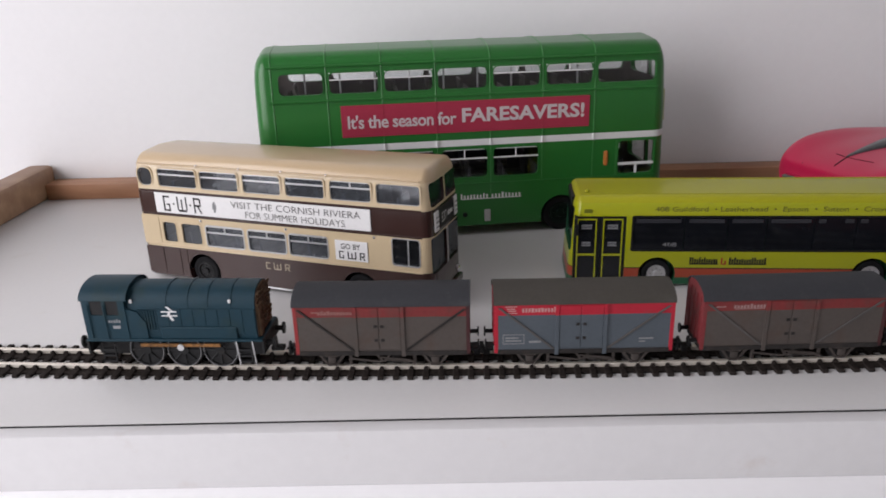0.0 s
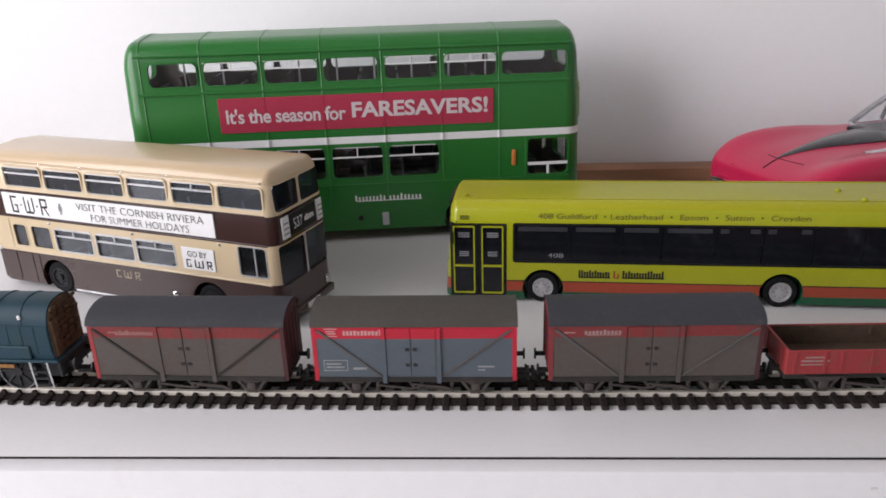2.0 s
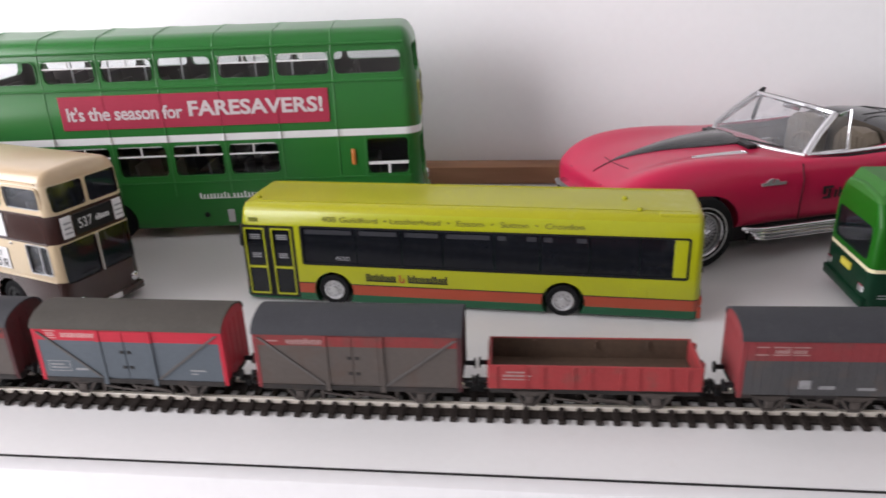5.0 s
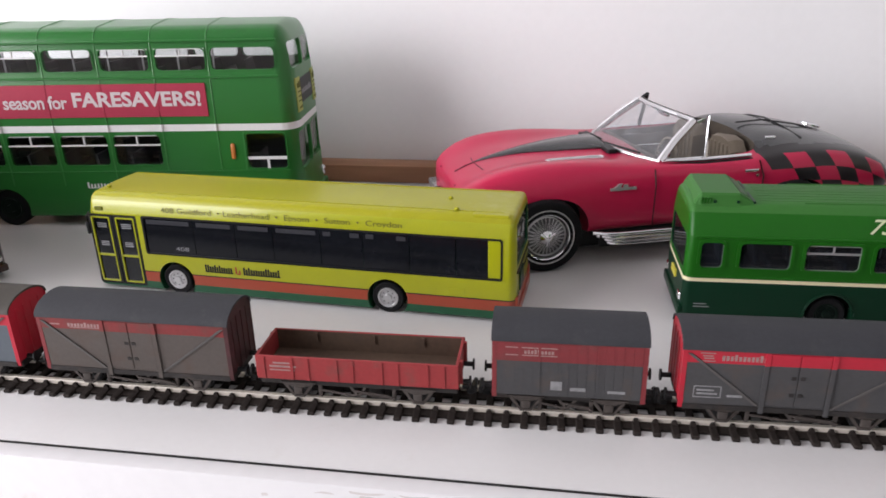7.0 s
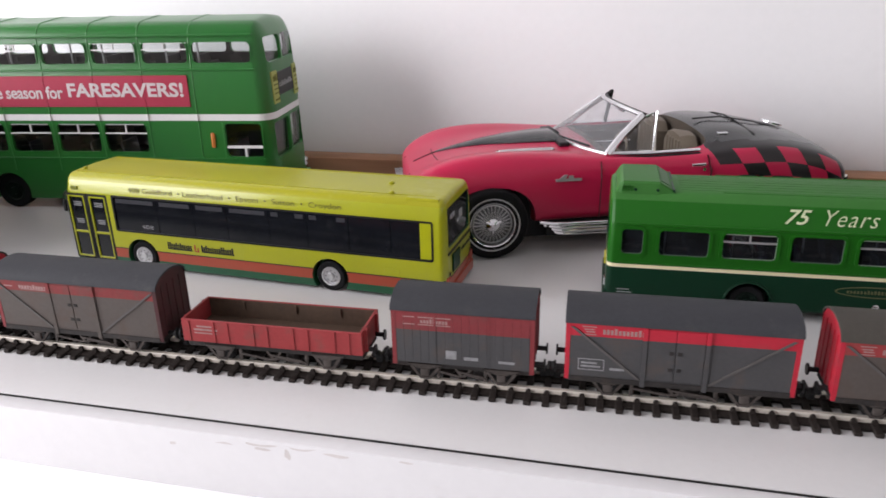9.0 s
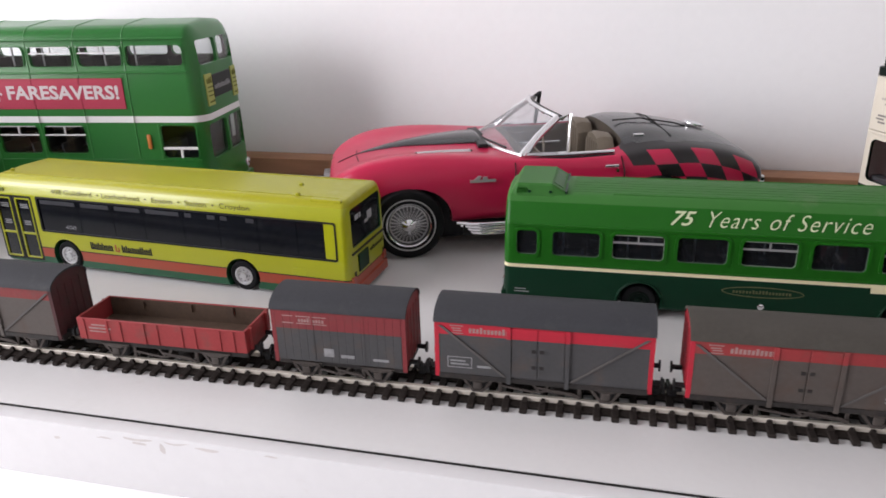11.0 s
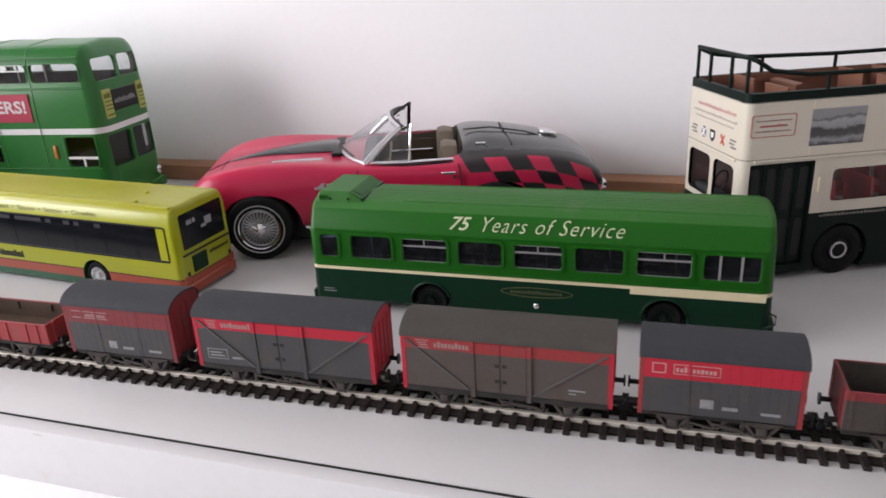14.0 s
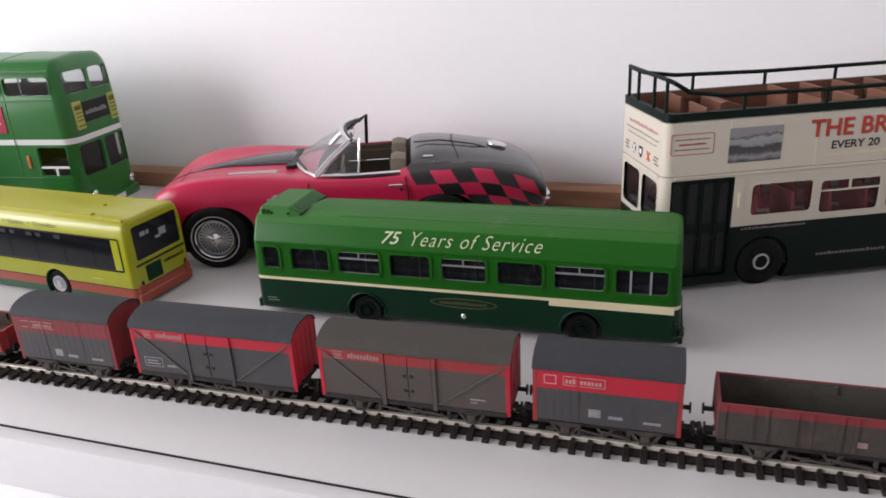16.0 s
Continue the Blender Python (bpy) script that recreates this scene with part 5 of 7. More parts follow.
    letters("lettering", "GO BY", M_INK, sign, at_mm(84.0, -0.41, 23.2), 8.2, 2.2)
    for stroke in [(83.0, 83.5, 19.4, 22.0), (83.0, 85.0, 19.2, 19.6), (83.0, 85.0, 21.8, 22.2), (84.6, 85.0, 19.4, 20.6), (86.6, 87.1, 19.6, 22.2), (88.2, 88.7, 19.4, 21.6), (89.8, 90.3, 19.6, 22.2), (86.8, 90.1, 19.2, 19.6), (91.8, 92.3, 19.2, 22.2), (91.8, 93.8, 21.8, 22.2), (91.8, 93.8, 20.4, 20.8), (93.4, 93.9, 20.6, 22.0)]:
        bars("printed_mark", M_INK, sign, [stroke], -0.4, 0.1)
    for stroke in [(49.0, 49.5, 11.0, 13.6), (49.0, 51.0, 10.8, 11.3), (49.0, 51.0, 13.3, 13.8), (52.6, 53.1, 11.2, 13.8), (54.1, 54.6, 11.0, 13.2), (55.6, 56.1, 11.2, 13.8), (52.8, 55.9, 10.8, 11.3), (57.8, 58.3, 10.8, 13.8), (57.8, 60.0, 13.4, 13.8), (57.8, 60.0, 12.0, 12.4), (59.6, 60.1, 12.2, 13.6)]:
        bars("gilt_mark", M_GILT_FAINT, root, [stroke], 0.0, 0.06)
    part("gilt_mark", prism(BM(), [(58.6, 12.2), (59.1, 12.2), (60.3, 10.8), (59.7, 10.8)], -0.06, 0.0), M_GILT_FAINT, root, smooth=0)
    part("printed_mark", prism(BM(), [(92.5, 20.6), (93.0, 20.6), (94.2, 19.2), (93.6, 19.2)], -0.5, -0.4), M_INK, sign, smooth=0)
    # body details: rear door panels, rivets, lamps, blind
    for xa, xb, za, zb2 in ((0.5, 7.4, 3.4, 15.4), (8.0, 11.0, 5.0, 15.4), (-9.8, -1.0, 17.0, 29.4), (-9.8, -1.0, 3.6, 15.4)):
        part("access_panel", box(BM(), xa, xb, -0.22, 0.2, za, zb2, 0.12, 1), M_CHOC if zb2 < 16 else M_CREAM, root, smooth=0)
    for x in (13, 36, 60, 84, 106):
        for y in (6.5, w - 6.5):
            part("rivet", cyl(BM(), (x, y, 54.8), 0.55, 0.9, "z", 8), M_CREAM_ROOF, root)
    for x in (20, 60, 98):
        part("rivet", lathe(BM(), (x, 0.0, 28.8), [(0.6, 0.2), (0.6, -0.2), (0.3, -0.55), (0.05, -0.6)], 10), M_CHROME, root)
    for x in (21, 41, 60, 79.4):
        part("rivet", lathe(BM(), (x, 0.7, 51.6), [(0.6, 0.2), (0.6, -0.2), (0.3, -0.55), (0.05, -0.6)], 10), M_CHROME, root)
    part("skirt_trim", box(BM(), 27.0, 82.0, -0.3, 0.2, 2.2, 2.9, 0.1, 1), M_SILVER, root, smooth=0)
    part("filler_cap", lathe(BM(), (75.5, 0.1, 7.4), [(1.2, 0), (1.2, -0.5), (0.7, -0.8), (0.2, -0.9)], 16), M_CHROME, root)
    lay = (x1, w, zb, zt, 5.0, 1.5)
    wrapped(part("destination_blind", box(BM(), x1 - 1.0, x1 + 0.3, 8.6, 25.0, 31.6, 39.2, 0.2, 1), M_BLACK, root, "black destination blind with white print"), *lay)
    wrapped(bars("blind_print", M_WHITE, root, word_bars(17.5, 23.5, 34.2, 36.4, 6, 0.6, 6), x1 + 0.4, 0.12, plane="yz"), *lay)
    wrapped(letters("lettering", "537", M_WHITE, root, at_mm(x1 + 0.4, 10.2, 33.6, 0, 0, 90), 5.6, 3.6), *lay)
    for y in (3.8, 25.6):
        wrapped(part("front_poster", box(BM(), x1 - 1.0, x1 + 0.4, y, y + 4.0, 31.6, 39.2, 0.1, 1), M_WHITE, root, smooth=0), *lay)
        wrapped(bars("poster_print", M_GREY_INK, root, [(y + 0.6, y + 3.4, z, z + 0.6) for z in (33, 34.8, 36.6)], x1 + 0.55, 0.08, plane="yz"), *lay)
    for y in (4.5, 28.5):
        part("headlamp", lathe(BM(), (0, 0, 0), [(1.7, 0), (1.7, 0.4), (1.2, 0.8), (0.2, 1.0)], 18), M_CHROME, root).matrix_basis = pose((x1 - 0.3) * MM, y * MM, 8 * MM, 0, 0, -90)
    part("bumper", box(BM(), x1 - 3, x1 + 0.8, 1.5, w - 1.5, 2.4, 5.4, 0.5, 2), M_CHOC, root)
    part("number_plate", box(BM(), x1 + 0.7, x1 + 1.0, 12.5, 20.5, 3.0, 5.0), M_WHITE, root, smooth=0)
    bm = BM()
    tube(bm, [(x1 - 1.2, 8, 17.2), (x1 + 0.3, 13, 18.2)], 0.22, 5)
    tube(bm, [(x1 - 1.2, 23, 17.2), (x1 + 0.3, 27, 18.2)], 0.22, 5)
    part("wiper", bm, M_BLACK, root)
    part("lower_floor", box(BM(), x0 + 3, x1 - 3, 1.5, w - 1.5, 14.2, 15.0), M_INTERIOR, root)
    part("upper_floor", box(BM(), x0 + 3, x1 - 3, 1.5, w - 1.5, 33, 34.2), M_INTERIOR, root)
    seats(root, [-4 + 11.2 * k for k in range(11)], [(3, 12.5), (20.5, 30)], 34.2, M_INTERIOR, 9.8, 4.5)
    seats(root, [12 + 11.2 * k for k in range(8)], [(3, 12.5), (20.5, 30)], 15, M_INTERIOR, 7.5, 4.5, "lower_seat")
    for x in (18.6, 91.0):
        wheel_set(root, x, 6.2, 6.2, 0.8, w - 0.8, M_BLACK, width=5)


def lime_single_decker():
    root = thing("single_decker_bus", pose(0.0808, 0.2744, 0, 0, 0, -4.45), "lime yellow model single-decker bus with dark glazing", "model bus", "model buses")
    x0, x1, w, zb, zt = -35.5, 127.0, 33.0, 1.2, 37.8
    glaz = (-10.6, 122.0, 15.9, 30.2)
    kw = dict(end_r=(5, 3), end_top=(3.5, 2.0), rake=(2.5, 0.8), camber=0.4)
    body = BM()
    bus_skin(body, x0, x1, w, zb, zt, 4.0, 4.2, 0.6, 31, **kw)
    bands(body, [4.5, 8.3, 8.7, 35.4], [0, 2, 5, 3, 4])
    rear = [(3.6, 29.4, 19.8, 34.2)]
    part("body", cut(fixed(body), [through_cut([glaz], 0.8, -4, 1.6), through_cut([glaz], 0.8, w - 1.6, w + 4), through_cut([(-33.4, -13.0, 2.2, 30.2)], 0.6, -4, 1.8), end_cut([(2.6, 30.4, 14.5, 33.0)], x0 - 4, x0 + 4.5, 2.0), end_cut(rear, x1 - 2.2, x1 + 4, 1.0), arch_cut((0.0, 82.0), 5.7, 7.3, w, 6)]),
         [M_SKIRT_GREEN, M_INTERIOR, M_ORANGE_RED, M_LIME, M_LIME_ROOF, M_INK], root, "lime yellow body with orange-red and green skirt")
    # long black glazing in its panes
    edges = [-10.6, 9.6, 26.0, 40.6, 58.5, 74.0, 90.5, 106.5, 117.4]
    for y, s in ((0.35, 1), (w - 0.35, -1)):
        for a, b in zip(edges, edges[1:]):
            part("window", box(BM(), a + 0.12, b - 0.12, min(y, y + s * 0.5), max(y, y + s * 0.5), 16.0, 30.1), M_GLASS_BLACK, root, smooth=0)
        part("glazing_surround", ring_prism(BM(), rrect(-10.9, 122.3, 15.6, 30.5, 0.9), rrect(-10.2, 121.6, 16.3, 29.8, 0.6), min(y - s * 0.5, y + s * 0.3), max(y - s * 0.5, y + s * 0.3)), M_BLACK, root, smooth=0)
        part("rear_quarter_panel", box(BM(), 117.4, 121.7, min(y - s * 0.2, y + s * 0.5), max(y - s * 0.2, y + s * 0.5), 16.3, 29.8, 0.2, 1), M_LIME, root, "lime panel at the end of the glazing", smooth=0)
        for k, (a, b) in enumerate(zip(edges[:6], edges[1:7])):
            for xa, xb in (((a + 1.5, b - 1.5),) if k < 4 else ((a + 1.2, a + 4.0), (b - 4.5, b - 1.2))):
                part("top_light", box(BM(), xa, xb, min(y + s * 0.02, y - s * 0.06), max(y + s * 0.02, y - s * 0.06), 27.4, 29.0), M_TOP_LIGHT, root, "dim grey ventilator pane", smooth=0)
    # folding doors
    for a, b in ((-33.2, -23.4), (-23.0, -13.2)):
        d = part("door", ring_prism(BM(), rrect(a, b, 2.4, 30.0, 0.5), rrect(a + 1.1, b - 1.1, 3.4, 29.0, 0.5), 0.15, 1.0), M_BLACK, root, "black framed folding door", smooth=0)
        part("door_glass", box(BM(), a + 1.0, b - 1.0, 0.5, 0.8, 3.4, 29.0), M_GLASS_BLACK, d, smooth=0)
        part("door_trim", ring_prism(BM(), rrect(a + 1.0, b - 1.0, 3.2, 29.2, 0.5), rrect(a + 1.5, b - 1.5, 3.8, 28.6, 0.4), 0.0, 0.5), M_LIME, d, smooth=0)
        part("door_bar", box(BM(), a + 1.2, b - 1.2, 0.0, 0.5, 13.6, 14.4), M_LIME, d, smooth=0)
        bars("door_sticker", M_GREY_INK, d, [(a + 3.2, b - 3.2, z, z + 0.32) for z in (17.6, 18.3, 19.0)] + [(a + 2.9, b - 2.9, z, z + 0.32) for z in (24.8, 25.5, 26.2)], 0.5, 0.08)
    end_panes(root, [(2.6, 30.4, 14.5, 33.0)], x0 + 2.2, M_GLASS_BLACK, 2.0)
    part("destination_blind", box(BM(), x0 + 1.6, x0 + 3.2, 7, 26, 32.6, 36.4, 0.2, 1), M_BLACK, root)
    end_panes(root, rear, x1 - 1.2, M_GLASS_BLACK, 1.0, "rear_window")
    bars("rear_print", M_GREY_INK, root, [(8, 11, 29.0, 30.8), (11.6, 13.0, 29.0, 30.8), (18.5, 22.5, 26.0, 29.2), (16.0, 19.0, 25.4, 26.6)], x1 - 0.9, 0.15, plane="yz")
    part("engine_grille", box(BM(), x1 - 0.5, x1 + 0.35, 7.0, 15.5, 9.6, 16.4, 0.2, 1), M_GREEN_DARK, root, "dark green louvred engine grille", smooth=0)
    part("rear_seam", box(BM(), x1 - 0.4, x1 + 0.15, 2.5, 30.5, 17.6, 18.3), M_INK, root, smooth=0)
    bars("rear_lettering", M_INK, root, word_bars(17.5, 29.5, 14.0, 15.6, 11, 0.6, 8) + [(3, 4.4, 6, 11), (28.6, 30, 6, 11)], x1 + 0.12, 0.12, plane="yz")
    for y in (1.2, 28.6):
        part("tail_lamp", box(BM(), x1 - 0.8, x1 + 0.4, y, y + 3.0, 6.2, 9.4, 0.3, 1), M_ORANGE_RED, root)
    part("rear_bumper", box(BM(), x1 - 2.0, x1 + 0.5, 0.8, w - 0.8, 1.4, 5.6, 0.4, 1), M_ORANGE_RED, root)
    # roof: ribs and vents
    for y in (5.0, w - 5.0):
        part("roof_rib", box(BM(), x0 + 6, x1 - 5, y - 0.25, y + 0.25, zt - 0.3, zt + 0.25), M_LIME_ROOF, root, smooth=0)
    for x, y in ((101.5, 16.0), (106.0, 5.0), (-28.0, 8.0)):
        part("roof_stud", lathe(BM(), (0, 0, 0), [(0.9, 0), (0.9, 0.6), (0.5, 0.9), (0.1, 1.0)], 12), M_LIME_ROOF, root).matrix_basis = pose(x * MM, y * MM, (zt + 0.3) * MM, 90)
    part("roof_hatch", box(BM(), 112.0, 124.0, 2.0, 6.5, 36.0, 37.9, 0.3, 1), M_LIME_ROOF, root)
    letters("lettering", "408 Guildford  \u2022 Leatherhead  \u2022  Epsom  \u2022  Sutton  \u2022  Croydon", M_OLIVE_INK, root, at_mm(-2.2, 0.3, 31.4), 90.5, 2.7)
    letters("lettering", "408", M_GREY_INK, root, at_mm(1.5, 0.3, 17.6), 5.4, 1.6, bold=-0.01)
    for xa, xb, n, seed in ((12.5, 23.6, 12, 63), (27.8, 42.2, 15, 64)):
        bars("operator_mark", M_INK, root, word_bars(xa, xb, 10.3, 13.1, n, 0.66, seed) + [(xa, xb, 10.1, 10.5)], 0.0, 0.12)
    bars("ampersand_mark", M_ORANGE_RED, root, [(24.6, 25.2, 10.2, 13.0), (25.2, 26.6, 10.0, 10.5), (26.0, 26.6, 10.4, 11.8)], 0.0, 0.12)
    part("front_sticker", box(BM(), -29.5, -26.5, -0.15, 0.3, 31.6, 33.0), M_INK_SOFT, root, smooth=0)
    bm = BM()
    tube(bm, [(x0 + 2.5, 0.6, 30.5), (x0 + 3.2, -1.6, 29.8), (x0 + 3.2, -1.8, 26.5)], 0.35, 6)
    box(bm, x0 + 2.5, x0 + 3.8, -2.4, -1.2, 22.8, 27.6, 0.3, 1)
    part("mirror", bm, M_BLACK, root)
    part("flap", box(BM(), 103.5, 109.5, -0.12, 0.2, 8.9, 11.6, 0.1, 1), M_LIME, root, smooth=0)
    for x in (0.0, 82.0):
        wheel_set(root, x, 5.8, 5.8, 0.5, w - 0.5, M_SILVER, width=5, hub_label="bright silver wheel hub")


def green_single_decker():
    root = thing("single_decker_bus", pose(0.2623, 0.2706, 0, 0, 0, 1.21), "two-tone green model single-decker bus with roof pod", "model bus", "model buses")
    x0, x1, w, zb = -1.5, 158.0, 33.0, 3.6
    zt = 41.5
    win = [(3.0, 10.0), (15.0, 30.6), (34.6, 51.1), (55.1, 70.6), (74.8, 91.2), (95.4, 111.3), (115.4, 132.5), (136.0, 153.2)]
    win = [(a, b, 21.2, 30.0) for a, b in win]
    def sec(w2, zb2, ztop, ins):
        half = [(0.8, zb2), (0.0, zb2 + 1.0), (0.0, 31.6), (0.2, 32.2), (1.6, 36.0), (3.0, 38.8), (4.6, ztop - 0.7), (6.4, ztop), (w2 / 2, ztop + 0.8)]
        pts = [(y + ins, min(z, ztop)) if i < 8 else (y, z) for i, (y, z) in enumerate(half)]
        return pts + [(w2 - y, z) for y, z in reversed(pts[:-1])]
    kw = dict(end_r=(2.5, 3.5), end_top=(1.0, 1.2), rake=(0.6, 1.2), sec=sec)
    body = BM()
    bus_skin(body, x0, x1, w, zb, zt, 0, 0, **kw)
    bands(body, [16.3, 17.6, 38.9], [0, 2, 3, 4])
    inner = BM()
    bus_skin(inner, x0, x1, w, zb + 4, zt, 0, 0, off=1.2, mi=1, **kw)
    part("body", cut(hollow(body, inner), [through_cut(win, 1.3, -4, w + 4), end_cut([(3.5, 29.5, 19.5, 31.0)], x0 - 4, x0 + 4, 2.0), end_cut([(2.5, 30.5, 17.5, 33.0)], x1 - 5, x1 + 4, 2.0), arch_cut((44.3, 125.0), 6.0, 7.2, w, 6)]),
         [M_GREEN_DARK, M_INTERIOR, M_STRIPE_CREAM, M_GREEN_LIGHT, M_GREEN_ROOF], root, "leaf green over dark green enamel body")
    for i, (a, b, c, d) in enumerate(win):
        side_window(root, a, b, c, d, w, M_GLASS_DARK, M_GREEN_LIGHT, 2 if i in (2, 4, 6) else 0, 1.3, 0.6, 0.0, M_SILVER, lip=0.9, proud=0.4)
        part("window_gasket", ring_prism(BM(), rrect(a - 0.05, b + 0.05, c - 0.05, d + 0.05, 1.3), rrect(a + 0.22, b - 0.22, c + 0.22, d - 0.22, 1.1), 0.3, 0.62), M_SILVER if i in (2, 4, 6) else M_GASKET, root, smooth=0)
    bm = BM()
    for x in (141.0, 147.5):
        box(bm, x - 0.35, x + 0.35, 0.1, 0.6, 21.3, 29.9)
    part("door_pillar", bm, M_SILVER, root, smooth=0)
    end_panes(root, [(3.5, 29.5, 19.5, 31.0)], x0 + 0.9, M_GLASS_DARK, 2.0, "rear_window")
    end_panes(root, [(2.5, 30.5, 17.5, 33.0)], x1 - 1.0, M_GLASS_DARK, 2.0)
    part("wide_stripe", box(BM(), 113.7, x1 - 2.6, -0.25, 0.1, 14.6, 17.5), M_STRIPE_CREAM, root, "cream waist stripe", smooth=0)
    part("drip_rail", box(BM(), x0 + 2.5, x1 - 3.5, -0.35, 0.4, 31.3, 32.0, 0.15, 1), M_GREEN_LIGHT, root, smooth=0)
    part("lower_rail", box(BM(), x0 + 2.5, x1 - 3.5, -0.3, 0.3, 17.6, 18.3, 0.15, 1), M_GREEN_LIGHT, root, smooth=0)
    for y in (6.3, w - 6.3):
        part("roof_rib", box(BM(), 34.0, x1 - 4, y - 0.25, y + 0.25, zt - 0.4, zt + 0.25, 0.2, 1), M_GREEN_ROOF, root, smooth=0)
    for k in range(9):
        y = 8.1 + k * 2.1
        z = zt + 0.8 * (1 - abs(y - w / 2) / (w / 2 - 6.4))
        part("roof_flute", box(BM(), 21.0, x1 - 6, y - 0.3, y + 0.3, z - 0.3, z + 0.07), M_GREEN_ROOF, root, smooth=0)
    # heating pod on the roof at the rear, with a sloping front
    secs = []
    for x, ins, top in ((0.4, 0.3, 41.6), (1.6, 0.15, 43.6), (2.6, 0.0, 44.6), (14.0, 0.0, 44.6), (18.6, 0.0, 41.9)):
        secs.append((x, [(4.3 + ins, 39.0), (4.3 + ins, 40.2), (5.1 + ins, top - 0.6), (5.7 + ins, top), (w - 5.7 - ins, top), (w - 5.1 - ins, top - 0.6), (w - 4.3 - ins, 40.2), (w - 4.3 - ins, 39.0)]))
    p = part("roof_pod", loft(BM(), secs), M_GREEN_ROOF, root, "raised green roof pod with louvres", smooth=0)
    part("pod_panel", loft(BM(), [(14.7, [(8.0, 44.0), (8.0, 44.35), (w - 8.0, 44.35), (w - 8.0, 44.0)]), (17.6, [(8.0, 42.0), (8.0, 42.65), (w - 8.0, 42.65), (w - 8.0, 42.0)])]), M_GREEN_LIGHT, p, "green sloping panel", smooth=0)
    part("pod_seam", box(BM(), 18.4, 19.0, 5.0, w - 5.0, 41.4, 42.2), M_GREEN_DARK, p, smooth=0)
    for k in range(4):
        part("louvre", box(BM(), 2.4 + k * 0.9, 2.8 + k * 0.9, 4.4, 5.2, 41.4, 43.2), M_GREEN_LIGHT, p, smooth=0)
    for x in (6.6, 13.6):
        part("pod_vent", cyl(BM(), (x, 4.8, 42.0), 0.5, 0.6, "y", 12), M_GREEN_DARK, p)
    letters("lettering", "75", M_SCRIPT, root, at_mm(52.3, 0.55, 33.7, -22.5), 7.8, 4.7, depth=0.3, shear=0.4, bold=0.012)
    letters("lettering", "Years of Service", M_SCRIPT, root, at_mm(64.0, 0.55, 33.6, -22.5), 47.3, 5.1, depth=0.3, shear=0.45, spacing=1.15, bold=-0.008)
    ell = [(82.5 + 12.5 * math.cos(2 * math.pi * k / 40), 12.4 + 1.9 * math.sin(2 * math.pi * k / 40)) for k in range(40)]
    eli = [(82.5 + 12.1 * math.cos(2 * math.pi * k / 40), 12.4 + 1.6 * math.sin(2 * math.pi * k / 40)) for k in range(40)]
    badge = part("gilt_badge", ring_prism(BM(), ell, eli, -0.12, 0.1), M_GILT, root, "faint oval gilt badge", smooth=0)
    bars("badge_print", M_GILT, badge, word_bars(73.5, 91.5, 11.8, 13.0, 18, 0.6, 14), 0.0, 0.08)
    part("filler_cap", lathe(BM(), (82.5, 0.1, 7.4), [(1.0, 0), (1.0, -0.4), (0.6, -0.7), (0.2, -0.8)], 16), M_CHROME, root)
    bars("rear_print", M_GREY_INK, root, [(2.5, 7.5, 7.2, 7.5), (2.5, 6.5, 8.2, 8.5)], 0.0, 0.1)
    part("rear_bumper", box(BM(), x0 - 0.8, x0 + 1.0, 0.5, w - 0.5, 3.4, 7.0, 0.5, 2), M_GREEN_DARK, root)
    part("number_plate", box(BM(), x0 - 0.5, x0 + 0.2, 13.0, 20.0, 12.0, 14.4), M_YELLOW, root, smooth=0)
    for y in (2.0, 27.5):
        part("tail_lamp", box(BM(), x0 - 0.5, x0 + 0.3, y, y + 3.5, 8.4, 11.0, 0.3, 1), M_CHROME, root)
    part("front_bumper", box(BM(), x1 - 1.0, x1 + 0.8, 0.5, w - 0.5, 3.4, 7.4, 0.5, 2), M_GREEN_DARK, root)
    bm = BM()
    tube(bm, [(x1 - 2.0, -0.2, 6.0), (x1 + 0.8, -0.6, 7.5), (x1 + 0.8, -0.6, 10.5), (x1 - 2, -0.2, 11.5)], 0.3, 6)
    part("mirror_arm", bm, M_BLACK, root)
    seats(root, [14 + 11.5 * k for k in range(10)], [(3, 12.5), (20.5, 30)], 14.2, M_SEAT_GREY, 8.8, 4.8)
    part("lower_floor", box(BM(), x0 + 2, x1 - 2, 1.5, w - 1.5, 13.3, 14.2), M_INTERIOR, root)
    bm = BM()
    for k in range(6):
        tube(bm, [(18 + 22 * k, 13, 9), (18 + 22 * k, 13, 38)], 0.35, 6)
    part("grab_pole", bm, M_SILVER, root)
    for x in (44.3, 125.0):
        part("arch_rim", tube(BM(), [(x + 7.5 * math.cos(math.pi * k / 18), -0.1, 6.0 + 7.5 * math.sin(math.pi * k / 18)) for k in range(19)], 0.45, 6), M_GREEN_DARK, root)
        wheel_set(root, x, 5.8, 5.8, 0.9, w - 0.9, M_BOTTLE, width=5)


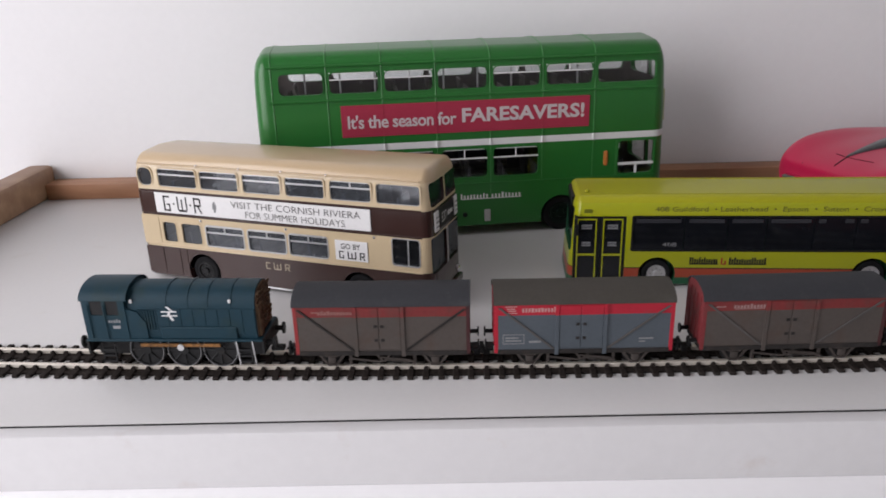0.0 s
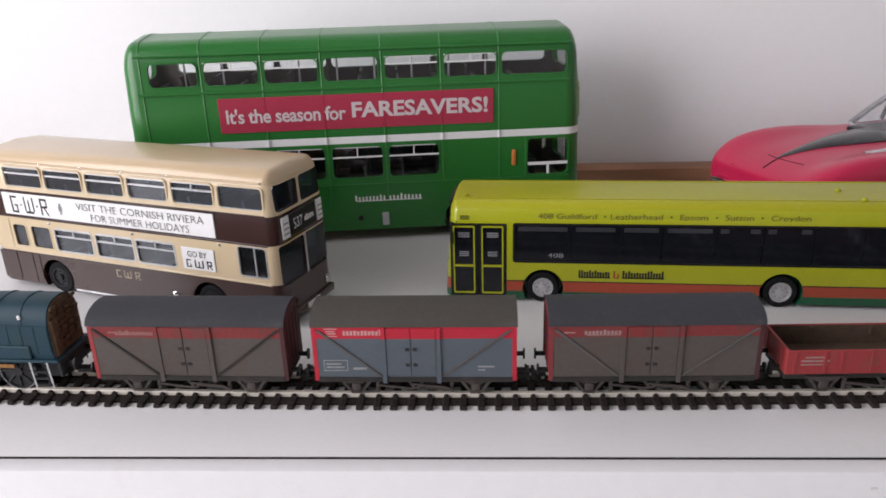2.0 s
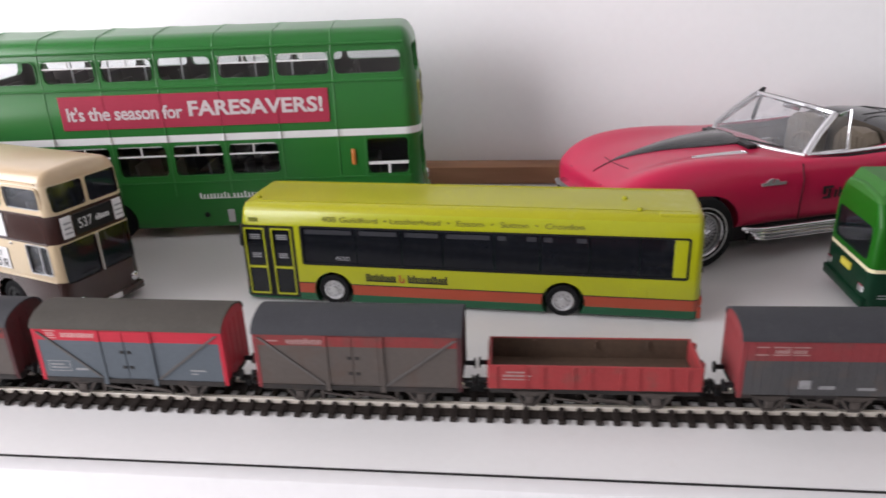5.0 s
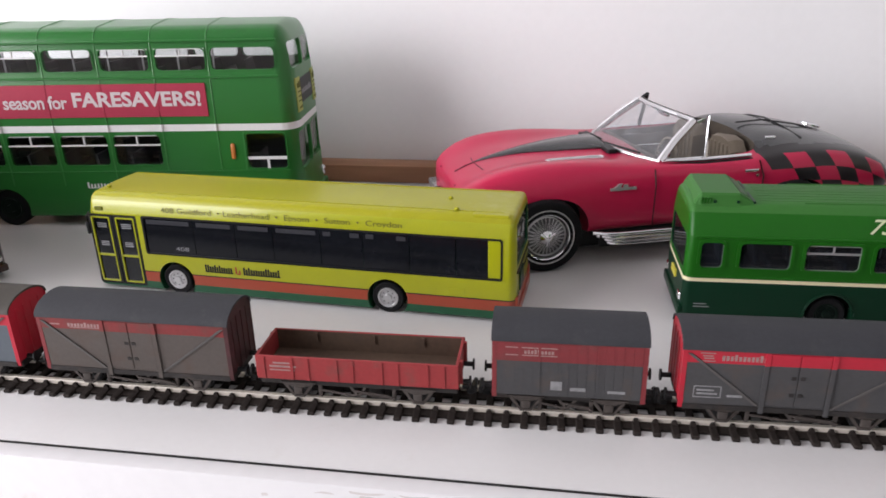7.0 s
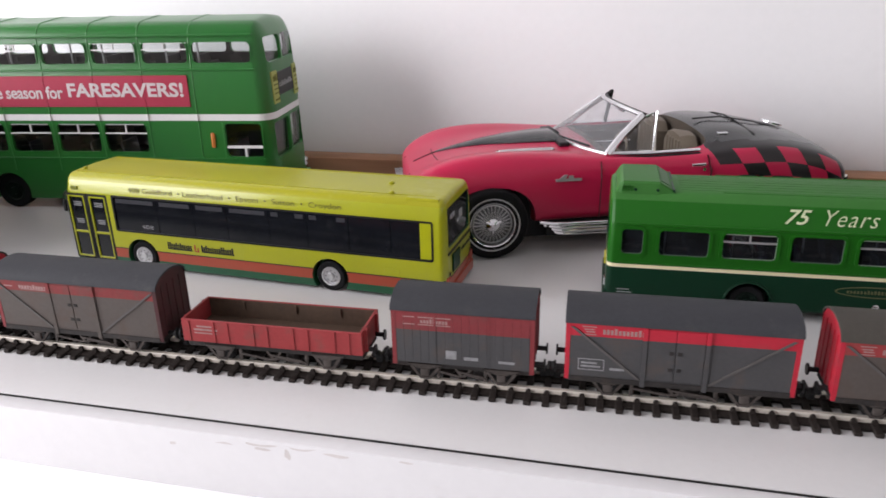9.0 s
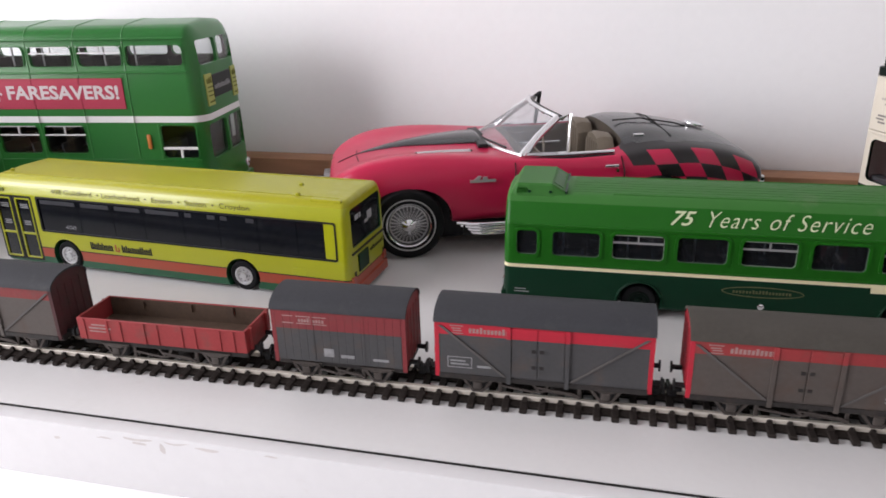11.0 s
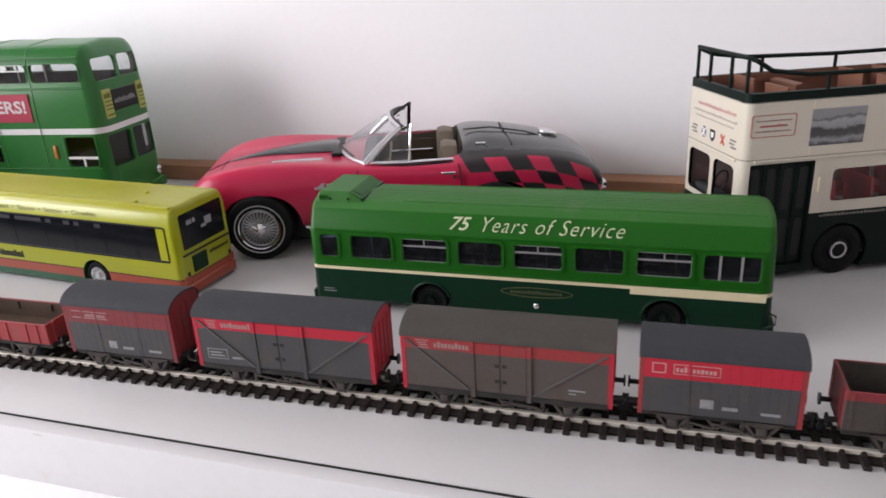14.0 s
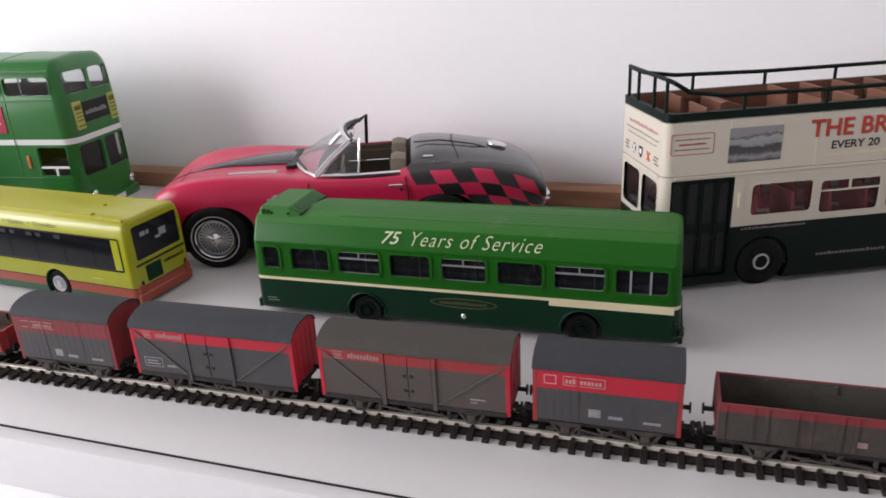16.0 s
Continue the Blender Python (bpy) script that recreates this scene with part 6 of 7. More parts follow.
def open_top_bus():
    root = thing("open_top_bus", pose(0.4105, 0.3201, 0, 0, 0, 24.7), "ivory and bottle green open-top model tour bus", "model bus", "model buses")
    x1, w, zb = 196.0, 46.0, 2.6
    kw = dict(end_r=(3.5, 5), end_top=(0.01, 0.01), camber=0.0, rake=(0.0, 0.0))
    def skin(bm, z0, z1, off=0.0, mi=0, xs=0.0):
        def sec(w2, a, b, ins):
            return [(ins, a), (ins, b), (w2 / 2, b), (w2 - ins, b), (w2 - ins, a)]
        return bus_skin(bm, xs, x1, w, z0, z1, 0, 0, off=off, mi=mi, sec=sec, n=5, **kw)
    win = [(36.0, 61.0, 30.0, 42.6), (64.2, 89.0, 28.6, 42.0), (92.2, 117.0, 28.6, 42.0), (120.2, 145.0, 28.6, 42.0), (148.2, 173.0, 28.6, 42.0)]
    body = skin(BM(), zb, 48.0)
    bands(body, [26.0], [0, 2])
    inner = skin(BM(), zb + 5, 46.6, 1.4, 1)
    front = [(5.0, 20.6, 28.2, 44.8), (23.4, 41.0, 28.2, 44.8)]
    part("lower_body", cut(hollow(body, inner), [through_cut(win, 1.8, -4, w + 4), through_cut([(3.4, 28.6, 6.0, 46.4)], 0.5, -4, 3), end_cut(front, -5, 8, 2.5), arch_cut((43.2, 146.0), 9.6, 11.2, w, 8)]),
         [M_BOTTLE, M_INTERIOR_GREY, M_IVORY, M_IVORY], root, "bottle green skirt under ivory window band")
    part("sill_panel", box(BM(), 28.8, 33.0, -0.2, 0.3, 26.0, 47.4, 0.1, 1), M_IVORY, root, smooth=0)
    for i, (a, b, c, d) in enumerate(win):
        side_window(root, a, b, c, d, w, M_GLASS_CLEAR, M_IVORY, 2 if i > 0 else 0, 1.8, 1.0, 0.0, M_IVORY, lip=0.7)
    end_panes(root, front, 1.0, M_GLASS_CLEAR, 2.5)
    # folding door in bottle green
    for k in range(4):
        a = 3.4 + k * 6.3
        d = part("door", box(BM(), a, a + 6.1, 1.6, 2.4, 6.2, 46.4, 0.2, 1), M_BOTTLE, root, "bottle green folding door", smooth=0)
        for za, zb2 in ((9, 24), (28, 44)):
            part("door_glass", prism(BM(), rrect(a + 1.5, a + 4.8, za, zb2, 0.8), 1.35, 1.65), M_BLACK, d, smooth=0)
    part("door_jamb", box(BM(), 28.0, 29.0, 0.3, 2.6, 5.8, 46.8), M_BOTTLE, root, smooth=0)
    # moulded ledge along the top of the lower body
    part("waist_ledge", box(BM(), 4.5, x1 - 5, -0.6, 0.3, 46.9, 48.1, 0.25, 1), M_IVORY, root, smooth=0)
    part("front_ledge", box(BM(), -0.6, 0.3, 4.2, w - 4.2, 46.9, 48.1, 0.25, 1), M_IVORY, root, smooth=0)
    # upper deck
    up = skin(BM(), 48.3, 69.0)
    well = skin(BM(), 51.5, 75.0, 1.5, 1)
    part("upper_body", cut(fixed(up), [well]), [M_IVORY, M_SEAT_BROWN, M_IVORY], root, "ivory upper deck panels with printed scenes")
    rim = skin(BM(), 68.6, 72.0)
    hole = skin(BM(), 66.0, 76.0, 2.2, 1)
    part("rim", cut(fixed(rim), [hole]), [M_BOTTLE, M_SEAT_BROWN], root, "bottle green capping rail")
    part("upper_floor", box(BM(), 3, x1 - 4, 1.8, w - 1.8, 51.0, 52.0), M_SEAT_BROWN, root)
    for x in (20.5, 55.0, 90.0, 125.0):
        part("panel_joint", box(BM(), x + 4.8 - 0.12, x + 4.8 + 0.12, -0.12, 0.2, 49, 68.4), M_STRIPE_CREAM, root, smooth=0)
    # guard rails
    for k, z in enumerate((80.0,)):
        bm = BM()
        pts = [(x1 - 6, 1.0, 77.0), (60, 1.0, 77.0), (22, 1.0, 77.5), (8.5, 1.0, 79.5), (3.0, 1.6, 83.0), (1.2, 4.0, 84.0), (1.0, w / 2, 84.0), (1.2, w - 4.0, 84.0), (3.0, w - 1.6, 83.0), (8.5, w - 1.0, 80.5), (22, w - 1.0, 78.5), (60, w - 1.0, 77.5), (x1 - 6, w - 1.0, 77.5)]
        tube(bm, pts, 0.85, 8)
        part("guard_rail", bm, M_BOTTLE, root)
    for x, y, z in ((1.3, 4.0, 84.0), (1.0, 15.0, 84.0), (1.0, 31.0, 84.0), (1.3, w - 4.0, 84.0), (30, 1.0, 77.3), (62, 1.0, 77), (94, 1.0, 77), (126, 1.0, 77), (30, w - 1.0, 78), (62, w - 1.0, 77.5), (94, w - 1.0, 77.5), (126, w - 1.0, 77.5)):
        part("rail_post", tube(BM(), [(x, y, 71.0), (x, y, z)], 0.7, 8), M_BOTTLE, root)
    # seats on the open deck
    seats(root, [18.0] + [63.0 + 14.5 * k for k in range(8)], [(4, 19), (27, 42)], 53, M_SEAT_BROWN, 19.5, 8)
    part("stair_box", prism(BM(), [(33, 52), (33, 69.5), (36, 70), (56, 62.5), (57, 52)], 25, 43), M_SEAT_BROWN, root, "sloping brown stair head cover", smooth=0)
    seats(root, [40 + 15.5 * k for k in range(9)], [(3, 19), (27, 43)], 22, M_SEAT_RED, 15, 14, "lower_seat")
    part("lower_floor", box(BM(), 3, x1 - 4, 2, w - 2, 21, 22), M_INTERIOR_TAUPE, root)
    # prints on the near side
    notice = part("notice", ring_prism(BM(), rrect(2.2, 19.0, 56.4, 64.4, 0.8), rrect(2.45, 18.75, 56.65, 64.15, 0.7), -0.15, 0.1), M_RED_SOFT, root, "red outlined notice", smooth=0)
    bars("notice_print", M_FADED, notice, word_bars(4, 17.4, 62.0, 62.6, 20, 0.8, 40) + word_bars(4, 17.4, 58.2, 58.8, 20, 0.8, 41), 0.0, 0.1)
    bars("notice_heading", M_RED_SOFT, notice, word_bars(5.5, 16, 60.0, 60.9, 12, 0.85, 42), 0.0, 0.1)
    part("printed_photo", box(BM(), 24.9, 45.8, -0.15, 0.1, 51.9, 65.2), M_PHOTO, root, "grey printed photograph of an island in water", smooth=0)
    letters("lettering", "THE BR", M_FADED_GREY, root, at_mm(57.0, 0.0, 59.1), 31.5, 6.6, depth=0.06, bold=0.018)
    letters("lettering", "THE BR", M_RED_INK, root, at_mm(56.6, -0.05, 59.4), 31.5, 6.6, bold=0.018)
    letters("lettering", "EVERY 20", M_INK, root, at_mm(66.0, 0.0, 54.2), 19.5, 3.2, bold=0.02)
    bars("small_print", M_STRIPE_CREAM, root, word_bars(64, 100, 51.6, 52.8, 30, 0.6, 20), 0.0, 0.08)
    bars("white_print", M_FADED_GREY, root, word_bars(33, 60, 24.3, 25.3, 18, 0.7, 21) + word_bars(66, 96, 10.5, 11.8, 18, 0.7, 22), 0.0, 0.1)
    part("indicator", box(BM(), 30.4, 31.5, -0.6, 0.1, 34, 40, 0.3, 1), M_STRIPE_CREAM, root)
    # prints on the front
    bars("front_print", M_FADED_PINK, root, word_bars(7, 37, 62.9, 64.3, 26, 0.6, 23), 0.0, 0.12, plane="yz")
    bars("front_print", M_PRINT_GREY, root, word_bars(6, 40, 60.2, 61.2, 30, 0.5, 24) + word_bars(8, 38, 58.2, 59.0, 28, 0.5, 25), 0.0, 0.12, plane="yz")
    bars("front_print", M_FADED_GREY, root, [(5, 9.0, 51.2, 51.9), (6.2, 10.2, 52.5, 53.2), (5.4, 9.6, 53.8, 54.5), (36, 39.6, 51.2, 51.9), (36.8, 40.6, 52.5, 53.2), (36, 40, 53.8, 54.5)], 0.0, 0.12, plane="yz")
    # round blue crest, black shield and red cross printed under the wording
    disc = [(30.3 + 1.9 * math.cos(math.pi * k / 10), 52.9 + 2.2 * math.sin(math.pi * k / 10)) for k in range(20)]
    crest = part("blue_crest", prism(BM(), disc, -0.14, 0.1, "yz"), M_BLUE_PRINT, root, "round blue printed crest", smooth=0)
    for s in (1, -1):
        part("crest_stripe", prism(BM(), [(30.3 - s * 1.5, 51.5), (30.3 - s * 0.9, 51.1), (30.3 + s * 1.5, 54.3), (30.3 + s * 0.9, 54.7)], -0.2 - 0.03 * s, -0.13, "yz"), M_WHITE, crest, smooth=0)
    outline = [(21.3, 55.0), (25.1, 55.0), (25.1, 52.4), (24.4, 51.2), (23.2, 50.4), (22.0, 51.2), (21.3, 52.4)]
    shield = part("black_shield", prism(BM(), outline, -0.14, 0.1, "yz"), M_INK, root, "small black printed shield", smooth=0)
    part("shield_field", prism(BM(), [(23.2 + (y - 23.2) * 0.55, 53.1 + (z - 53.1) * 0.5) for y, z in outline], -0.2, -0.13, "yz"), M_WHITE, shield, smooth=0)
    for s in (1, -1):
        part("red_emblem", prism(BM(), [(15.2 - s * 1.7, 51.2), (15.2 - s * 1.1, 50.8), (15.2 + s * 1.7, 54.4), (15.2 + s * 1.1, 54.9)], -0.16 - 0.03 * s, 0.1, "yz"), M_RED_INK, root, smooth=0)
    # cab behind the windscreen
    part("dashboard", box(BM(), 3.2, 8.5, 3.5, w - 3.5, 22.0, 29.5, 0.8, 2), M_INTERIOR, root, "dark dashboard")
    part("steering_wheel", tube(BM(), [(10.5 + 1.6 * math.sin(math.pi * k / 8), 33.0 + 4.2 * math.cos(math.pi * k / 8), 31.5 + 3.6 * math.sin(math.pi * k / 8)) for k in range(17)], 0.4, 6), M_BLACK, root)
    part("driver_seat", box(BM(), 20.0, 23.0, 28.0, 39.0, 22.0, 39.0, 1.0, 2), M_SEAT_RED, root, "dull red driver's seat")
    part("front_panel", box(BM(), -0.4, 0.6, 3.5, w - 3.5, zb, 25.5, 0.4, 1), M_BOTTLE, root)
    for x in (43.2, 146.0):
        wheel_set(root, x, 9.8, 9.8, 0.4, w - 0.4, M_TYRE, width=8)
        for y, s in ((0.0, 1), (w, -1)):
            part("hub_ring", lathe(BM(), (x, y, 9.8), [(2.7, s * 0.6), (2.7, s * 0.05), (3.3, s * 0.0), (3.5, s * 0.6)], 28, 0, False), M_SILVER, root)


def photo_mat():
    """Grey print: pale sky, dark hill, light water line, dark shore."""
    m, n, l, b = node_mat("grey_photo_print")
    co, sp, ns, rp, mr, ma = (n.new(k) for k in ("ShaderNodeTexCoord", "ShaderNodeSeparateXYZ", "ShaderNodeTexNoise", "ShaderNodeValToRGB", "ShaderNodeMapRange", "ShaderNodeMath"))
    ns.inputs["Scale"].default_value, ns.inputs["Detail"].default_value, ns.inputs["Roughness"].default_value = 75, 9, 0.75
    l.new(co.outputs["Object"], sp.inputs[0])
    l.new(co.outputs["Object"], ns.inputs[0])
    mr.inputs[1].default_value, mr.inputs[2].default_value = 0.0519, 0.0654
    l.new(sp.outputs[2], mr.inputs[0])
    ma.operation = "MULTIPLY_ADD"
    ma.inputs[1].default_value = 0.75
    l.new(ns.outputs[0], ma.inputs[0])
    l.new(mr.outputs[0], ma.inputs[2])
    shades = ((0.0, 0.08), (0.30, 0.16), (0.38, 0.05), (0.54, 0.30), (0.64, 0.07), (0.80, 0.055), (0.86, 0.30), (1.0, 0.36), (1.06, 0.10), (1.12, 0.28))
    rp.color_ramp.elements[0].position, rp.color_ramp.elements[1].position = 0.0, 1.0
    for k, (p, v) in enumerate(shades):
        e = rp.color_ramp.elements[0] if k == 0 else rp.color_ramp.elements[-1] if k == len(shades) - 1 else rp.color_ramp.elements.new(p / 1.2)
        e.position, e.color = p / 1.2, (v, v, v * 1.02, 1)
    mu = n.new("ShaderNodeMath")
    mu.operation = "DIVIDE"
    mu.inputs[1].default_value = 1.2
    l.new(ma.outputs[0], mu.inputs[0])
    l.new(mu.outputs[0], rp.inputs[0])
    l.new(rp.outputs[0], b.inputs["Base Color"])
    b.inputs["Roughness"].default_value = 0.45
    return m


M_RED_SOFT = surface("soft_red_print", (0.42, 0.12, 0.11), 0.5, vary=0.1)
# pale haze brightens these panes in place of reflected daylight
M_GLASS_B = glass_mat("glossy_tinted_pane", (0.78, 0.82, 0.88), 0.06, 1.6, 0.045)
M_SEAT_GREY = surface("dull_grey_seat", (0.07, 0.07, 0.075), 0.6, vary=0.1)
M_PHOTO = photo_mat()
M_GASKET = surface("grey_window_rubber", (0.10, 0.105, 0.11), 0.5)
M_GILT = surface("dull_gilt_print", (0.11, 0.11, 0.05), 0.5, vary=0.2)
M_BLUE_PRINT = surface("blue_grey_print", (0.10, 0.13, 0.20), 0.5)

green_double_decker()
brown_double_decker()
lime_single_decker()
green_single_decker()
open_top_bus()


# ---- red convertible: local x from nose to tail, y across from the near side, z up ----
def car_paint():
    """Red lacquer with a black and red chequered flag painted on the rear wings."""
    m = surface("chequered_red_lacquer", (0.50, 0.014, 0.066), 0.28, vary=0.012, coat=0.1, spec=0.38, rough_var=0.015)
    n, l = m.node_tree.nodes, m.node_tree.links
    b = n["Principled BSDF"]
    red = b.inputs["Base Color"].links[0].from_socket
    co, sp = n.new("ShaderNodeTexCoord"), n.new("ShaderNodeSeparateXYZ")
    l.new(co.outputs["Object"], sp.inputs[0])
    def op(kind, a, c):
        q = n.new("ShaderNodeMath")
        q.operation = kind
        for i, v in enumerate((a, c)):
            if isinstance(v, (int, float)):
                q.inputs[i].default_value = v
            else:
                l.new(v, q.inputs[i])
        return q.outputs[0]
    x, z = op("MULTIPLY", sp.outputs["X"], 1000), op("MULTIPLY", sp.outputs["Z"], 1000)
    drop = op("MULTIPLY", op("POWER", op("MAXIMUM", op("SUBTRACT", x, 148.0), 0.0), 2.0), 0.0072)
    top = op("SUBTRACT", 39.4, drop)
    below = op("SUBTRACT", top, z)
    u = op("DIVIDE", op("SUBTRACT", op("SUBTRACT", x, 124.6), op("MULTIPLY", below, 0.6)), 9.6)
    v = op("DIVIDE", below, 5.6)
    par = op("MODULO", op("ADD", op("FLOOR", u, 0), op("FLOOR", v, 0)), 2.0)
    even = op("LESS_THAN", op("ABSOLUTE", par, 0), 0.5)
    cover = op("MULTIPLY", op("LESS_THAN", below, 0.0), op("GREATER_THAN", x, 124.0))
    inside = op("MULTIPLY", op("GREATER_THAN", u, 0.0), op("MULTIPLY", op("GREATER_THAN", below, 0.0), op("LESS_THAN", v, 3.0)))
    mix = n.new("ShaderNodeMix")
    mix.data_type = "RGBA"
    l.new(op("MAXIMUM", cover, op("MULTIPLY", even, inside)), mix.inputs[0])
    l.new(red, mix.inputs[6])
    mix.inputs[7].default_value = (0.014, 0.012, 0.013, 1)
    l.new(mix.outputs[2], b.inputs["Base Color"])
    return m


def subdivided(bm, levels=2):
    """A smooth finer copy of a cage."""
    bmesh.ops.recalc_face_normals(bm, faces=bm.faces)
    me = bpy.data.meshes.new("cage")
    bm.to_mesh(me)
    bm.free()
    for k in range(3):
        me.materials.append(M_INTERIOR)
    ob = new("cage", me)
    md = ob.modifiers.new("smooth", "SUBSURF")
    md.levels = md.render_levels = levels
    bpy.context.view_layer.update()
    fine = bpy.data.meshes.new_from_object(ob.evaluated_get(bpy.context.evaluated_depsgraph_get()))
    out = bmesh.new()
    out.from_mesh(fine)
    bpy.data.objects.remove(ob)
    bpy.data.meshes.remove(fine)
    bpy.data.meshes.remove(me)
    return out


CAR_ST = [  # x, sill (z, half width), crease (z, hw), wing crest (z, hw), valley (z, hw), middle z
    (2.5, 20, 24, 24.5, 26.5, 29.0, 24.5, 29.4, 16, 29.6),
    (4.8, 17, 29, 25.4, 31.0, 32.6, 26.5, 32.0, 16, 32.0),
    (11, 14, 33, 26.5, 34.6, 37.0, 28, 34.8, 17, 34.6),
    (20, 13, 35, 29, 36.8, 40.4, 29, 37.2, 17, 37.2),
    (35, 13, 35.5, 31, 37.4, 42.2, 29, 39.0, 17, 39.4),
    (55, 13, 35, 31.6, 37.0, 41.4, 29, 39.6, 18, 40.6),
    (72, 13, 34.5, 31, 36.2, 39.4, 30, 39.4, 18, 41.0),
    (80, 13, 34.5, 30.5, 36.0, 38.8, 32, 39.0, 20, 39.8),
    (100, 13, 34.8, 30.5, 36.2, 38.2, 32, 38.4, 20, 38.6),
    (122, 13, 35.2, 31, 36.8, 38.6, 32, 40.0, 24, 41.0),
    (127, 13, 35.6, 31.5, 37.2, 39.4, 31.5, 45.4, 22, 46.8),
    (140, 13, 36, 32, 37.6, 41.0, 30.5, 45.8, 18, 47.0),
    (155, 13.5, 35.5, 31.5, 37.4, 40.4, 30, 43.0, 18, 44.2),
    (170, 14.5, 34, 29.5, 36.2, 37.8, 29, 40.0, 17, 41.2),
    (181, 15.5, 31.5, 26.8, 34.0, 34.0, 27.5, 36.0, 16, 36.8),
    (187.5, 17, 28.5, 24.4, 31.2, 30.0, 26, 31.0, 15, 31.6),
    (190, 19, 26, 23, 28.0, 26.4, 23, 26.8, 14, 27.2),
]


def hood_z(x):
    return float(np.interp(x, [s[0] for s in CAR_ST], [s[9] for s in CAR_ST]))


def convertible():
    root = thing("convertible_car", pose(0.1831, 0.2987, 0, 0, 0, 20.0), "red model convertible sports car with chequered rear wings", "model car")
    C = 37.5
    cage = BM()
    secs = []
    for x, zs, hs, zc, hb, zf, hf, zg, hg, zh in CAR_ST:
        half = [(hs - 6, zs - 0.6), (hs, zs), (hs + 0.4 * (hb - hs) + 0.3, (zs + zc) / 2), (hb, zc), ((hb + hf) / 2 + 1.2, zf - 1.6), (hf, zf), ((hf + hg) / 2, (zf + zg) / 2 - 0.1), (hg, zg), (hg * 0.45, (zg + zh * 2) / 3)]
        pts = [(C - d, z) for d, z in half] + [(C, zh)] + [(C + d, z) for d, z in reversed(half)]
        secs.append((x, pts))
    loft(cage, secs)
    body = subdivided(cage, 2)
    wheels_x = (34.5, 138.5)
    arches = BM()
    for x in wheels_x:
        for a, b in ((-4, 13), (2 * C - 13, 2 * C + 4)):
            prism(arches, [(x + 0.8 + 17.6 * math.copysign(abs(math.cos(q)) ** 0.85, math.cos(q)), 13.0 + 16.2 * math.copysign(abs(math.sin(q)) ** 0.85, math.sin(q))) for q in (2 * math.pi * k / 44 for k in range(44))], a, b)
    pit = BM()
    prism(pit, rrect(81.0, 126.0, C - 28.5, C + 28.5, 4.0, 5), 15.5, 60, "xy")
    shell = cut(fixed(body), [arches, pit])
    # dark soft cover behind the seats
    for f in shell.faces:
        c = f.calc_center_median()
        if c.x > 126.0 and f.normal.z > 0.3 and abs(c.y - C) < 28.0 - max(0, c.x - 150) * 0.2:
            f.material_index = 1
        elif 80.8 < c.x < 126.3 and abs(c.y - C) < 28.8 and f.normal.z < 0.4 and c.z > 15:
            f.material_index = 2
        else:
            f.material_index = 0
    skin_tree = BVHTree.FromBMesh(shell)
    def on_skin(x, y, up=0.05):
        """Point on the top of the body."""
        hit = skin_tree.ray_cast(Vector((x, y, 90.0)), Vector((0, 0, -1)))[0]
        return Vector((x, y, hit.z + up))
    part("body", shell, [car_paint(), M_CAR_BLACK, M_CAR_INSIDE], root, "glossy pinkish red body with black rear cover")
    # hood scoop and stripe
    sc = BM()
    secs = []
    for x, h, up in ((14.5, 0.4, 0.1), (18, 1.2, 0.4), (26, 2.6, 0.9), (36, 4.4, 1.5), (48, 7.6, 2.1), (60, 9.4, 2.4), (67.5, 9.8, 2.2), (69, 9.6, 1.0)):
        z = hood_z(x)
        secs.append((x, [(C - h, z - 1.2), (C - h, z + 0.1), (C - h * 0.7, z + up * 0.85), (C, z + up), (C + h * 0.7, z + up * 0.85), (C + h, z + 0.1), (C + h, z - 1.2)]))
    part("hood_scoop", loft(sc, secs), M_CAR_BLACK, root, "dull black raised hood scoop")
    bm = BM()
    tube(bm, [on_skin(6.5 + k, C - 1.6 + 0.13 * k) for k in range(13)], 0.32, 5)
    part("hood_mark", bm, M_BLACK, root, "black line ahead of the scoop")
    # thin dark red line across the hood near the scoop's tip
    part("hood_cross_line", tube(BM(), [on_skin(14.6 + 0.07 * abs(d), C + d) for d in range(-14, 7, 2)], 0.2, 5), M_CAR_SEAM, root)
    bm = BM()
    tube(bm, [on_skin(40.5 + 2.0 * k, C - 20.3 - 1.5) for k in range(12)] + [on_skin(63.2, C - 20.3)] + [on_skin(62.5 - 2.0 * k, C - 20.3 + 1.5) for k in range(12)] + [on_skin(39.6, C - 20.3), on_skin(40.5, C - 20.3 - 1.5)], 0.42, 6)
    vent = part("hood_vent", bm, M_CHROME, root, "long chrome hood vent with fine louvres", smooth=0)
    bm = BM()
    for k in range(20):
        tube(bm, [on_skin(41.5 + 1.1 * k, C - 20.3 - 1.1), on_skin(41.9 + 1.1 * k, C - 20.3 + 1.1)], 0.26, 5)
    part("louvre", bm, M_SILVER, vent, smooth=0)
    part("vent_slot", loft(BM(), [(40.5 + 2.0 * k, [(C - 21.6, on_skin(40.5 + 2.0 * k, C - 21.6).z - 0.6), (C - 21.6, on_skin(40.5 + 2.0 * k, C - 21.6).z + 0.02), (C - 19.0, on_skin(40.5 + 2.0 * k, C - 19.0).z + 0.02), (C - 19.0, on_skin(40.5 + 2.0 * k, C - 19.0).z - 0.6)]) for k in range(12)]), M_BLACK, vent, smooth=0)
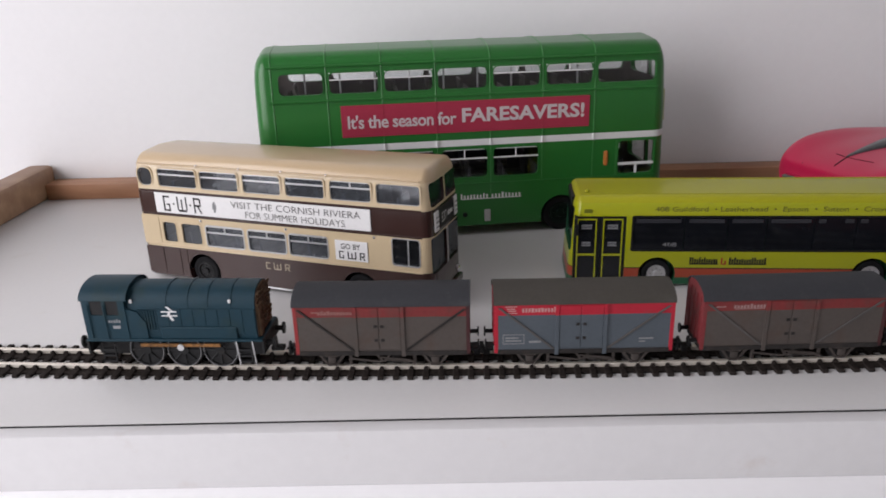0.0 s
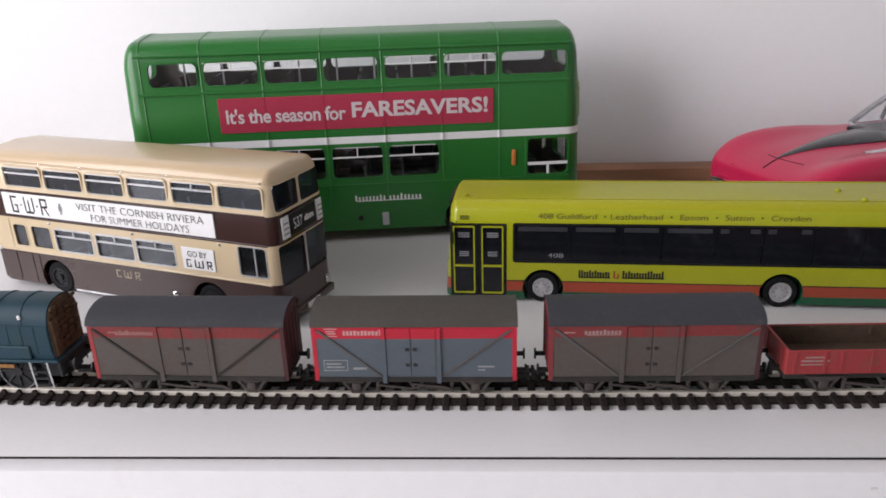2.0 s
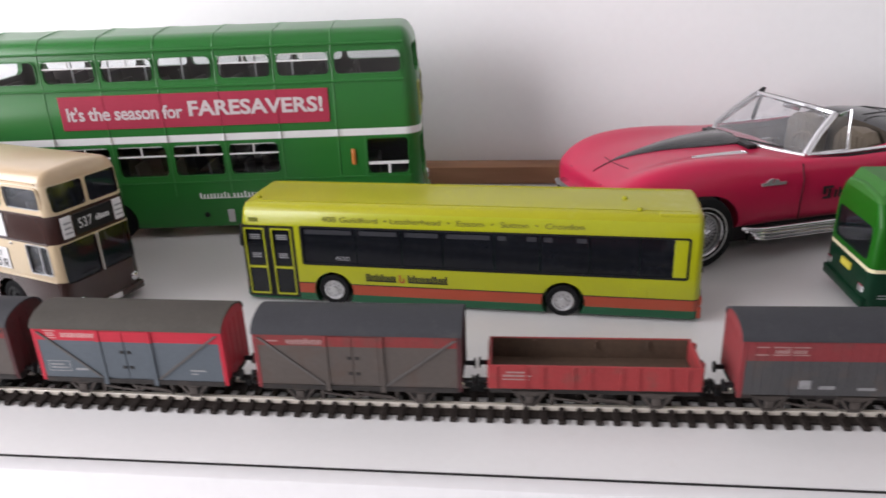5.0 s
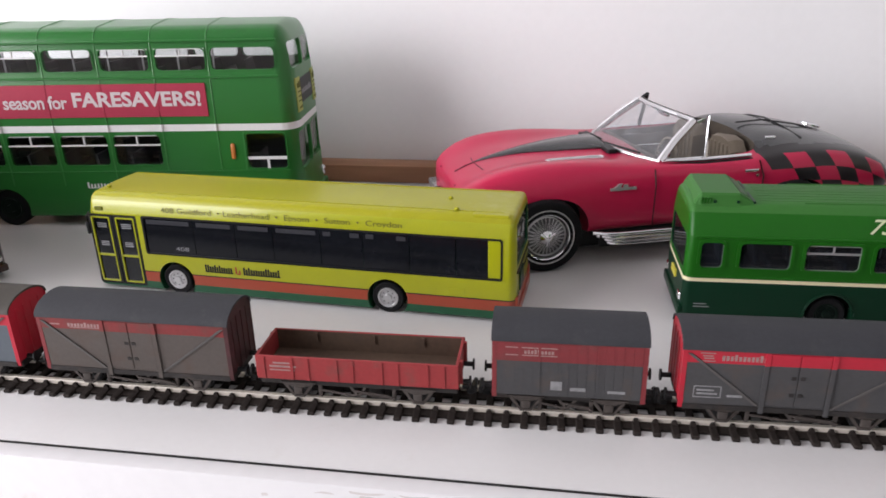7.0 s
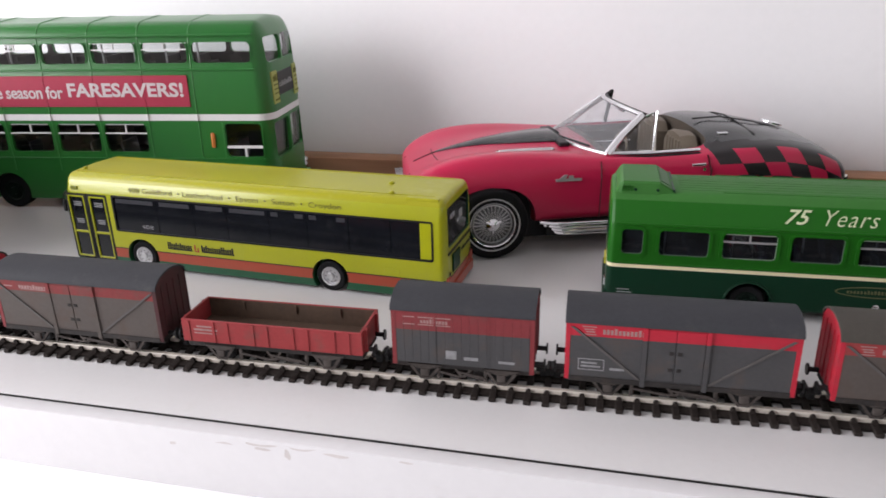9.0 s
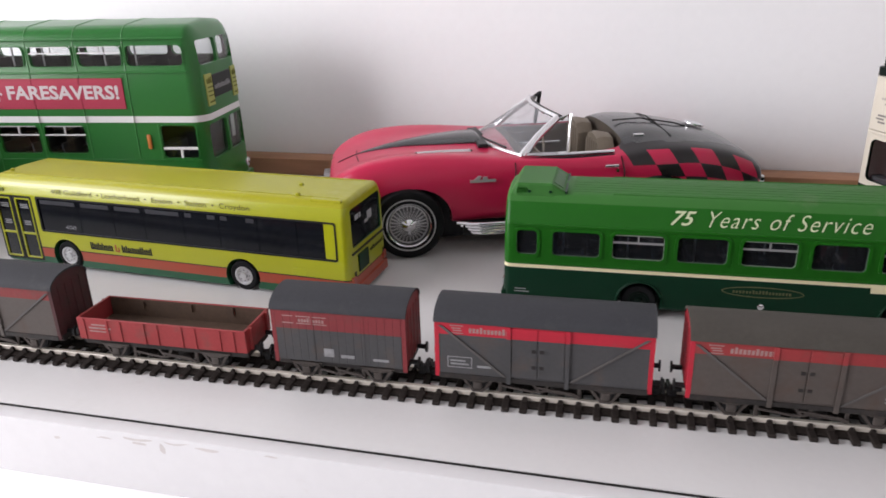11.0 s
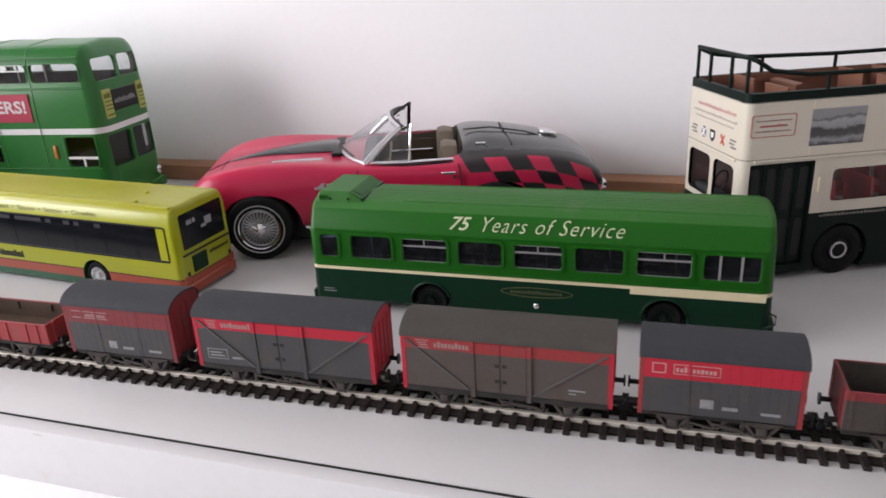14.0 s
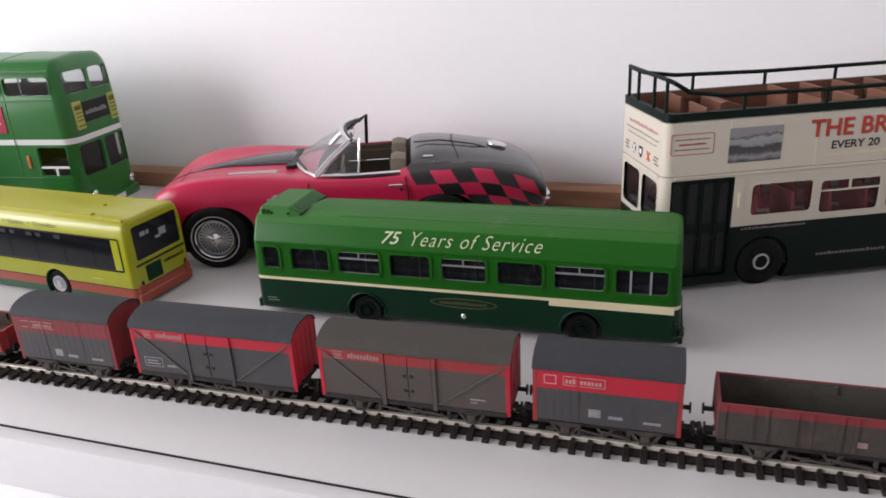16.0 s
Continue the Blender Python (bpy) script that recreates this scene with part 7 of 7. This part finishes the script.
    # headlamp door seams
    for s in (-1, 1):
        bm = BM()
        tube(bm, [(3.5, C + s * 14.5, 30.7), (11.5, C + s * 15, 33.6), (11.5, C + s * 25, 34.9)], 0.18, 5)
        part("headlamp_seam", bm, M_CAR_SEAM, root)
        part("front_bumper", prism(BM(), [(C + s * 6, 22.2), (C + s * 20, 22.2), (C + s * 22, 23.4), (C + s * 20, 24.6), (C + s * 6, 24.6)], -0.8, 3.5, "yz"), M_CHROME, root)
        part("rear_bumper", box(BM(), 185.0, 190.6, min(C + s * 10, C + s * 29), max(C + s * 10, C + s * 29), 20.5, 24.2, 1.2, 2), M_CHROME, root)
    part("front_grille", box(BM(), -0.4, 3, C - 20, C + 20, 18.5, 22.4, 0.5, 1), M_BLACK, root)
    # windscreen
    N = 9
    def base(t):
        d = 30.5 * t
        return Vector((69.5 + 13.0 * abs(t) ** 2.2, C + d, 40.6 - 1.6 * t * t))
    def top(t):
        return Vector((93.2 + 5.4 * t * t, C + 24.5 * t, 54.6 - 1.7 * t * t))
    ts = [-1 + 2 * k / (N - 1) for k in range(N)]
    bm = BM()
    rows = [[bm.verts.new(base(t).lerp(top(t), q) + Vector((-1.1 * math.sin(math.pi * q), 0, 0))) for t in ts] for q in (0, 0.33, 0.66, 1)]
    for a, b in zip(rows, rows[1:]):
        for k in range(N - 1):
            bm.faces.new((a[k], a[k + 1], b[k + 1], b[k]))
    bmesh.ops.solidify(bm, geom=bm.faces[:], thickness=0.35)
    ws = part("windscreen", bm, M_GLASS_SCREEN, root, "clear raked windscreen in chrome frame", smooth=60)
    part("windscreen_frame", tube(BM(), [base(t) for t in ts], 0.75, 8), M_SILVER, ws)
    part("windscreen_frame", tube(BM(), [top(t) for t in ts], 1.0, 8), M_CHROME, ws)
    part("header_lining", tube(BM(), [top(t) + Vector((1.3, 0, -0.2)) for t in ts], 1.1, 8), M_BLACK, ws, "black header lining")
    for s in (-1, 1):
        part("windscreen_pillar", tube(BM(), [base(s), base(s).lerp(top(s), 0.5) + Vector((-0.9, 0, 0)), top(s)], 1.55, 10), M_CHROME, ws)
        # quarter light and its post
        p0, p1, p2 = base(s) + Vector((2.2, 0.2 * s, 0.2)), top(s) + Vector((1.0, s * 1.5, -0.5)), Vector((102.0, C + s * 31.0, 39.2))
        p3 = Vector((103.2, C + s * 27.0, 54.6))
        bm = BM()
        bm.faces.new([bm.verts.new(p) for p in (p0, p2, p3, p1)])
        bmesh.ops.solidify(bm, geom=bm.faces[:], thickness=0.3)
        ql = part("quarter_light", bm, M_GLASS, root, smooth=0)
        part("quarter_frame", tube(BM(), [p2, p3, p1], 0.95, 8), M_CHROME if s < 0 else M_BLACK, ql)
        part("quarter_sill", tube(BM(), [p0, p2], 0.8, 8), M_CHROME, ql)
        part("door_trim", tube(BM(), [base(s) + Vector((1, 0, 0)), (100, C + s * 31.5, 38.9), (121, C + s * 31.5, 39.2)], 0.75, 8), M_CHROME, root)
        part("door_gasket", tube(BM(), [base(s) + Vector((1, s * 1.0, -1.3)), (100, C + s * 32.6, 37.6), (121, C + s * 32.6, 37.9)], 0.7, 6), M_BLACK, root, "black rubber strip under the door trim")
        part("side_pipe", box(BM(), 57.0, 120, C + s * 36.2 - 0.6, C + s * 36.2 + 0.6, 8.0, 13.4), M_BLACK, root)
        for k in range(4):
            part("exhaust_tube", tube(BM(), [(54.5 + 1.6 * k, C + s * 35.4, 13.4 - 1.2 * k), (59.5 + 0.6 * k, C + s * 37.0, 13.0 - 1.3 * k), (65, C + s * 37.4, 12.8 - 1.35 * k), (119, C + s * 37.4, 12.6 - 1.35 * k)], 0.72, 10), M_CHROME, root, "chrome side exhaust tube")
        part("door_handle", box(BM(), 115.5, 121.5, C + s * 37.4 - 0.7, C + s * 37.4 + 0.7, 34.0, 35.2, 0.3, 1), M_CHROME, root)
        part("door_lock", cyl(BM(), (121.0, C + s * 37.2, 32.6), 0.7, 1.2, "y", 12), M_CHROME, root)
        bm = BM()
        tube(bm, [(78.6, C + s * 36.35, 14.5), (78.8, C + s * 36.7, 31), (79.0, C + s * 34.4, 37.2)], 0.3, 5)
        part("door_seam", bm, M_CAR_SEAM, root)
        bm = BM()
        tube(bm, [(124.0, C + s * 36.7, 14.5), (124.0, C + s * 37.4, 32), (123.0, C + s * 35, 37.8)], 0.38, 5)
        part("door_seam", bm, M_CAR_SEAM, root)
        bm = BM()
        box(bm, 60.0, 70.5, C + s * 36.9 - 0.35, C + s * 36.9 + 0.35, 30.6, 31.6)
        prism(bm, [(61.5, 31.6), (63.4, 33.2), (64.8, 33.2), (63.8, 31.6)], C + s * 36.9 - 0.4, C + s * 36.9 + 0.4)
        prism(bm, [(65.2, 31.6), (65.4, 32.8), (67.0, 32.8), (67.2, 31.6)], C + s * 36.9 - 0.4, C + s * 36.9 + 0.4)
        part("wing_badge", bm, M_SILVER, root, smooth=0)
    bars("door_script", M_INK, root, [(88, 89.4, 24.4, 27.4), (88, 92.5, 26.6, 27.6), (90.5, 91.6, 22.8, 26.4), (88.4, 91.8, 22.4, 23.3), (93.6, 94.4, 22.6, 25.6), (95.4, 96.2, 22.6, 26.6), (96.2, 99.0, 24.4, 25.2), (99.4, 100.2, 22.6, 25.2)], 0.75, 0.35)
    part("rear_mirror", box(BM(), 97.0, 98.6, C - 5, C + 5, 50.4, 53.2, 0.5, 2), M_CHROME, root)
    bm = BM()
    tube(bm, [(70.5, C - 4, 41.2), (77.0, C - 24, 41.2)], 0.45, 6)
    tube(bm, [(70.5, C + 18, 41.0), (71.0, C + 1, 41.6)], 0.45, 6)
    part("wiper", bm, M_BLACK, root)
    part("cowl_grille", box(BM(), 66.5, 71.0, C - 17, C + 17, 39.6, 41.4, 0.4, 1), M_BLACK, root)
    # cockpit
    part("cockpit_floor", box(BM(), 81.5, 126, C - 28, C + 28, 15.2, 16.4), M_CAR_INSIDE, root)
    part("dashboard", loft(BM(), [(79.5, [(C - 28, 28), (C - 28, 39), (C + 28, 39), (C + 28, 28)]), (86, [(C - 28, 29), (C - 28, 38.2), (C + 28, 38.2), (C + 28, 29)])]), M_CAR_INSIDE, root)
    part("console", box(BM(), 84, 120, C - 4, C + 4, 16, 25, 1.2, 2), M_CAR_INSIDE, root)
    for yc in (C - 15.5, C + 15.5):
        seat = part("car_seat", box(BM(), 99, 119, yc - 9.5, yc + 9.5, 17, 24, 2.0, 3), M_SEAT_TAN, root, "ribbed tan bucket seat")
        back = BM()
        loft(back, [(116.5, [(yc - 9.3, 20), (yc - 9.3, 38.5), (yc - 6, 42.5), (yc, 43.6), (yc + 6, 42.5), (yc + 9.3, 38.5), (yc + 9.3, 20)]), (119.2, [(yc - 9.8, 20), (yc - 9.8, 39.0), (yc - 6.5, 43.2), (yc, 44.2), (yc + 6.5, 43.2), (yc + 9.8, 39.0), (yc + 9.8, 20)]), (123.5, [(yc - 9.0, 20), (yc - 9.0, 38.5), (yc - 6, 42.5), (yc, 43.4), (yc + 6, 42.5), (yc + 9, 38.5), (yc + 9, 20)])])
        part("seat_back", back, M_SEAT_TAN, seat)
        bm = BM()
        for k in range(5):
            box(bm, 116.0, 116.9, yc - 6.6 + k * 3.0, yc - 5.2 + k * 3.0, 24, 41, 0.3, 1)
        part("seat_rib", bm, M_SEAT_TAN, seat)
    sw = BM()
    pts = [(93 + 3.0 * math.sin(a) * 0.35, C - 15.5 + 8.0 * math.cos(a), 36.5 + 7.5 * math.sin(a)) for a in (2 * math.pi * k / 24 for k in range(25))]
    tube(sw, pts, 0.55, 7)
    tube(sw, [(93, C - 23, 36.5), (93, C - 8, 36.5)], 0.45, 6)
    tube(sw, [(93, C - 15.5, 36.5), (86, C - 15.5, 34)], 0.8, 6)
    part("steering_wheel", sw, M_SEAT_TAN, root)
    part("far_door_trim", box(BM(), 88, 118, C + 27.6, C + 28.3, 22, 36, 0.3, 1), M_SEAT_BROWN_DARK, root)
    bm = BM()
    box(bm, 92, 114, C + 26.6, C + 27.7, 29.5, 30.8, 0.3, 1)
    part("door_pull", bm, M_CHROME, root)
    # rear cover: ridge, filler cap, studs
    part("cover_seam", tube(BM(), [(148, C - 24, 42.6), (146.5, C - 12, 45.2), (146, C, 46.4), (146.5, C + 12, 45.2), (148, C + 24, 42.6)], 0.35, 6), M_BLACK, root)
    part("cover_seam", tube(BM(), [(127.5, C - 8, 47.0), (140, C - 8, 47.4), (156, C - 7.5, 44.4), (176, C - 6, 37.6)], 0.35, 6), M_BLACK, root)
    fc = part("filler_cap", lathe(BM(), (0, 0, 0), [(5.0, 0), (5.0, 0.7), (4.3, 1.1), (2.0, 1.4), (0.3, 1.5)], 28), M_CHROME, root, "round chrome fuel filler cap")
    fc.matrix_basis = pose(168.5 * MM, C * MM, 41.6 * MM, 90, 15, 0)
    for x, y, z in ((134, 14, 43.6), (176, 15, 34.6)):
        part("cover_latch", box(BM(), x - 2.4, x + 2.4, y - 0.8, y + 0.8, z - 0.6, z + 0.6, 0.4, 2), M_CHROME, root)
    # wheels
    R = 14.7
    for x in wheels_x:
        for y, s in ((-1.8, 1), (2 * C + 1.8, -1)):
            t = part("wheel", lathe(BM(), (x, y, R), [(9.0, s * 4.6), (9.2, s * 1.2), (9.5, s * 0.5), (11.2, s * 0.1), (12.8, 0.0), (14.1, s * 0.7), (14.55, s * 1.7), (R, s * 2.8), (R, s * 8.4), (13.9, s * 9.8), (4, s * 9.8)], 52), M_TYRE, root, "black tyre with thin white line")
            part("white_line", lathe(BM(), (x, y, R), [(10.5, s * 0.5), (10.5, s * 0.08), (11.0, s * 0.0), (11.1, s * 0.4)], 52, 0, False), M_GREY_PALE, t)
            rim = part("rim", lathe(BM(), (x, y, R), [(9.5, s * 0.8), (9.2, s * 0.1), (8.8, s * 0.3), (8.6, s * 1.4), (9.0, s * 1.6)], 48, 0, False), M_CHROME, t, "wire spoked chrome rim")
            part("wheel_well", lathe(BM(), (x, y, R), [(8.8, s * 1.4), (8.2, s * 3.6), (1.0, s * 4.4)], 36, 0, False), M_RIM_DARK, rim)
            sp = BM()
            for k in range(56):
                a = 2 * math.pi * k / 56
                b = a + (0.16 if k % 2 else -0.16)
                tube(sp, [(x + 2.2 * math.cos(a), y + s * 0.4, R + 2.2 * math.sin(a)), (x + 7.9 * math.cos(b), y + s * 1.5, R + 7.9 * math.sin(b))], 0.11, 4)
            part("spokes", sp, M_SILVER, rim, smooth=0)
            part("rim_bead", lathe(BM(), (x, y, R), [(8.0, s * 2.2), (8.0, s * 1.3), (7.7, s * 1.2), (7.5, s * 2.0)], 40, 0, False), M_SILVER, rim)
            part("spinner", lathe(BM(), (x, y, R), [(2.6, s * 0.9), (2.6, s * 0.2), (1.8, -s * 0.4), (0.8, -s * 1.0), (0.2, -s * 1.1)], 20), M_CHROME, rim)
            for k in range(3):
                q = 2 * math.pi * k / 3 + 0.5
                part("spinner_ear", tube(BM(), [(x + 1.0 * math.cos(q), y - s * 0.5, R + 1.0 * math.sin(q)), (x + 3.4 * math.cos(q), y - s * 0.2, R + 3.4 * math.sin(q))], 0.5, 6), M_CHROME, rim)
    for y in (8, 2 * C - 8):
        part("inner_arch", box(BM(), 14, 176, y + (4 if y < C else -6), y + (6 if y < C else -4), 4, 24), M_BLACK, root)
    part("chassis", box(BM(), 18, 176, 14, 2 * C - 14, 6.5, 14), M_BLACK, root)


M_GREY_PALE = surface("off_white_tyre_line", (0.5, 0.5, 0.5), 0.5)
M_CAR_INSIDE = surface("dark_tan_trim", (0.085, 0.07, 0.055), 0.6, vary=0.15)
M_SEAT_BROWN_DARK = surface("brown_door_trim", (0.10, 0.075, 0.055), 0.55, vary=0.12)
convertible()
